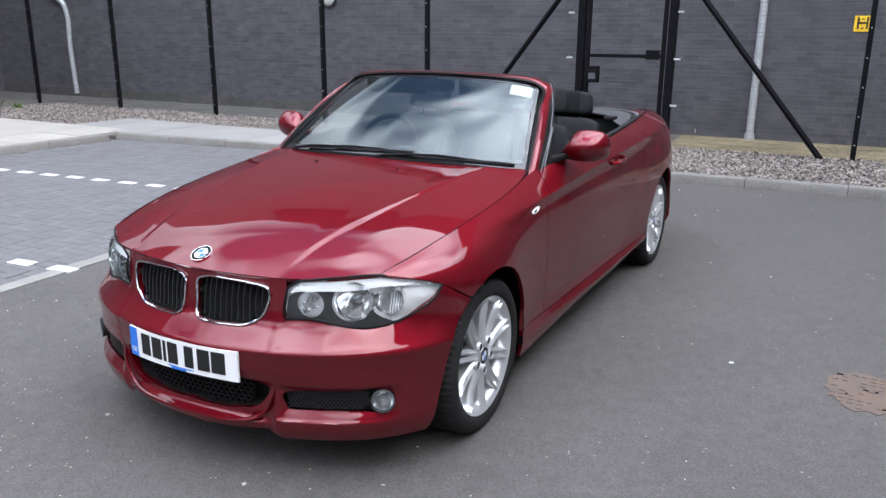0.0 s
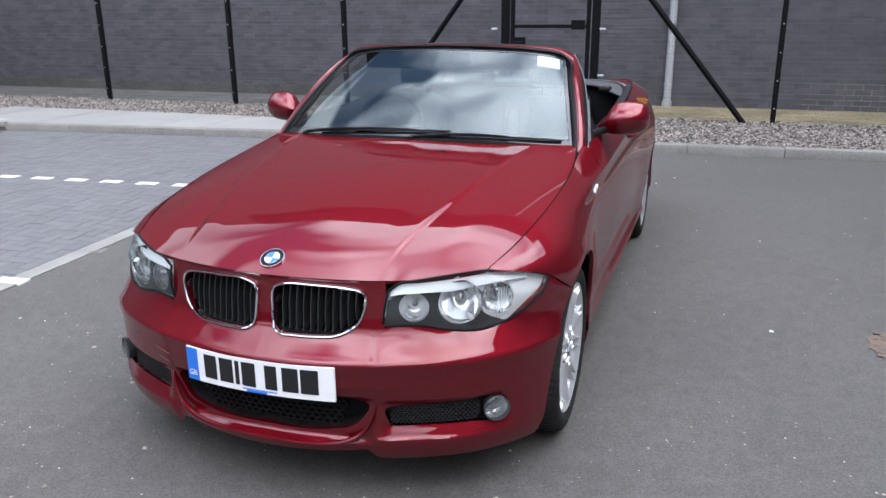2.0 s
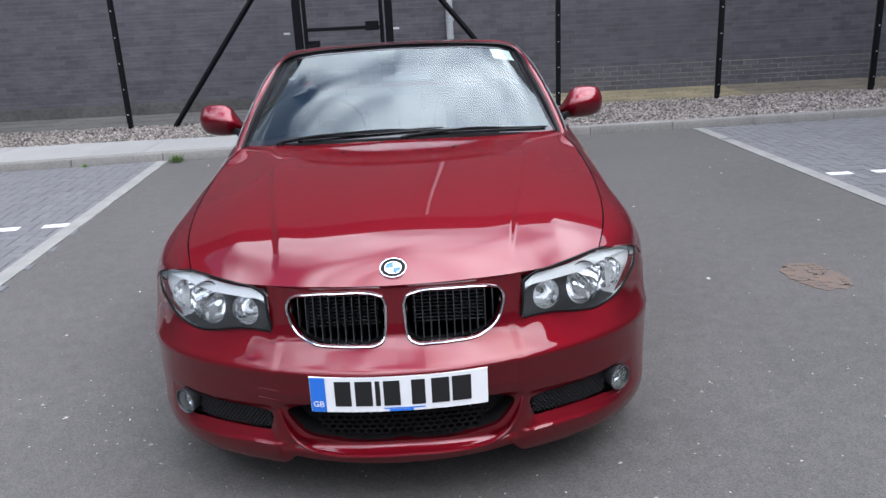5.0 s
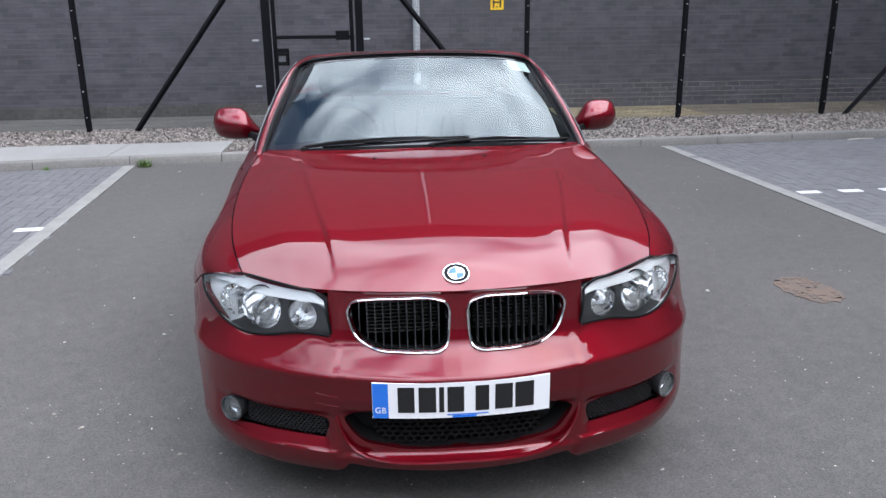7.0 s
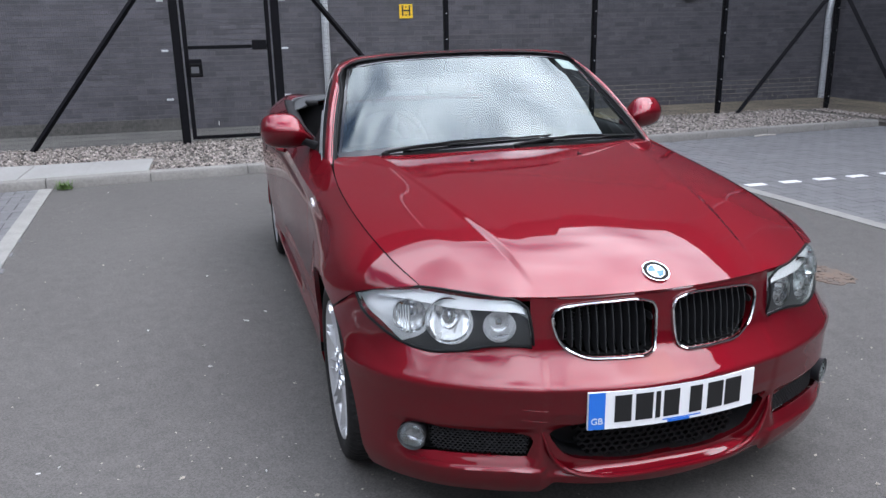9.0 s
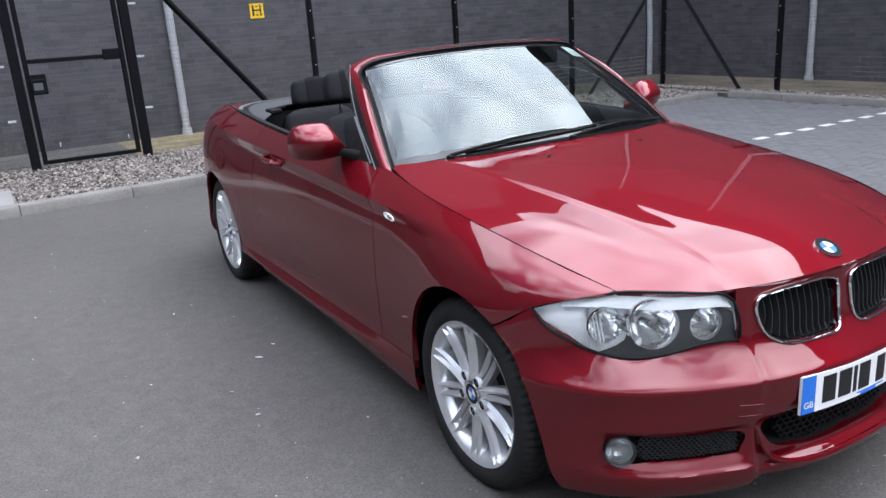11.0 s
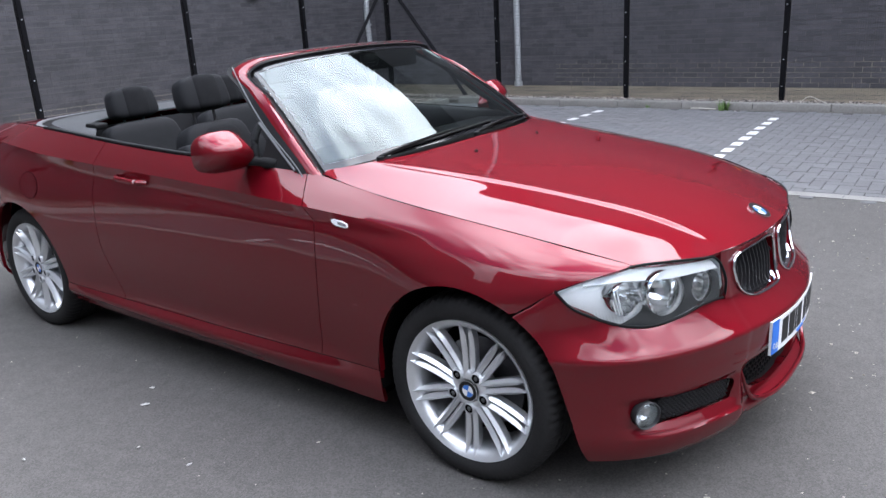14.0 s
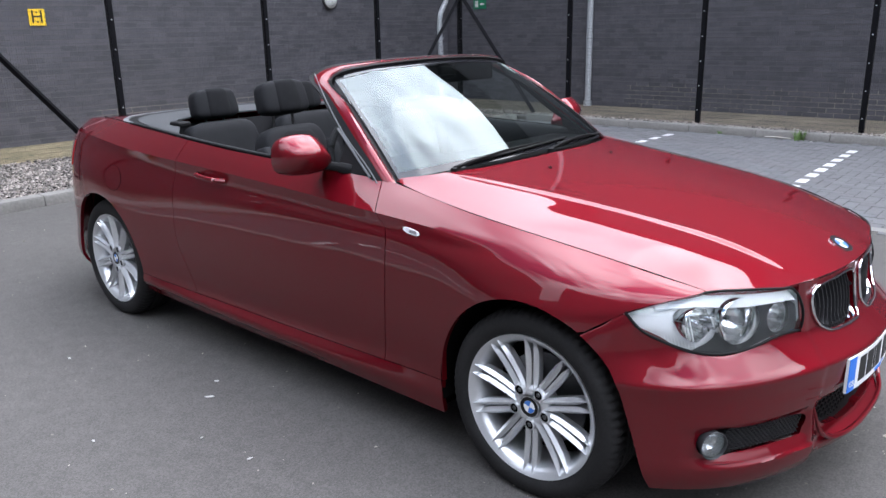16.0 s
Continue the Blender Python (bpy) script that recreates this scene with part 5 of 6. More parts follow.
def headlamp(s):
    g = new("headlamp")
    g.parent = car
    tagged(g, "clear-lens twin headlamp with a bright upper strip")
    n = 44
    top = spline(L_TOP, np.linspace(0, 1, n))
    bot = spline(LAMP_BOT, np.linspace(0, 1, n))

    def face(u, w, depth=0.0, bulge=0.012):
        i = np.clip(u * (n - 1), 0, n - 1.001)
        k = int(i)
        a = top[k] * (1 - i + k) + top[k + 1] * (i - k)
        b = bot[k] * (1 - i + k) + bot[k + 1] * (i - k)
        p = a * (1 - w) + b * w
        nrm = Vector((0.62 - 0.5 * u, -0.78 - 0.3 * u, 0.35)).normalized()
        q = Vector(p) + nrm * (bulge * math.sin(w * math.pi) * math.sin(min(1, u * 6) * math.pi / 2) - depth)
        return (s * q.x, q.y, q.z)

    def sheet(u0, u1, w0, w1, depth, nu=30, nw=10, bulge=0.012):
        v = []
        for i in range(nu):
            for j in range(nw):
                u = u0 + (u1 - u0) * i / (nu - 1)
                a = w0(u) if callable(w0) else w0
                b = w1(u) if callable(w1) else w1
                v.append(face(u, a + (b - a) * j / (nw - 1), depth, bulge))
        return np.array(v), grid_faces(nu, nw)

    v, f = sheet(0, 1, 0.0, 1.0, 0.0, 44, 14)
    v2, f2 = shell(v, f, 0.003, (s * .5, -1, .3), True)
    mesh_ob("lens", v2, f2, M_LENS, g, "clear moulded lens").visible_shadow = False
    edge = [face(u, 0, -.001) for u in np.linspace(0, 1, 40)] + [face(1, w, -.001) for w in np.linspace(.1, .9, 8)] + [face(u, 1, -.001) for u in np.linspace(1, 0, 40)]
    v, f = tube(edge, 0.0042, 6, True)
    mesh_ob("seal", v, f, M_BLACK, g, "black rubber seal")
    # where the two bowls sit
    def u_for(x, w):
        us = np.linspace(.08, .95, 88)
        return float(np.interp(-x, [-abs(face(u, w)[0]) for u in us], us))

    bowls = []
    for x, w, r, nm in ((.588, .48, .065, "main_beam"), (.459, .56, .044, "dip_beam"), (.684, .50, .050, "indicator_bowl")):
        bowls.append((Vector(face(u_for(x, w), w, {.065: .034, .044: .046, .050: .034}[r])), r, nm))
    # silver reflector shell at the back, and a grey bezel close behind the lens on the side of the grille
    ax = Vector((s * .30, -1, .06)).normalized()

    def off_bowls(q, v, k):
        c = Vector(v[list(q)].mean(0))
        return all(((c - p) - ax * (c - p).dot(ax)).length > r * k for p, r, _ in bowls)

    def bezel_top(u):
        return float(np.interp(u, [.36, .40, .44, .475, .50, .54, .62, 1.0], [.99, .90, .82, .72, .42, .29, .27, .27]))

    for nm, mat, depth, k, u0, w0 in (("silver_shell", M_SILVERPL, .026, .97, 0, 0.0), ("grey_mask", M_GREYPL, .014, 1.03, .36, bezel_top)):
        v, f = sheet(u0, 1, w0, 1.0, depth, 110, 40, 0.006)
        sel = [q for q in f if off_bowls(q, v, k)]
        gone = {i for q in f if not off_bowls(q, v, k) for i in q}
        used = sorted({i for q in sel for i in q})
        for i in used:
            if i in gone:
                # pull the ragged rim onto the round hole
                p, r, _ = min(bowls, key=lambda e: (Vector(v[i]) - e[0]).length - e[1])
                d = Vector(v[i]) - p
                along = ax * d.dot(ax)
                v[i] = p + along + (d - along).normalized() * r * k
        re_ = {p: n_ for n_, p in enumerate(used)}
        mesh_ob(nm, v[used], [tuple(re_[i] for i in q) for q in sel], mat, g)
    v, f = sheet(0.02, .98, 0.03, 0.97, .085, 40, 12, 0.0)
    mesh_ob("back_shell", v, f, M_SILVERPL, g)
    rim = [face(u, 0, .002) for u in np.linspace(0, 1, 40)] + [face(u, 1, .002) for u in np.linspace(1, 0, 40)]
    rim2 = [face(u, 0, .038, 0) for u in np.linspace(0, 1, 40)] + [face(u, 1, .038, 0) for u in np.linspace(1, 0, 40)]
    k = len(rim)
    mesh_ob("wall", rim + rim2, [(i, (i + 1) % k, (i + 1) % k + k, i + k) for i in range(k)], M_SILVERPL, g)
    # bright brow strip along the top
    v = []
    for i in range(44):
        u = 0.16 + 0.825 * i / 43
        wide = 0.05 + 0.21 * math.sin(min(1.0, (1.0 - u) * 5 + .3) * math.pi / 2) * min(1.0, .35 + u)
        for j in range(5):
            q = j / 4
            v.append(face(u, 0.03 + wide * q, 0.016 - 0.010 * q, 0.004))
    v2, f2 = shell(np.array(v), grid_faces(44, 5), 0.010, (s * .5, -1, .3))
    mesh_ob("brow_strip", v2, f2, M_BROW, g, "bright white light strip")
    # fluted indicator chamber
    for i in range(12):
        u = 0.17 + i * 0.017
        v, f = tube([face(u, 0.34, .024, 0), face(u + .02, 0.62, .024, 0), face(u + .045, 0.93, .024, 0)], 0.0022, 5)
        mesh_ob("flute", v, f, M_SILVERPL, g)
    v, f = sheet(0.30, 0.325, 0.31, 0.35, 0.026, 6, 4, 0.0)
    mesh_ob("side_marker", v, f, M_AMBER, g, "amber marker")
    for c, r, nm in bowls:
        m = Matrix.Translation(c) @ ax.to_track_quat('Y', 'Z').to_matrix().to_4x4()
        v, f = lathe([(-.060, .0), (-.060, .012), (-.052, .026), (-.030, r * .80), (-.002, r * .97), (.004, r * 1.0)], 44, "y")
        mesh_ob(nm, [m @ Vector(p) for p in v], f, M_REFL, g, "round chrome reflector bowl", 60)
        v, f = lathe([(-.004, r * .95), (.010, r * .98), (.016, r * 1.005), (.012, r * 1.03), (-.012, r * 1.04), (-.06, r * 1.06)], 40, "y")
        mesh_ob("ring", [m @ Vector(p) for p in v], f, M_CHROME, g, "bright chrome ring")
        v, f = lathe([(-.012, 0), (-.014, .008), (-.03, .011), (-.06, .013)], 16, "y")
        mesh_ob("bulb", [m @ Vector(p) for p in v], f, M_CHROME, g)
    v, f = sheet(0.46, 0.56, lambda u: 0.80 - abs(u - .51) * 2.2, 0.86, 0.026, 9, 4, 0.0)
    mesh_ob("bezel_tab", v, f, M_SILVERPL, g)


headlamp(1)
headlamp(-1)


# ---- badge and plate ----
def roundel(parent, m, r, name="badge"):
    g = new(name)
    g.parent = parent
    g.matrix_basis = m
    tagged(g, "round badge with blue and white quarters in a black ring")

    def disc(nm, r0, r1, z0, z1, mat, a0=0.0, a1=360.0):
        seg = max(8, int(40 * (a1 - a0) / 360))
        v = []
        for i in range(seg + 1):
            a = radians(a0 + (a1 - a0) * i / seg)
            for rr, zz in ((r0, z0), (r0, z1), (r1, z1), (r1, z0)):
                v.append((rr * math.cos(a), rr * math.sin(a), zz))
        f = [(4 * i + j, 4 * i + 4 + j, 4 * i + 4 + (j + 1) % 4, 4 * i + (j + 1) % 4) for i in range(seg) for j in range(4)]
        mesh_ob(nm, v, f, mat, g)

    disc("rim", r * .95, r, -.004, .0035, M_CHROME)
    disc("outer_ring", r * .64, r * .95, -.004, .0025, M_BLACK)
    disc("inner_rim", r * .60, r * .64, -.004, .0032, M_CHROME)
    for k in range(4):
        disc("quarter", r * .01, r * .60, -.004, .0026, M_BADGEBLUE if k % 2 else M_WHITE, 90 * k, 90 * k + 90)
    return g


def frame_from(normal, up, loc):
    z = Vector(normal).normalized()
    x = Vector(up).cross(z).normalized()
    y = z.cross(x)
    return Matrix(((x.x, y.x, z.x, loc[0]), (x.y, y.y, z.y, loc[1]), (x.z, y.z, z.z, loc[2]), (0, 0, 0, 1)))


nose_i = int(np.abs(h[0, :, 1] - .116).argmin())
nose_a, nose_b = h[0, nose_i - 1], h[0, nose_i + 1]
nose_d = (nose_b - nose_a) / np.linalg.norm(nose_b - nose_a)
roundel(car, frame_from((0, -nose_d[2], nose_d[1]), (0, 0, 1), tuple(h[0, nose_i] + np.array((0, -nose_d[2], nose_d[1])) * .0015)), .0392)
plate = new("number_plate")
plate.parent = car
plate.location = (0, -.0255, .413)
tagged(plate, "white front number plate with a blue side band")


def bent_plate(x0, x1, y0, y1, z0, z1, n=14):
    """A slab bowed back towards both ends like the bumper behind it."""
    bm = bmesh.new()
    rows = []
    for i in range(n + 1):
        x = x0 + (x1 - x0) * i / n
        b = .36 * x * x
        rows.append([bm.verts.new((x, b + y, z)) for y, z in ((y0, z0), (y0, z1), (y1, z1), (y1, z0))])
    for a, b in zip(rows, rows[1:]):
        for k in range(4):
            bm.faces.new((a[k], b[k], b[(k + 1) % 4], a[(k + 1) % 4]))
    bm.faces.new(rows[0])
    bm.faces.new(rows[-1][::-1])
    return bm


part("plate_base", bent_plate(-.26, .26, -.004, .004, -.0555, .0555, 26), M_PLATE, plate, smooth=20)
part("blue_band", bent_plate(-.259, -.214, -.0055, -.0042, -.0545, .0545), M_BLUE, plate, smooth=20)
for x0, w in ((-.163, .048), (-.102, .050), (-.061, .014), (-.020, .048), (.057, .040), (.121, .052), (.183, .056)):
    part("marking_bar", bent_plate(x0 - w / 2, x0 + w / 2, -.0056, -.0042, -.036, .043, 3), M_SIGNBLACK, plate, smooth=20)
text_part("GB", 0.026, (-.2365, .0137, -.03), (90, 0, -9.7), M_WHITE, plate, "letters", 0.0004)
part("dealer_stripe", bent_plate(-.045, .075, -.0056, -.0042, -.0465, -.0435, 8), M_BLUE, plate, smooth=20)
part("dealer_mark", bent_plate(-.03, .04, -.0056, -.0042, -.0545, -.048, 6), M_BLUE, plate, smooth=20)

# ---- wheels ----
def wheel(x, y, side):
    g = new("wheel")
    g.parent = car
    g.location = (x, y, HUB_Z)
    g.rotation_euler = (0, 0, 0 if side > 0 else math.pi)
    tagged(g, "silver multi-spoke alloy wheel with a black tyre")
    R, w = .3125, .205
    # tyre with ribs and cross sipes; outer face towards +x
    prof = [(-.16, .225), (-.185, .245), (-.195, .272), (-.185, R - .018), (-.165, R - .004), (-.150, R), (-.146, R), (-.144, R - .007), (-.137, R - .007), (-.135, R), (-.100, R + .001), (-.098, R - .007), (-.091, R - .007), (-.089, R + .001),
            (-.058, R + .001), (-.056, R - .007), (-.049, R - .007), (-.047, R), (-.026, R), (-.008, R - .002), (.008, R - .011), (.017, .290), (.021, .270), (.020, .255), (.013, .243), (.006, .236), (-.004, .228)]
    seg = 216
    v, f = lathe(prof, seg)
    m = len(prof)
    v = [list(p) for p in v]
    for i in range(seg):
        if i % 3 == 0:
            for k in (3, 4, 5, 17, 18, 19, 20):
                px, py, pz = v[i * m + k]
                rr = math.hypot(py, pz)
                q = (rr - .0065) / rr
                v[i * m + k] = [px, py * q, pz * q]
    mesh_ob("tyre", v, f, M_RUBBER, g, "black road tyre", smooth=45)
    rim = [(-.19, .222), (-.185, .205), (-.10, .196), (-.04, .200), (-.006, .212), (.004, .222), (.010, .232), (.013, .237), (.008, .238), (-.004, .231)]
    v, f = lathe(rim, 72)
    mesh_ob("rim", v, f, M_ALLOY, g, "silver alloy rim")
    v, f = lathe([(-.09, .0), (-.09, .150), (-.10, .150), (-.10, .02)], 40)
    mesh_ob("brake_disc", v, f, M_STEEL, g)
    # near-black disc: the shade inside the wheel, put in as colour
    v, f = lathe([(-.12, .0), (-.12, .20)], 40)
    mesh_ob("wheel_shade_disc", v, f, M_DARK, g)
    v, f = lathe([(-.06, .070), (-.014, .068), (-.006, .062), (-.001, .050), (-.003, .040), (-.012, .036), (-.012, .0)], 40)
    mesh_ob("hub", v, f, M_ALLOY, g)
    for k in range(10):
        for sg in (-1, 1):
            a = 2 * math.pi * (k + 0.5) / 10
            vs = []
            steps = 9
            for j in range(steps):
                q = j / (steps - 1)
                r = .050 + (.226 - .050) * q
                off = sg * (.0118 + .0040 * q)
                wd = .0090 + .0026 * math.sin(q * math.pi)
                wd = wd * (1 - 0.8 * max(0, q - .76) / .24)
                face_x = -.003 + .010 * q - .006 * math.sin(q * math.pi)
                for dt, dx in ((-wd, -.007), (-wd * .12, .004 if sg < 0 else .002), (wd * .12, .002 if sg < 0 else .004), (wd, -.007), (wd * .8, -.034), (-wd * .8, -.034)):
                    tx = off + dt
                    vs.append((face_x + dx, r * math.cos(a) - tx * math.sin(a), r * math.sin(a) + tx * math.cos(a)))
            fs = [(6 * j + i, 6 * j + (i + 1) % 6, 6 * j + 6 + (i + 1) % 6, 6 * j + 6 + i) for j in range(steps - 1) for i in range(6)]
            mesh_ob("spoke", vs, fs, M_ALLOY, g, smooth=14)
    for k in range(5):
        a = 2 * math.pi * (k + 0.78) / 5
        c = (0, .060 * math.cos(a), .060 * math.sin(a))
        # black disc proud of the hub; the recess is only shade in its colour
        v, f = lathe([(.0035, .0), (.0035, .0150), (-.01, .0155)], 18, "x", c)
        mesh_ob("bolt_recess_shade", v, f, M_DARK, g)
        v, f = lathe([(.006, .0), (.006, .006), (.0045, .0075), (.001, .0078)], 6, "x", c)
        mesh_ob("wheel_bolt", v, f, M_STEEL, g)
        v, f = lathe([(.0035, .0150), (.0075, .0158), (.0065, .0182), (-.006, .0205)], 18, "x", c)
        mesh_ob("bolt_collar", v, f, M_ALLOY, g)
    roundel(g, frame_from((1, 0, 0), (0, .3, 1), (.0, 0, 0)), .034, "centre_cap")
    return g


for yy, xx in ((AXLE_F, .822), (AXLE_R, .830)):
    wheel(xx, yy, 1)
    wheel(-xx, yy, -1)


def arch_liner(y, s):
    v, f = [], []
    n = 24
    for i in range(n + 1):
        a = math.pi * (i / n * 1.16 - 0.08)
        tuck = max(0, math.cos(a)) if y == AXLE_F else abs(math.cos(a))
        for x in (.50, .845 - .075 * tuck**1.5):
            v.append((s * x, y - (ARCH_R + .004) * math.cos(a), ARCH_Z + (ARCH_R + .004) * math.sin(a)))
    f = [(2 * i, 2 * i + 1, 2 * i + 3, 2 * i + 2) for i in range(n)]
    k = len(v)
    v += [(s * .50, y, ARCH_Z)]
    f += [(2 * i, 2 * i + 2, k) for i in range(n)]
    mesh_ob("arch_liner", v, f, M_DARK, car)


for y in (AXLE_F, AXLE_R):
    for s in (1, -1):
        arch_liner(y, s)
# near-black boxes fill the body so that no light comes through
part("underbody", box_bm(-.50, .50, .36, 4.1, .17, .30, .02, 2), M_DARK, car)
part("engine_bay_floor", box_bm(-.49, .49, .33, 1.25, .28, .62), M_DARK, car)
part("floor_pan", box_bm(-.80, .80, 1.12, 3.05, .17, .24), M_DARK, car)
part("bulkhead", box_bm(-.66, .66, 1.26, 1.30, .24, .855), M_DARK, car)

# ---- windscreen ----
WS_BOT = [(0, 1.255, .950), (.25, 1.27, .946), (.45, 1.305, .938), (.605, 1.36, .925), (.697, 1.417, .914)]
WS_TOP = [(0, 1.800, 1.300), (.25, 1.815, 1.294), (.42, 1.845, 1.282), (.520, 1.875, 1.264), (.558, 1.897, 1.252)]


def ws_point(u, w, push=0.0):
    a, b = spline(WS_BOT, [abs(u)])[0], spline(WS_TOP, [abs(u)])[0]
    p = a * (1 - w) + b * w + np.array([0, -.55, .8]) * (.020 * math.sin(w * math.pi) * (1 - .4 * u * u) + push)
    p[0] *= 1 if u >= 0 else -1
    return p


nu, nw = 41, 21
v = np.array([ws_point(u, w) for u in np.linspace(-1, 1, nu) for w in np.linspace(0, 1, nw)])
wscreen = panel("windscreen", v, grid_faces(nu, nw), M_GLASS, 0.005, (0, -1, .8), label="curved tinted windscreen reflecting the sky", smooth=60, pane=True)
wscreen.visible_shadow = False
wscreen.data.materials.append(M_CLEAR)
for k, p in enumerate(wscreen.data.polygons):
    p.material_index = 0 if k < (nu - 1) * (nw - 1) else 1
# dark ceramic border


def border(u0, u1, w0, w1, a, b):
    v = np.array([ws_point(u, w, .0014) for u in np.linspace(u0, u1, a) for w in np.linspace(w0, w1, b)])
    panel("dark_border", v, grid_faces(a, b), M_FRIT, 0.001, (0, -1, .8), parent=wscreen)


border(-.995, .995, 0.0, .055, 40, 3)
border(-.995, .995, .955, 1.0, 40, 3)
border(-.997, -.972, .055, .955, 3, 20)
border(.972, .997, .055, .955, 3, 20)
v = np.array([ws_point(u, w, -.0018) for u in np.linspace(.765, .945, 6) for w in np.linspace(.825, .965, 6)])
panel("paper_sticker", v, grid_faces(6, 6), M_PAPER, 0.001, (0, -1, .8), parent=wscreen, label="white paper sticker inside the glass")

# body-coloured frame round the glass
FR_IN = [(.718, 1.335, .855), (.703, 1.404, .910), (.670, 1.537, 1.018), (.616, 1.724, 1.146), (.562, 1.889, 1.252), (.526, 1.872, 1.272), (.42, 1.838, 1.290), (.25, 1.806, 1.303), (0, 1.792, 1.309)]
FR_RIDGE = [(.745, 1.345, .862), (.728, 1.425, .925), (.692, 1.585, 1.050), (.635, 1.760, 1.178), (.570, 1.905, 1.264), (.530, 1.898, 1.286), (.43, 1.862, 1.301), (.25, 1.838, 1.310), (0, 1.826, 1.315)]
FR_OUT = [(.756, 1.42, .865), (.746, 1.475, .920), (.702, 1.680, 1.062), (.646, 1.845, 1.188), (.584, 1.968, 1.264), (.536, 1.945, 1.287), (.43, 1.905, 1.302), (.25, 1.885, 1.310), (0, 1.878, 1.314)]
FR_BACK = [(.738, 1.45, .86), (.727, 1.505, .915), (.682, 1.695, 1.050), (.632, 1.860, 1.176), (.570, 1.972, 1.246), (.528, 1.950, 1.262), (.43, 1.910, 1.275), (.25, 1.890, 1.283), (0, 1.883, 1.286)]
FR_INB = [(.70, 1.38, .85), (.690, 1.430, .905), (.648, 1.56, 1.010), (.594, 1.745, 1.138), (.54, 1.90, 1.235), (.512, 1.885, 1.252), (.42, 1.855, 1.270), (.25, 1.825, 1.283), (0, 1.812, 1.288)]


def ring_loft(curves, n, name, mat, parent, label="", close=True):
    t = np.linspace(0, 1, n)
    c = [spline(k, t) for k in curves]
    half = np.stack(c, 1)
    whole = np.concatenate([half, (half * (-1, 1, 1))[-2::-1]])
    m = len(curves)
    f = [(i * m + j, i * m + (j + 1) % m, (i + 1) * m + (j + 1) % m, (i + 1) * m + j) for i in range(len(whole) - 1) for j in range(m if close else m - 1)]
    f += [tuple(range(m)), tuple(reversed(range((len(whole) - 1) * m, len(whole) * m)))] if close else []
    return mesh_ob(name, whole.reshape(-1, 3), f, mat, parent, label, 40)


def blend(a, b, w, push=0.0):
    return [tuple(np.array(p) * (1 - w) + np.array(q) * w + np.array((0.5, -.1, .8)) * push) for p, q in zip(a, b)]


def part_way(a, b, ws):
    return [tuple(np.array(p) * (1 - w) + np.array(q) * w) for p, q, w in zip(a, b, ws)]


SEAL_W = (.7, .62, .55, .72, .95, 1, 1, 1, 1)
FR_OUT2, FR_BACK2 = part_way(FR_RIDGE, FR_OUT, SEAL_W), part_way(FR_INB, FR_BACK, SEAL_W)
ring_loft([FR_OUT2, FR_OUT, FR_BACK, FR_BACK2], 60, "pillar_seal", M_BLACK, car, "black rubber seal down the pillar")
FR_MID = blend(FR_IN, FR_RIDGE, .45, .0004)
ring_loft([FR_IN, FR_MID, blend(FR_MID, FR_INB, .4), FR_INB], 60, "windscreen_seal", M_BLACK, car, "black rubber seal round the glass")
ring_loft([FR_MID, blend(FR_IN, FR_RIDGE, .75, .0004), FR_RIDGE, blend(FR_RIDGE, FR_OUT2, .5, .003), FR_OUT2, FR_BACK2, blend(FR_MID, FR_INB, .5)], 60, "windscreen_frame", M_PAINT, car, "red windscreen frame and pillars")
ring_loft([blend(FR_BACK, FR_OUT, .1), blend(FR_BACK, FR_OUT, .9), [tuple(np.array(p) + (0.004, .022, .004)) for p in FR_OUT], [tuple(np.array(p) + (-.006, .026, -.004)) for p in FR_BACK]], 60, "roof_seal", M_BLACK, car, "black rubber roof seal")
for s in (1, -1):
    v, f = tube([(s * p[0], p[1], p[2]) for p in spline([(.752, 1.50, .925), (.728, 1.61, 1.005), (.703, 1.715, 1.078)], np.linspace(0, 1, 10))], 0.0045, 6)
    mesh_ob("window_guide", v, f, M_TRIM, car, "slim grey window guide strip")
    v = [(s * .748, 1.50, .925), (s * .768, 1.66, .932), (s * .715, 1.66, 1.04), (s * .735, 1.50, .925), (s * .755, 1.66, .932), (s * .703, 1.66, 1.04)]
    mesh_ob("mirror_sail", v, [(0, 1, 2), (5, 4, 3), (0, 3, 4, 1), (1, 4, 5, 2), (2, 5, 3, 0)], M_BLACK, car, "black triangular mirror mount", smooth=0)

for s in (1, -1):
    v, f = tube([(s * p[0], p[1] - .003, p[2] + .003) for p in spline(FR_IN[1:6], np.linspace(0, 1, 30))], .0030, 6)
    mesh_ob("glass_gasket", v, f, M_BLACK, car, "thin black gasket along the glass")
    v, f = tube([(s * p[0], p[1], p[2]) for p in spline(blend(FR_IN, FR_RIDGE, .6, .0008)[1:], np.linspace(0, 1, 50))], .0016, 6)
    mesh_ob("frame_joint", v, f, M_BLACK, car, "dark joint line along the windscreen frame")
    v, f = tube([(s * (p[0] + .003), p[1] + .004, p[2] + .002) for p in spline(FR_OUT[:5], np.linspace(0, 1, 30))], .0024, 6)
    mesh_ob("seal_lip", v, f, M_TRIM, car, "slim grey lip of the pillar seal")

# scuttle below the glass, wipers, washer jets
v = []
for u in np.linspace(-1, 1, 41):
    a = spline(REAR_EDGE, [abs(u)])[0] + (0, .004, -.022)
    b = spline(WS_BOT, [abs(u)])[0] + (0, .02, -.016)
    for w in (0, .5, 1):
        p = a * (1 - w) + b * w
        v.append((p[0] * (1 if u >= 0 else -1), p[1], p[2] - .008 * math.sin(w * math.pi)))
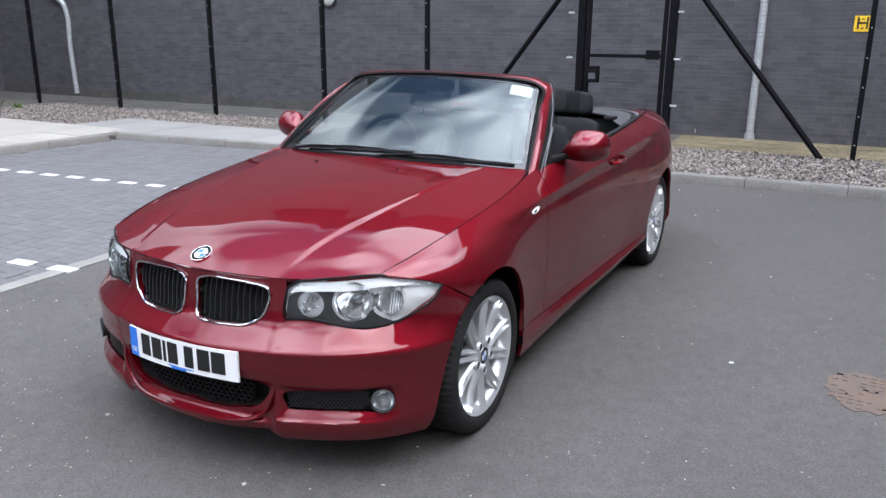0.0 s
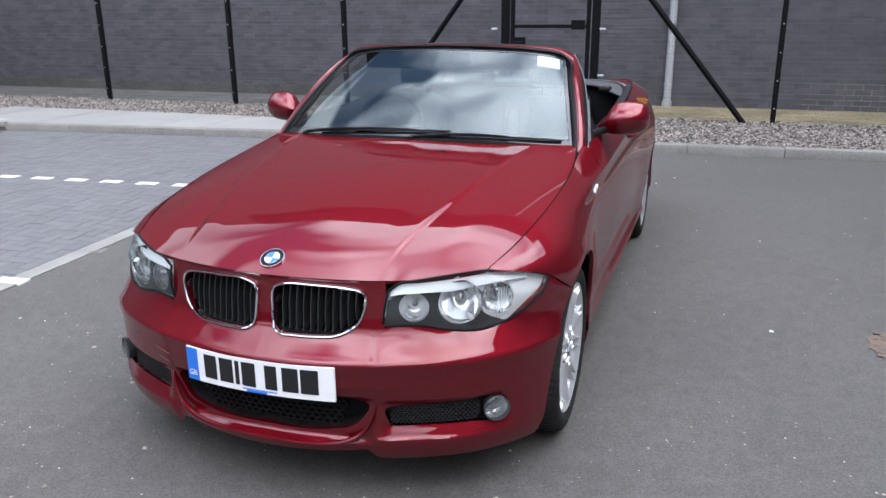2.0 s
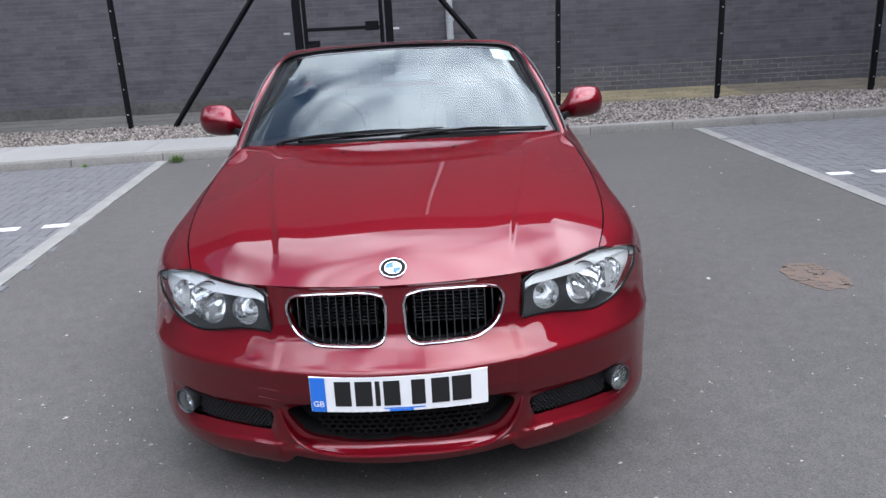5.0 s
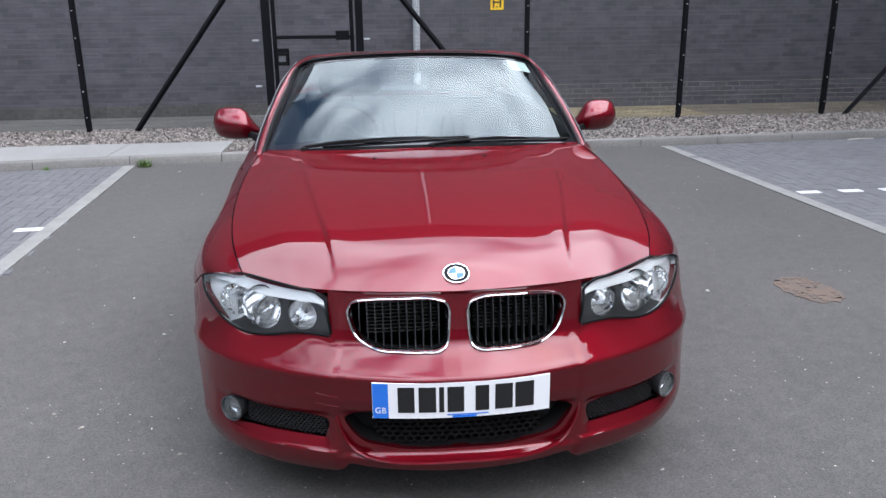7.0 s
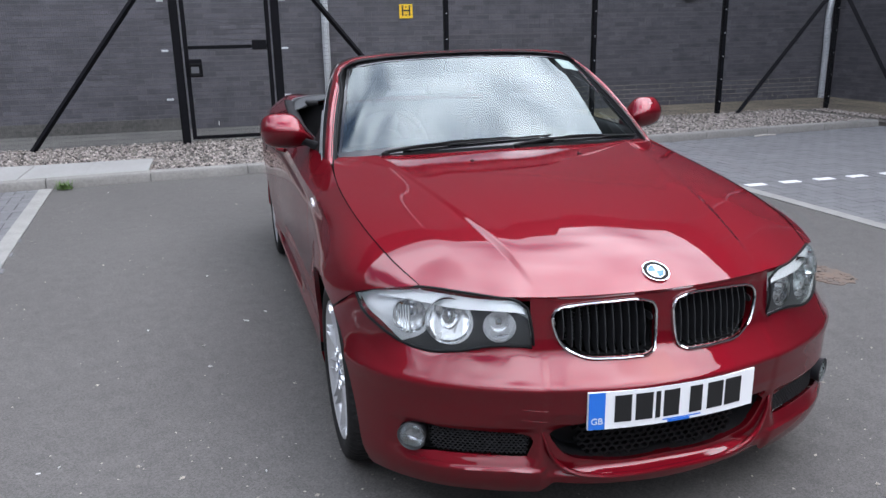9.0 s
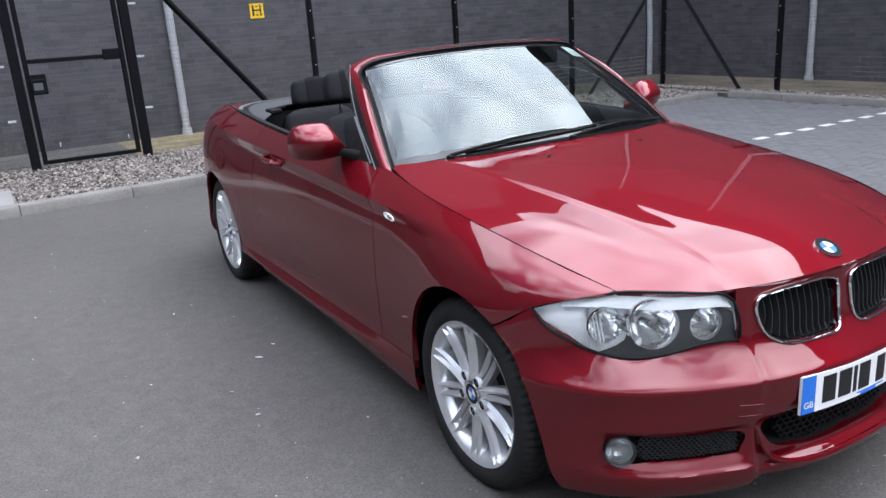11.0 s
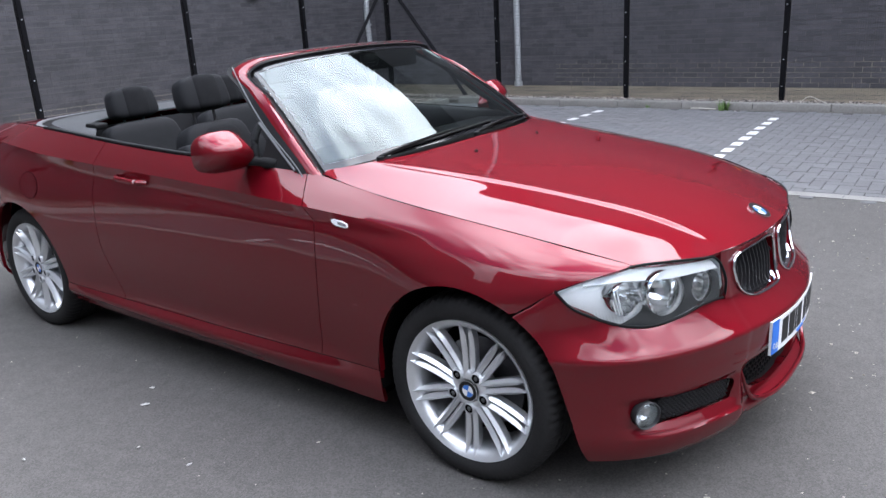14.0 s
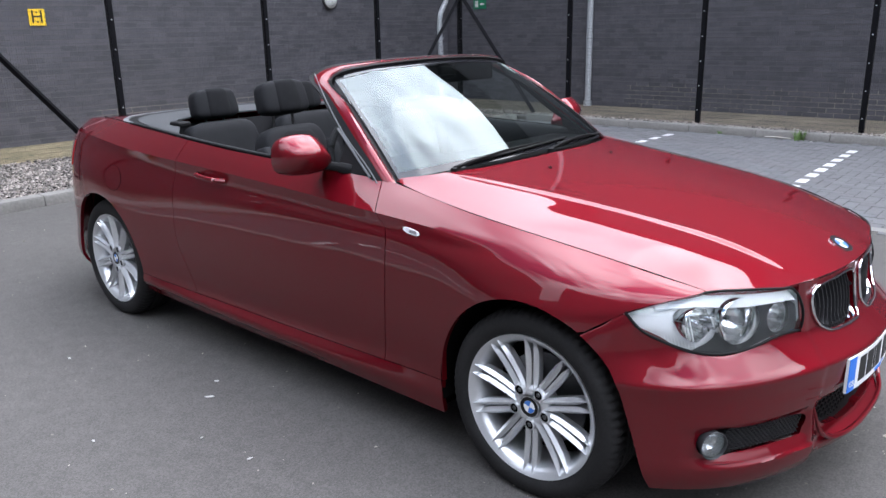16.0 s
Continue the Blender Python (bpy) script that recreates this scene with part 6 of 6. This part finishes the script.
panel("scuttle", np.array(v), grid_faces(41, 3), M_BLACK, .006, (0, 0, 1), label="black plastic scuttle panel")


def wiper(pivot, points, name="wiper"):
    g = new(name)
    g.parent = car
    tagged(g, "black windscreen wiper lying at rest")
    arm = spline(points, np.linspace(0, 1, 16))
    v, f = tube(arm, [.0075] * 6 + [.0055] * 6 + [.004] * 4, 6, squash=.7)
    mesh_ob("arm", v, f, M_BLACK, g)
    v, f = lathe([(-.012, .0), (-.012, .016), (.010, .014), (.014, .0)], 16, "z", pivot)
    mesh_ob("pivot", v, f, M_BLACK, g)
    return g


def blade(g, u0, u1, w0, w1):
    p = [ws_point(u, w0 + (w1 - w0) * i / 19, .010) for i, u in enumerate(np.linspace(u0, u1, 20))]
    v, f = tube(p, 0.0042, 6, squash=1.6)
    mesh_ob("blade", v, f, M_BLACK, g, "rubber wiper blade")


w1 = wiper((-.52, 1.30, .935), [(-.52, 1.30, .945), (-.40, 1.285, .962), (-.20, 1.285, .975), (.02, 1.29, .978)])
blade(w1, -.62, .26, .015, .055)
w2 = wiper((.02, 1.245, .945), [(.02, 1.245, .952), (.18, 1.265, .965), (.36, 1.29, .968), (.44, 1.305, .962)])
blade(w2, .12, .93, .02, .035)
for s in (1, -1):
    part("washer_jet", box_bm(s * .224 - .008, s * .224 + .008, 1.08, 1.094, .918, .9315, .004, 2), M_BLACK, car)

# ---- doors: handle, indicator, mirror ----
for dr, s in zip(doors, (1, -1)):
    p = side_column(2.40, [v_at_z(2.40, .838)])[0]
    v, f = [], []
    hx = p[0] + .004
    # recess bowl and grab bar
    bm = bmesh.new()
    bmesh.ops.create_uvsphere(bm, u_segments=20, v_segments=10, radius=1)
    for q in bm.verts:
        q.co = (s * (hx - .006 + q.co.x * .008), 2.40 + q.co.y * .062, .842 + q.co.z * .026)
    part("handle_bowl", bm, M_PAINT, dr)
    bar = spline([(hx - .006, 2.30, .832), (hx + .020, 2.325, .836), (hx + .030, 2.40, .840), (hx + .022, 2.475, .843), (hx - .006, 2.505, .843)], np.linspace(0, 1, 18))
    v, f = tube([(s * q[0], q[1], q[2]) for q in bar], .0115, 8, squash=1.0)
    mesh_ob("door_handle", v, f, M_PAINT, dr, "body-coloured grab handle")
    # door mirror
    mr = new("door_mirror")
    mr.parent = car
    tagged(mr, "glossy red door mirror on a black stalk")
    ST = np.array([(-1.0, .968, .962, .948, .20), (-.8, .990, .975, .938, .55), (-.6, 1.022, .992, .930, .78), (-.42, 1.056, .999, .926, .90), (-.2, 1.071, 1.003, .924, .97), (.1, 1.075, 1.006, .923, 1.0), (.45, 1.074, 1.008, .926, .97), (.72, 1.068, 1.008, .934, .86), (.88, 1.055, 1.005, .945, .70), (.97, 1.034, 1.002, .962, .48), (1.0, 1.005, .998, .985, .20)])
    vs, ring = [], 0
    for e in np.concatenate([np.linspace(-1, .7, 18), [.78, .85, .90, .94, .97, .99, 1.0]]):
        tz, cz, bz, dp = (np.interp(e, ST[:, 0], ST[:, k]) for k in (1, 2, 3, 4))
        yb, dep, px = 1.752 + .020 * e, .108 * dp, .862 + .112 * e
        sec = [(yb - dep * math.sin(a)**.8, bz + (cz - bz) * (1 - math.cos(a))) for a in np.linspace(0, math.pi / 2, 9)]
        sec += [(yb - dep * (1 - .62 * w**1.3) - .006 * math.sin(w * math.pi) * dp, cz + (tz - cz) * w) for w in np.linspace(0, 1, 8)[1:]]
        sec += [(yb - dep * .12, tz - .001 * 1), (yb, tz - (tz - bz) * .05)]
        ring = len(sec)
        vs += [(s * px, p[0], p[1]) for p in sec]
    nst = len(vs) // ring
    fs = [(i * ring + j, (i + 1) * ring + j, (i + 1) * ring + (j + 1) % ring, i * ring + (j + 1) % ring) for i in range(nst - 1) for j in range(ring)]
    fs += [tuple(range(ring)), tuple(range((nst - 1) * ring, nst * ring))]
    bm = bmesh.new()
    bv = [bm.verts.new(p) for p in vs]
    for q in fs:
        bm.faces.new([bv[i] for i in q])
    part("housing", bm, M_PAINT, mr, "glossy red mirror shell", smooth=38)
    bm = bmesh.new()
    bmesh.ops.create_uvsphere(bm, u_segments=24, v_segments=12, radius=1)
    for q in bm.verts:
        x, y, z = q.co
        q.co = (s * (.882 + .070 * math.copysign(abs(x)**.6, x)), 1.757 + .004 * y + .020 * x * .6, .998 + .048 * math.copysign(abs(z)**.6, z))
    part("mirror_glass", bm, M_MIRROR, mr, "silvered mirror glass")
    st = spline([(.745, 1.60, .940), (.775, 1.645, .950), (.815, 1.69, .958), (.85, 1.71, .962)], np.linspace(0, 1, 12))
    v, f = tube([(s * q[0], q[1], q[2]) for q in st], [.020] * 4 + [.016] * 4 + [.022] * 4, 10, squash=.7)
    mesh_ob("stalk", v, f, M_BLACK, mr, "black mirror stalk")
    # side repeater
    g = new("side_indicator")
    g.parent = car
    tagged(g, "clear side indicator in the front wing")
    o = []
    for a in np.linspace(0, 2 * math.pi, 24, endpoint=False):
        o.append((1.230 + .036 * math.copysign(abs(math.cos(a))**.7, math.cos(a)), .782 + .0095 * math.copysign(abs(math.sin(a))**.7, math.sin(a)) + .006 * math.cos(a)))
    fr = [(s * (side_column(y, [v_at_z(y, z)])[0][0] + .004), y, z) for y, z in o]
    bk = [(s * (side_column(y, [v_at_z(y, z)])[0][0] - .006), y, z) for y, z in o]
    mesh_ob("lens", fr + bk, [tuple(range(24))] + [(i, (i + 1) % 24, (i + 1) % 24 + 24, i + 24) for i in range(24)], M_SILVERPL, g, smooth=40)
    mid = [(s * (abs(p[0]) + .0015), 1.218 + (p[1] - 1.23) * .55, .782 + (p[2] - .782) * .55) for p in fr]
    mesh_ob("insert", mid + [(p[0] - s * .002, p[1], p[2]) for p in mid], [tuple(range(24))] + [(i, (i + 1) % 24, (i + 1) % 24 + 24, i + 24) for i in range(24)], M_REFL, g, smooth=40)

# ---- cabin ----
BELT = [(y, side_column(y, [0])[0]) for y in (1.50, 1.7, 1.9, 2.2, 2.5, 2.8, 3.05, 3.25)]
for s in (1, -1):
    # door top rail and inner card
    prof = []
    for y, p in BELT:
        prof.append([(p[0] - .002, y, p[2] + .001), (p[0] - .015, y, p[2] + .008), (p[0] - .035, y, p[2] + .007), (p[0] - .055, y, p[2] - .004), (p[0] - .085, y, p[2] - .06), (p[0] - .10, y, p[2] - .25), (p[0] - .10, y, .26)])
    v = np.array(prof).reshape(-1, 3) * (s, 1, 1)
    f = grid_faces(len(prof), 7)
    mesh_ob("door_card", v, f, M_DASH, car, "black padded inner door panel", 50)
    v, f = tube([(s * (p[0] - .006), y, p[2] + .006) for y, p in BELT], .006, 6)
    mesh_ob("belt_seal", v, f, M_BLACK, car, "black window seal strip")

# dashboard with a hood over the dials
v = []
for x in np.linspace(-.68, .68, 41):
    hump = .035 * math.exp(-((x + .37) / .17)**2)
    for y, z in ((1.33, .905), (1.42, .915), (1.55, .918 + hump * .4), (1.68, .912 + hump), (1.76, .885 + hump), (1.79, .82), (1.77, .60), (1.70, .45)):
        v.append((x, y, z))
panel("dashboard", np.array(v), grid_faces(41, 8), M_DASH, .02, (0, 0, 1), label="black dashboard below the windscreen")
part("centre_console", box_bm(-.13, .13, 1.70, 2.75, .24, .55, .03, 3), M_DASH, car)
part("carpet", box_bm(-.70, .70, 1.45, 3.2, .242, .262), M_FABRIC, car)

sw = new("steering_wheel")
sw.parent = car
sw.matrix_basis = Matrix.Translation((-.37, 1.93, .885)) @ Euler((radians(66), 0, 0)).to_matrix().to_4x4()
tagged(sw, "black three-spoke steering wheel")
v, f = tube([(.182 * math.cos(a), .182 * math.sin(a), 0) for a in np.linspace(0, 2 * math.pi, 48, endpoint=False)], .016, 10, True)
mesh_ob("rim", v, f, M_LEATHER, sw)
v, f = lathe([(-.03, .0), (-.03, .07), (.02, .072), (.035, .055), (.04, .0)], 28, "z")
mesh_ob("hub_pad", v, f, M_DASH, sw)
for a in (0, math.pi, -math.pi / 2):
    v, f = tube([(.05 * math.cos(a), .05 * math.sin(a), .0), (.11 * math.cos(a), .11 * math.sin(a), -.004), (.178 * math.cos(a), .178 * math.sin(a), 0)], [.026, .02, .018], 8, squash=.5)
    mesh_ob("spoke", v, f, M_TRIM, sw)
v, f = tube([(0, 0, -.03), (0, 0, -.2)], .035, 12)
mesh_ob("column", v, f, M_DASH, sw)


def pad(sx, sy, sz, crown=0.0, taper=0.0, e=0.32, seg=28):
    """A soft cushion: a rounded block with domed faces; half sizes."""
    bm = bmesh.new()
    bmesh.ops.create_uvsphere(bm, u_segments=seg, v_segments=seg // 2, radius=1)
    for q in bm.verts:
        x, y, z = (math.copysign(abs(c)**e, c) for c in q.co)
        k = max(abs(x), abs(y), abs(z))
        x, y, z = (c * .94 + c * .06 * (1 - k) for c in (x, y, z))
        w = 1 - taper * (z + 1) / 2
        q.co = (x * sx * w, y * sy + crown * (1 - x * x), z * sz)
    return bm


def headrest(parent, loc, tilt, w=.135):
    h = part("headrest", pad(w, .055, .082, -.012, .12, .45), M_LEATHER, parent, "padded black headrest", 60)
    h.matrix_basis = Matrix.Translation(loc) @ Euler((tilt, 0, 0)).to_matrix().to_4x4()
    c = part("centre_panel", pad(w * .62, .05, .0825, -.018, .1, .45), M_FABRIC, h, "cloth centre panel", 60)
    c.location = (0, -.009, .0008)
    for dx in (-.055, .055):
        v, f = tube([(loc[0] + dx, loc[1], loc[2] - .05), (loc[0] + dx, loc[1] - .012, loc[2] - .15)], .007, 8)
        mesh_ob("headrest_post", v, f, M_STEEL, parent, "steel headrest post")


def front_seat(x):
    g = new("front_seat")
    g.parent = car
    tagged(g, "black cloth and leatherette sports seat")
    o = part("cushion", pad(.245, .27, .085, 0, 0, .35), M_FABRIC, g)
    o.matrix_basis = Matrix.Translation((x, 2.10, .50)) @ Euler((radians(6), 0, 0)).to_matrix().to_4x4()
    tilt = radians(-16)
    m = Matrix.Translation((x, 2.37, .725)) @ Euler((tilt, 0, 0)).to_matrix().to_4x4()
    o = part("backrest", pad(.235, .075, .31, -.02, .22, .36), M_LEATHER, g, "leatherette backrest with side bolsters", 60)
    o.matrix_basis = m
    c = part("back_panel", pad(.145, .075, .285, -.02, .12, .36), M_FABRIC, g, "cloth backrest centre", 60)
    c.matrix_basis = m @ Matrix.Translation((0, -.012, 0))
    for sg in (-1, 1):
        b = part("bolster", pad(.05, .07, .25, -.01, .2, .5), M_LEATHER, g, "", 60)
        b.matrix_basis = m @ Matrix.Translation((sg * .185, -.035, -.03))
    headrest(g, (x, 2.475, 1.135), tilt, .145)
    return g


front_seat(-.385)
front_seat(.385)
rear = new("rear_seat")
rear.parent = car
tagged(rear, "black rear bench with two separate backrests")
for x in (-.29, .29):
    o = part("cushion", pad(.26, .24, .09, 0, 0, .35), M_FABRIC, rear)
    o.location = (x, 2.86, .52)
    o = part("backrest", pad(.25, .08, .27, -.02, .1, .36), M_LEATHER, rear, "", 60)
    o.matrix_basis = Matrix.Translation((x, 3.12, .725)) @ Euler((radians(-14), 0, 0)).to_matrix().to_4x4()
    headrest(rear, (x, 3.20, 1.065), radians(-14), .148)
part("rear_bulkhead", box_bm(-.66, .66, 3.24, 3.28, .3, .97, .01, 2), M_DASH, car)
for s in (1, -1):
    part("belt_guide", box_bm(s * .60 - .035, s * .60 + .035, 2.97, 3.06, .985, 1.015, .010, 3), M_BLACK, car, "black seat belt guide")

# interior mirror
rv = new("interior_mirror")
rv.parent = car
tagged(rv, "dark interior mirror behind the windscreen")
o = part("housing", pad(.115, .022, .034, 0, 0, .4), M_BLACK, rv, "", 60)
o.location = (0, 1.835, 1.245)
part("stem", box_bm(-.012, .012, 1.80, 1.83, 1.255, 1.295, .004, 2), M_BLACK, rv)
part("sensor_pod", box_bm(-.045, .045, 1.770, 1.800, 1.235, 1.275, .01, 2), M_BLACK, rv)
for s in (1, -1):
    part("sun_visor", box_bm(min(s * .10, s * .48), max(s * .10, s * .48), 1.90, 1.918, 1.19, 1.285, .008, 2), M_DASH, car)

# tonneau cover and rear deck
DECK = [(.738, 2.80, .962), (.728, 3.05, .974), (.70, 3.28, .985), (.64, 3.52, .988), (.50, 3.70, .988), (.28, 3.785, .988), (0, 3.81, .988)]
outer = spline(DECK, np.linspace(0, 1, 40))
inner = spline([(.70, 2.86, .962), (.655, 2.93, .972), (.60, 3.03, .980), (.555, 3.13, .986), (.42, 3.215, .990), (.20, 3.235, .990), (0, 3.235, .990)], np.linspace(0, 1, 40))


def deck_band(w0, w1, n, lift, name, mat, label):
    """A strip of the roof cover between two fractions from its outer edge to its front edge."""
    pts = []
    for i in range(40):
        for w in np.linspace(w0, w1, n):
            p = outer[i] * (1 - w) + inner[i] * w
            p[2] += lift + .016 * math.sin(min(1.0, w * 1.2) * math.pi / 2)
            pts.append(p)
    whole_ = np.array(pts).reshape(40, n, 3)
    whole_ = np.concatenate([whole_, (whole_ * (-1, 1, 1))[-2::-1]])
    return panel(name, whole_.reshape(-1, 3), grid_faces(79, n), mat, .008, (0, 0, 1), label=label, smooth=50)


deck_band(0.0, .085, 4, .008, "deck_trim", M_DECKTRIM, "light grey trim rail round the roof cover")
deck_band(.088, .23, 4, .002, "deck_seal", M_BLACK, "dark band inside the trim rail")
deck_band(.233, 1.0, 10, .004, "tonneau_cover", M_TONNEAU, "dark grey cover over the folded roof")
# boot deck between the trim and the tail
v = []
n = 40
side = spline([tuple(side_column(y, [0])[0]) for y in (2.80, 3.05, 3.3, 3.55, 3.8, 4.0, 4.2)] + [(.40, 4.24, .935), (.22, 4.268, .935), (0, 4.275, .935)], np.linspace(0, 1, n))
for a, b in zip(outer, side):
    for w in np.linspace(0, 1, 8):
        p = (a + (.004, .004, -.004)) * (1 - w) + b * w
        p[2] += .012 * math.sin(w * math.pi)
        v.append(p)
seam = np.array(v).reshape(n, 8, 3)[6:30, 4] + (0, 0, .0012)
for s in (1, -1):
    sv, sf = tube(seam * (s, 1, 1), .0014, 5)
    mesh_ob("boot_seam", sv, sf, M_DARK, car, "thin dark panel gap beside the boot lid")
both("boot_lid", np.array(v), grid_faces(n, 8), M_PAINT, .012, (0, 0, 1), label="red boot lid and rear deck", smooth=50)
# tail
TAIL = [(.50, 4.2, .935), (.36, 4.25, .935), (.2, 4.27, .935), (0, 4.275, .935)]
LOW = [(.55, 4.2, .21), (.42, 4.28, .22), (.25, 4.33, .23), (0, 4.335, .23)]
MID = [(.61, 4.2, .55), (.46, 4.30, .56), (.28, 4.345, .57), (0, 4.35, .57)]
t = np.linspace(0, 1, 20)
a, m_, b = spline(TAIL, t), spline(MID, t), spline(LOW, t)
v = []
for i in range(20):
    for w in np.linspace(0, 1, 16):
        v.append(a[i] * (1 - w) * (1 - 2 * w) + m_[i] * 4 * w * (1 - w) + b[i] * w * (2 * w - 1))
both("rear_bumper", np.array(v), grid_faces(20, 16), M_PAINT, .015, (0, 1, 0), label="red tail panel and rear bumper", smooth=50)
for s in (1, -1):
    v = []
    for y in np.linspace(3.80, 4.19, 12):
        for z in np.linspace(.755, .885, 6):
            p = side_column(y, [v_at_z(y, z)])[0]
            v.append((s * (p[0] + .004), y, p[2]))
    v2, f2 = shell(np.array(v), grid_faces(12, 6), .01, (s, 0.2, 0))
    mesh_ob("tail_lamp", v2, f2, M_RED, car, "red tail lamp")

# round fuel flap in the rear wing on the car's right
ring = []
for k in range(28):
    an = 2 * math.pi * k / 28
    y, z = 3.225 + .075 * math.cos(an), .752 + .062 * math.sin(an)
    ring.append((-side_column(y, [v_at_z(y, z)])[0][0], y, z))
v, f = tube([(p[0] - .0006, p[1], p[2]) for p in ring], .0009, 5, True)
mesh_ob("fuel_flap_gap", v, f, M_DARK, car, "thin gap round the fuel flap")
cen = np.mean(ring, axis=0)
v = [tuple(cen + (-.0035, 0, 0))] + [tuple(cen + (np.array(p) - cen) * k_ + (-.0022, 0, 0)) for k_ in (.5, .97) for p in ring]
f = [(0, 1 + i, 1 + (i + 1) % 28) for i in range(28)] + [(1 + i, 29 + i, 29 + (i + 1) % 28, 1 + (i + 1) % 28) for i in range(28)]
mesh_ob("fuel_flap", v, f, M_PAINT, car, "round red fuel flap", smooth=50)

# ---- block paving: the 300 nearest blocks of each bay as pieces, the rest joined ----
def herringbone(side, angle, outline_ok, near_y, name, label):
    root = tagged(new(name), label, "block paving", kind="structure")
    ca, sa = math.cos(angle), math.sin(angle)
    L, Wd, gap, z0, z1 = .200, .100, .0042, -0.05, -0.003
    ox, oy = (-5.0, 3.0) if side < 0 else (5.5, 3.0)
    data = {}
    for horizontal in (True, False):
        lx, ly = (L, Wd) if horizontal else (Wd, L)
        hx, hy, b = lx / 2 - gap / 2, ly / 2 - gap / 2, .0045
        v = [(-hx, -hy, z0), (hx, -hy, z0), (hx, hy, z0), (-hx, hy, z0), (-hx, -hy, z1 - b), (hx, -hy, z1 - b), (hx, hy, z1 - b), (-hx, hy, z1 - b),
             (-hx + b, -hy + b, z1), (hx - b, -hy + b, z1), (hx - b, hy - b, z1), (-hx + b, hy - b, z1)]
        f = [(0, 1, 5, 4), (1, 2, 6, 5), (2, 3, 7, 6), (3, 0, 4, 7), (4, 5, 9, 8), (5, 6, 10, 9), (6, 7, 11, 10), (7, 4, 8, 11), (8, 9, 10, 11)]
        data[horizontal] = (v, f)
    spots = []
    for i in range(-60, 61):
        for j in range(-60, 61):
            # 90-degree herringbone on a 100 mm lattice
            k = (i - j) % 4
            if k == 0:
                c = (i * Wd + Wd, j * Wd + Wd / 2, True)
            elif k == 2:
                c = (i * Wd + Wd / 2, j * Wd, False)
            else:
                continue
            x, y = ox + c[0] * ca - c[1] * sa, oy + c[0] * sa + c[1] * ca
            if outline_ok(x, y):
                spots.append((abs(y - near_y[1]) + abs(x - near_y[0]), x, y, c[2]))
    spots.sort()
    meshes = {}
    for horizontal, (v, f) in data.items():
        me = bpy.data.meshes.new("paving_block")
        me.from_pydata(v, [], f)
        me.materials.append(M_PAVER)
        meshes[horizontal] = me
    av, af = [], []
    for n, (_, x, y, horizontal) in enumerate(spots):
        dz = random.uniform(-.0022, .0022)
        if n < 300:
            o = new("paving_block", meshes[horizontal])
            o.parent = root
            o.matrix_basis = pose(x, y, dz, 0, 0, math.degrees(angle))
        else:
            v, f = data[horizontal]
            k = len(av)
            av += [(x + p[0] * ca - p[1] * sa, y + p[0] * sa + p[1] * ca, p[2] + dz) for p in v]
            af += [tuple(q + k for q in t) for t in f]
    tagged(mesh_ob("paving_blocks", av, af, M_PAVER, root, smooth=0), kind="stuff")
    return root


herringbone(-1, radians(4.5), lambda x, y: edge_x(-1, y) + .02 > x > -7.5 and -1.0 < y < kerb_y(x) + .05, (-3.0, 2.5), "block_paving", "grey herringbone block paving of the bays beyond the edging")
herringbone(1, radians(2.5), lambda x, y: edge_x(1, y) - .02 < x < 7.68 and -1.0 < y < kerb_y(x) + .05, (4.4, 2.2), "block_paving", "grey herringbone block paving of the bays beside the wall")


def marker_row(x0, y0, x1, y1, n):
    for i in range(n):
        q = i / (n - 1)
        x, y = x0 + (x1 - x0) * q, y0 + (y1 - y0) * q
        a = math.atan2(y1 - y0, x1 - x0)
        o = part("marker_block", box_bm(-.098, .098, -.048, .048, -.03, -.0005, .003, 1), M_WHITEBLOCK, None)
        o.matrix_basis = pose(x, y, 0, 0, 0, math.degrees(a))
        tagged(o, "white marker block set in the paving between bays", "marker block", "white bay marker blocks")


# dark jointing sand between the blocks
M_SAND = material("jointing_sand", (0.030, 0.029, 0.028), 0.95, var=0.3, scale=6, bump=0.4, bump_scale=200)
for side in (-1, 1):
    xa, xb = (-7.5, edge_x(-1, -0.9) - .07) if side < 0 else (edge_x(1, -0.9) + .07, 7.7)
    xc = edge_x(side, 6.3) + .07 * side
    o = [(xa, -0.9), (xb, -0.9), (xc, kerb_y(xc) - .02), (xa, kerb_y(xa) - .02)] if side < 0 else [(xa, -0.9), (xb, -0.9), (xb, kerb_y(xb) - .02), (xc, kerb_y(xc) - .02)]
    tagged(flat_ob("jointing_sand", o, -0.0075, M_SAND, 0.002), "dark sand in the joints of the block paving", "jointing sand", kind="structure")


marker_row(-6.85, 3.40, -2.79, 3.78, 12)
marker_row(-6.9, 0.86, -2.51, 1.30, 13)
marker_row(3.49, 4.15, 7.25, 4.17, 11)
marker_row(3.58, 1.64, 7.05, 1.83, 11)
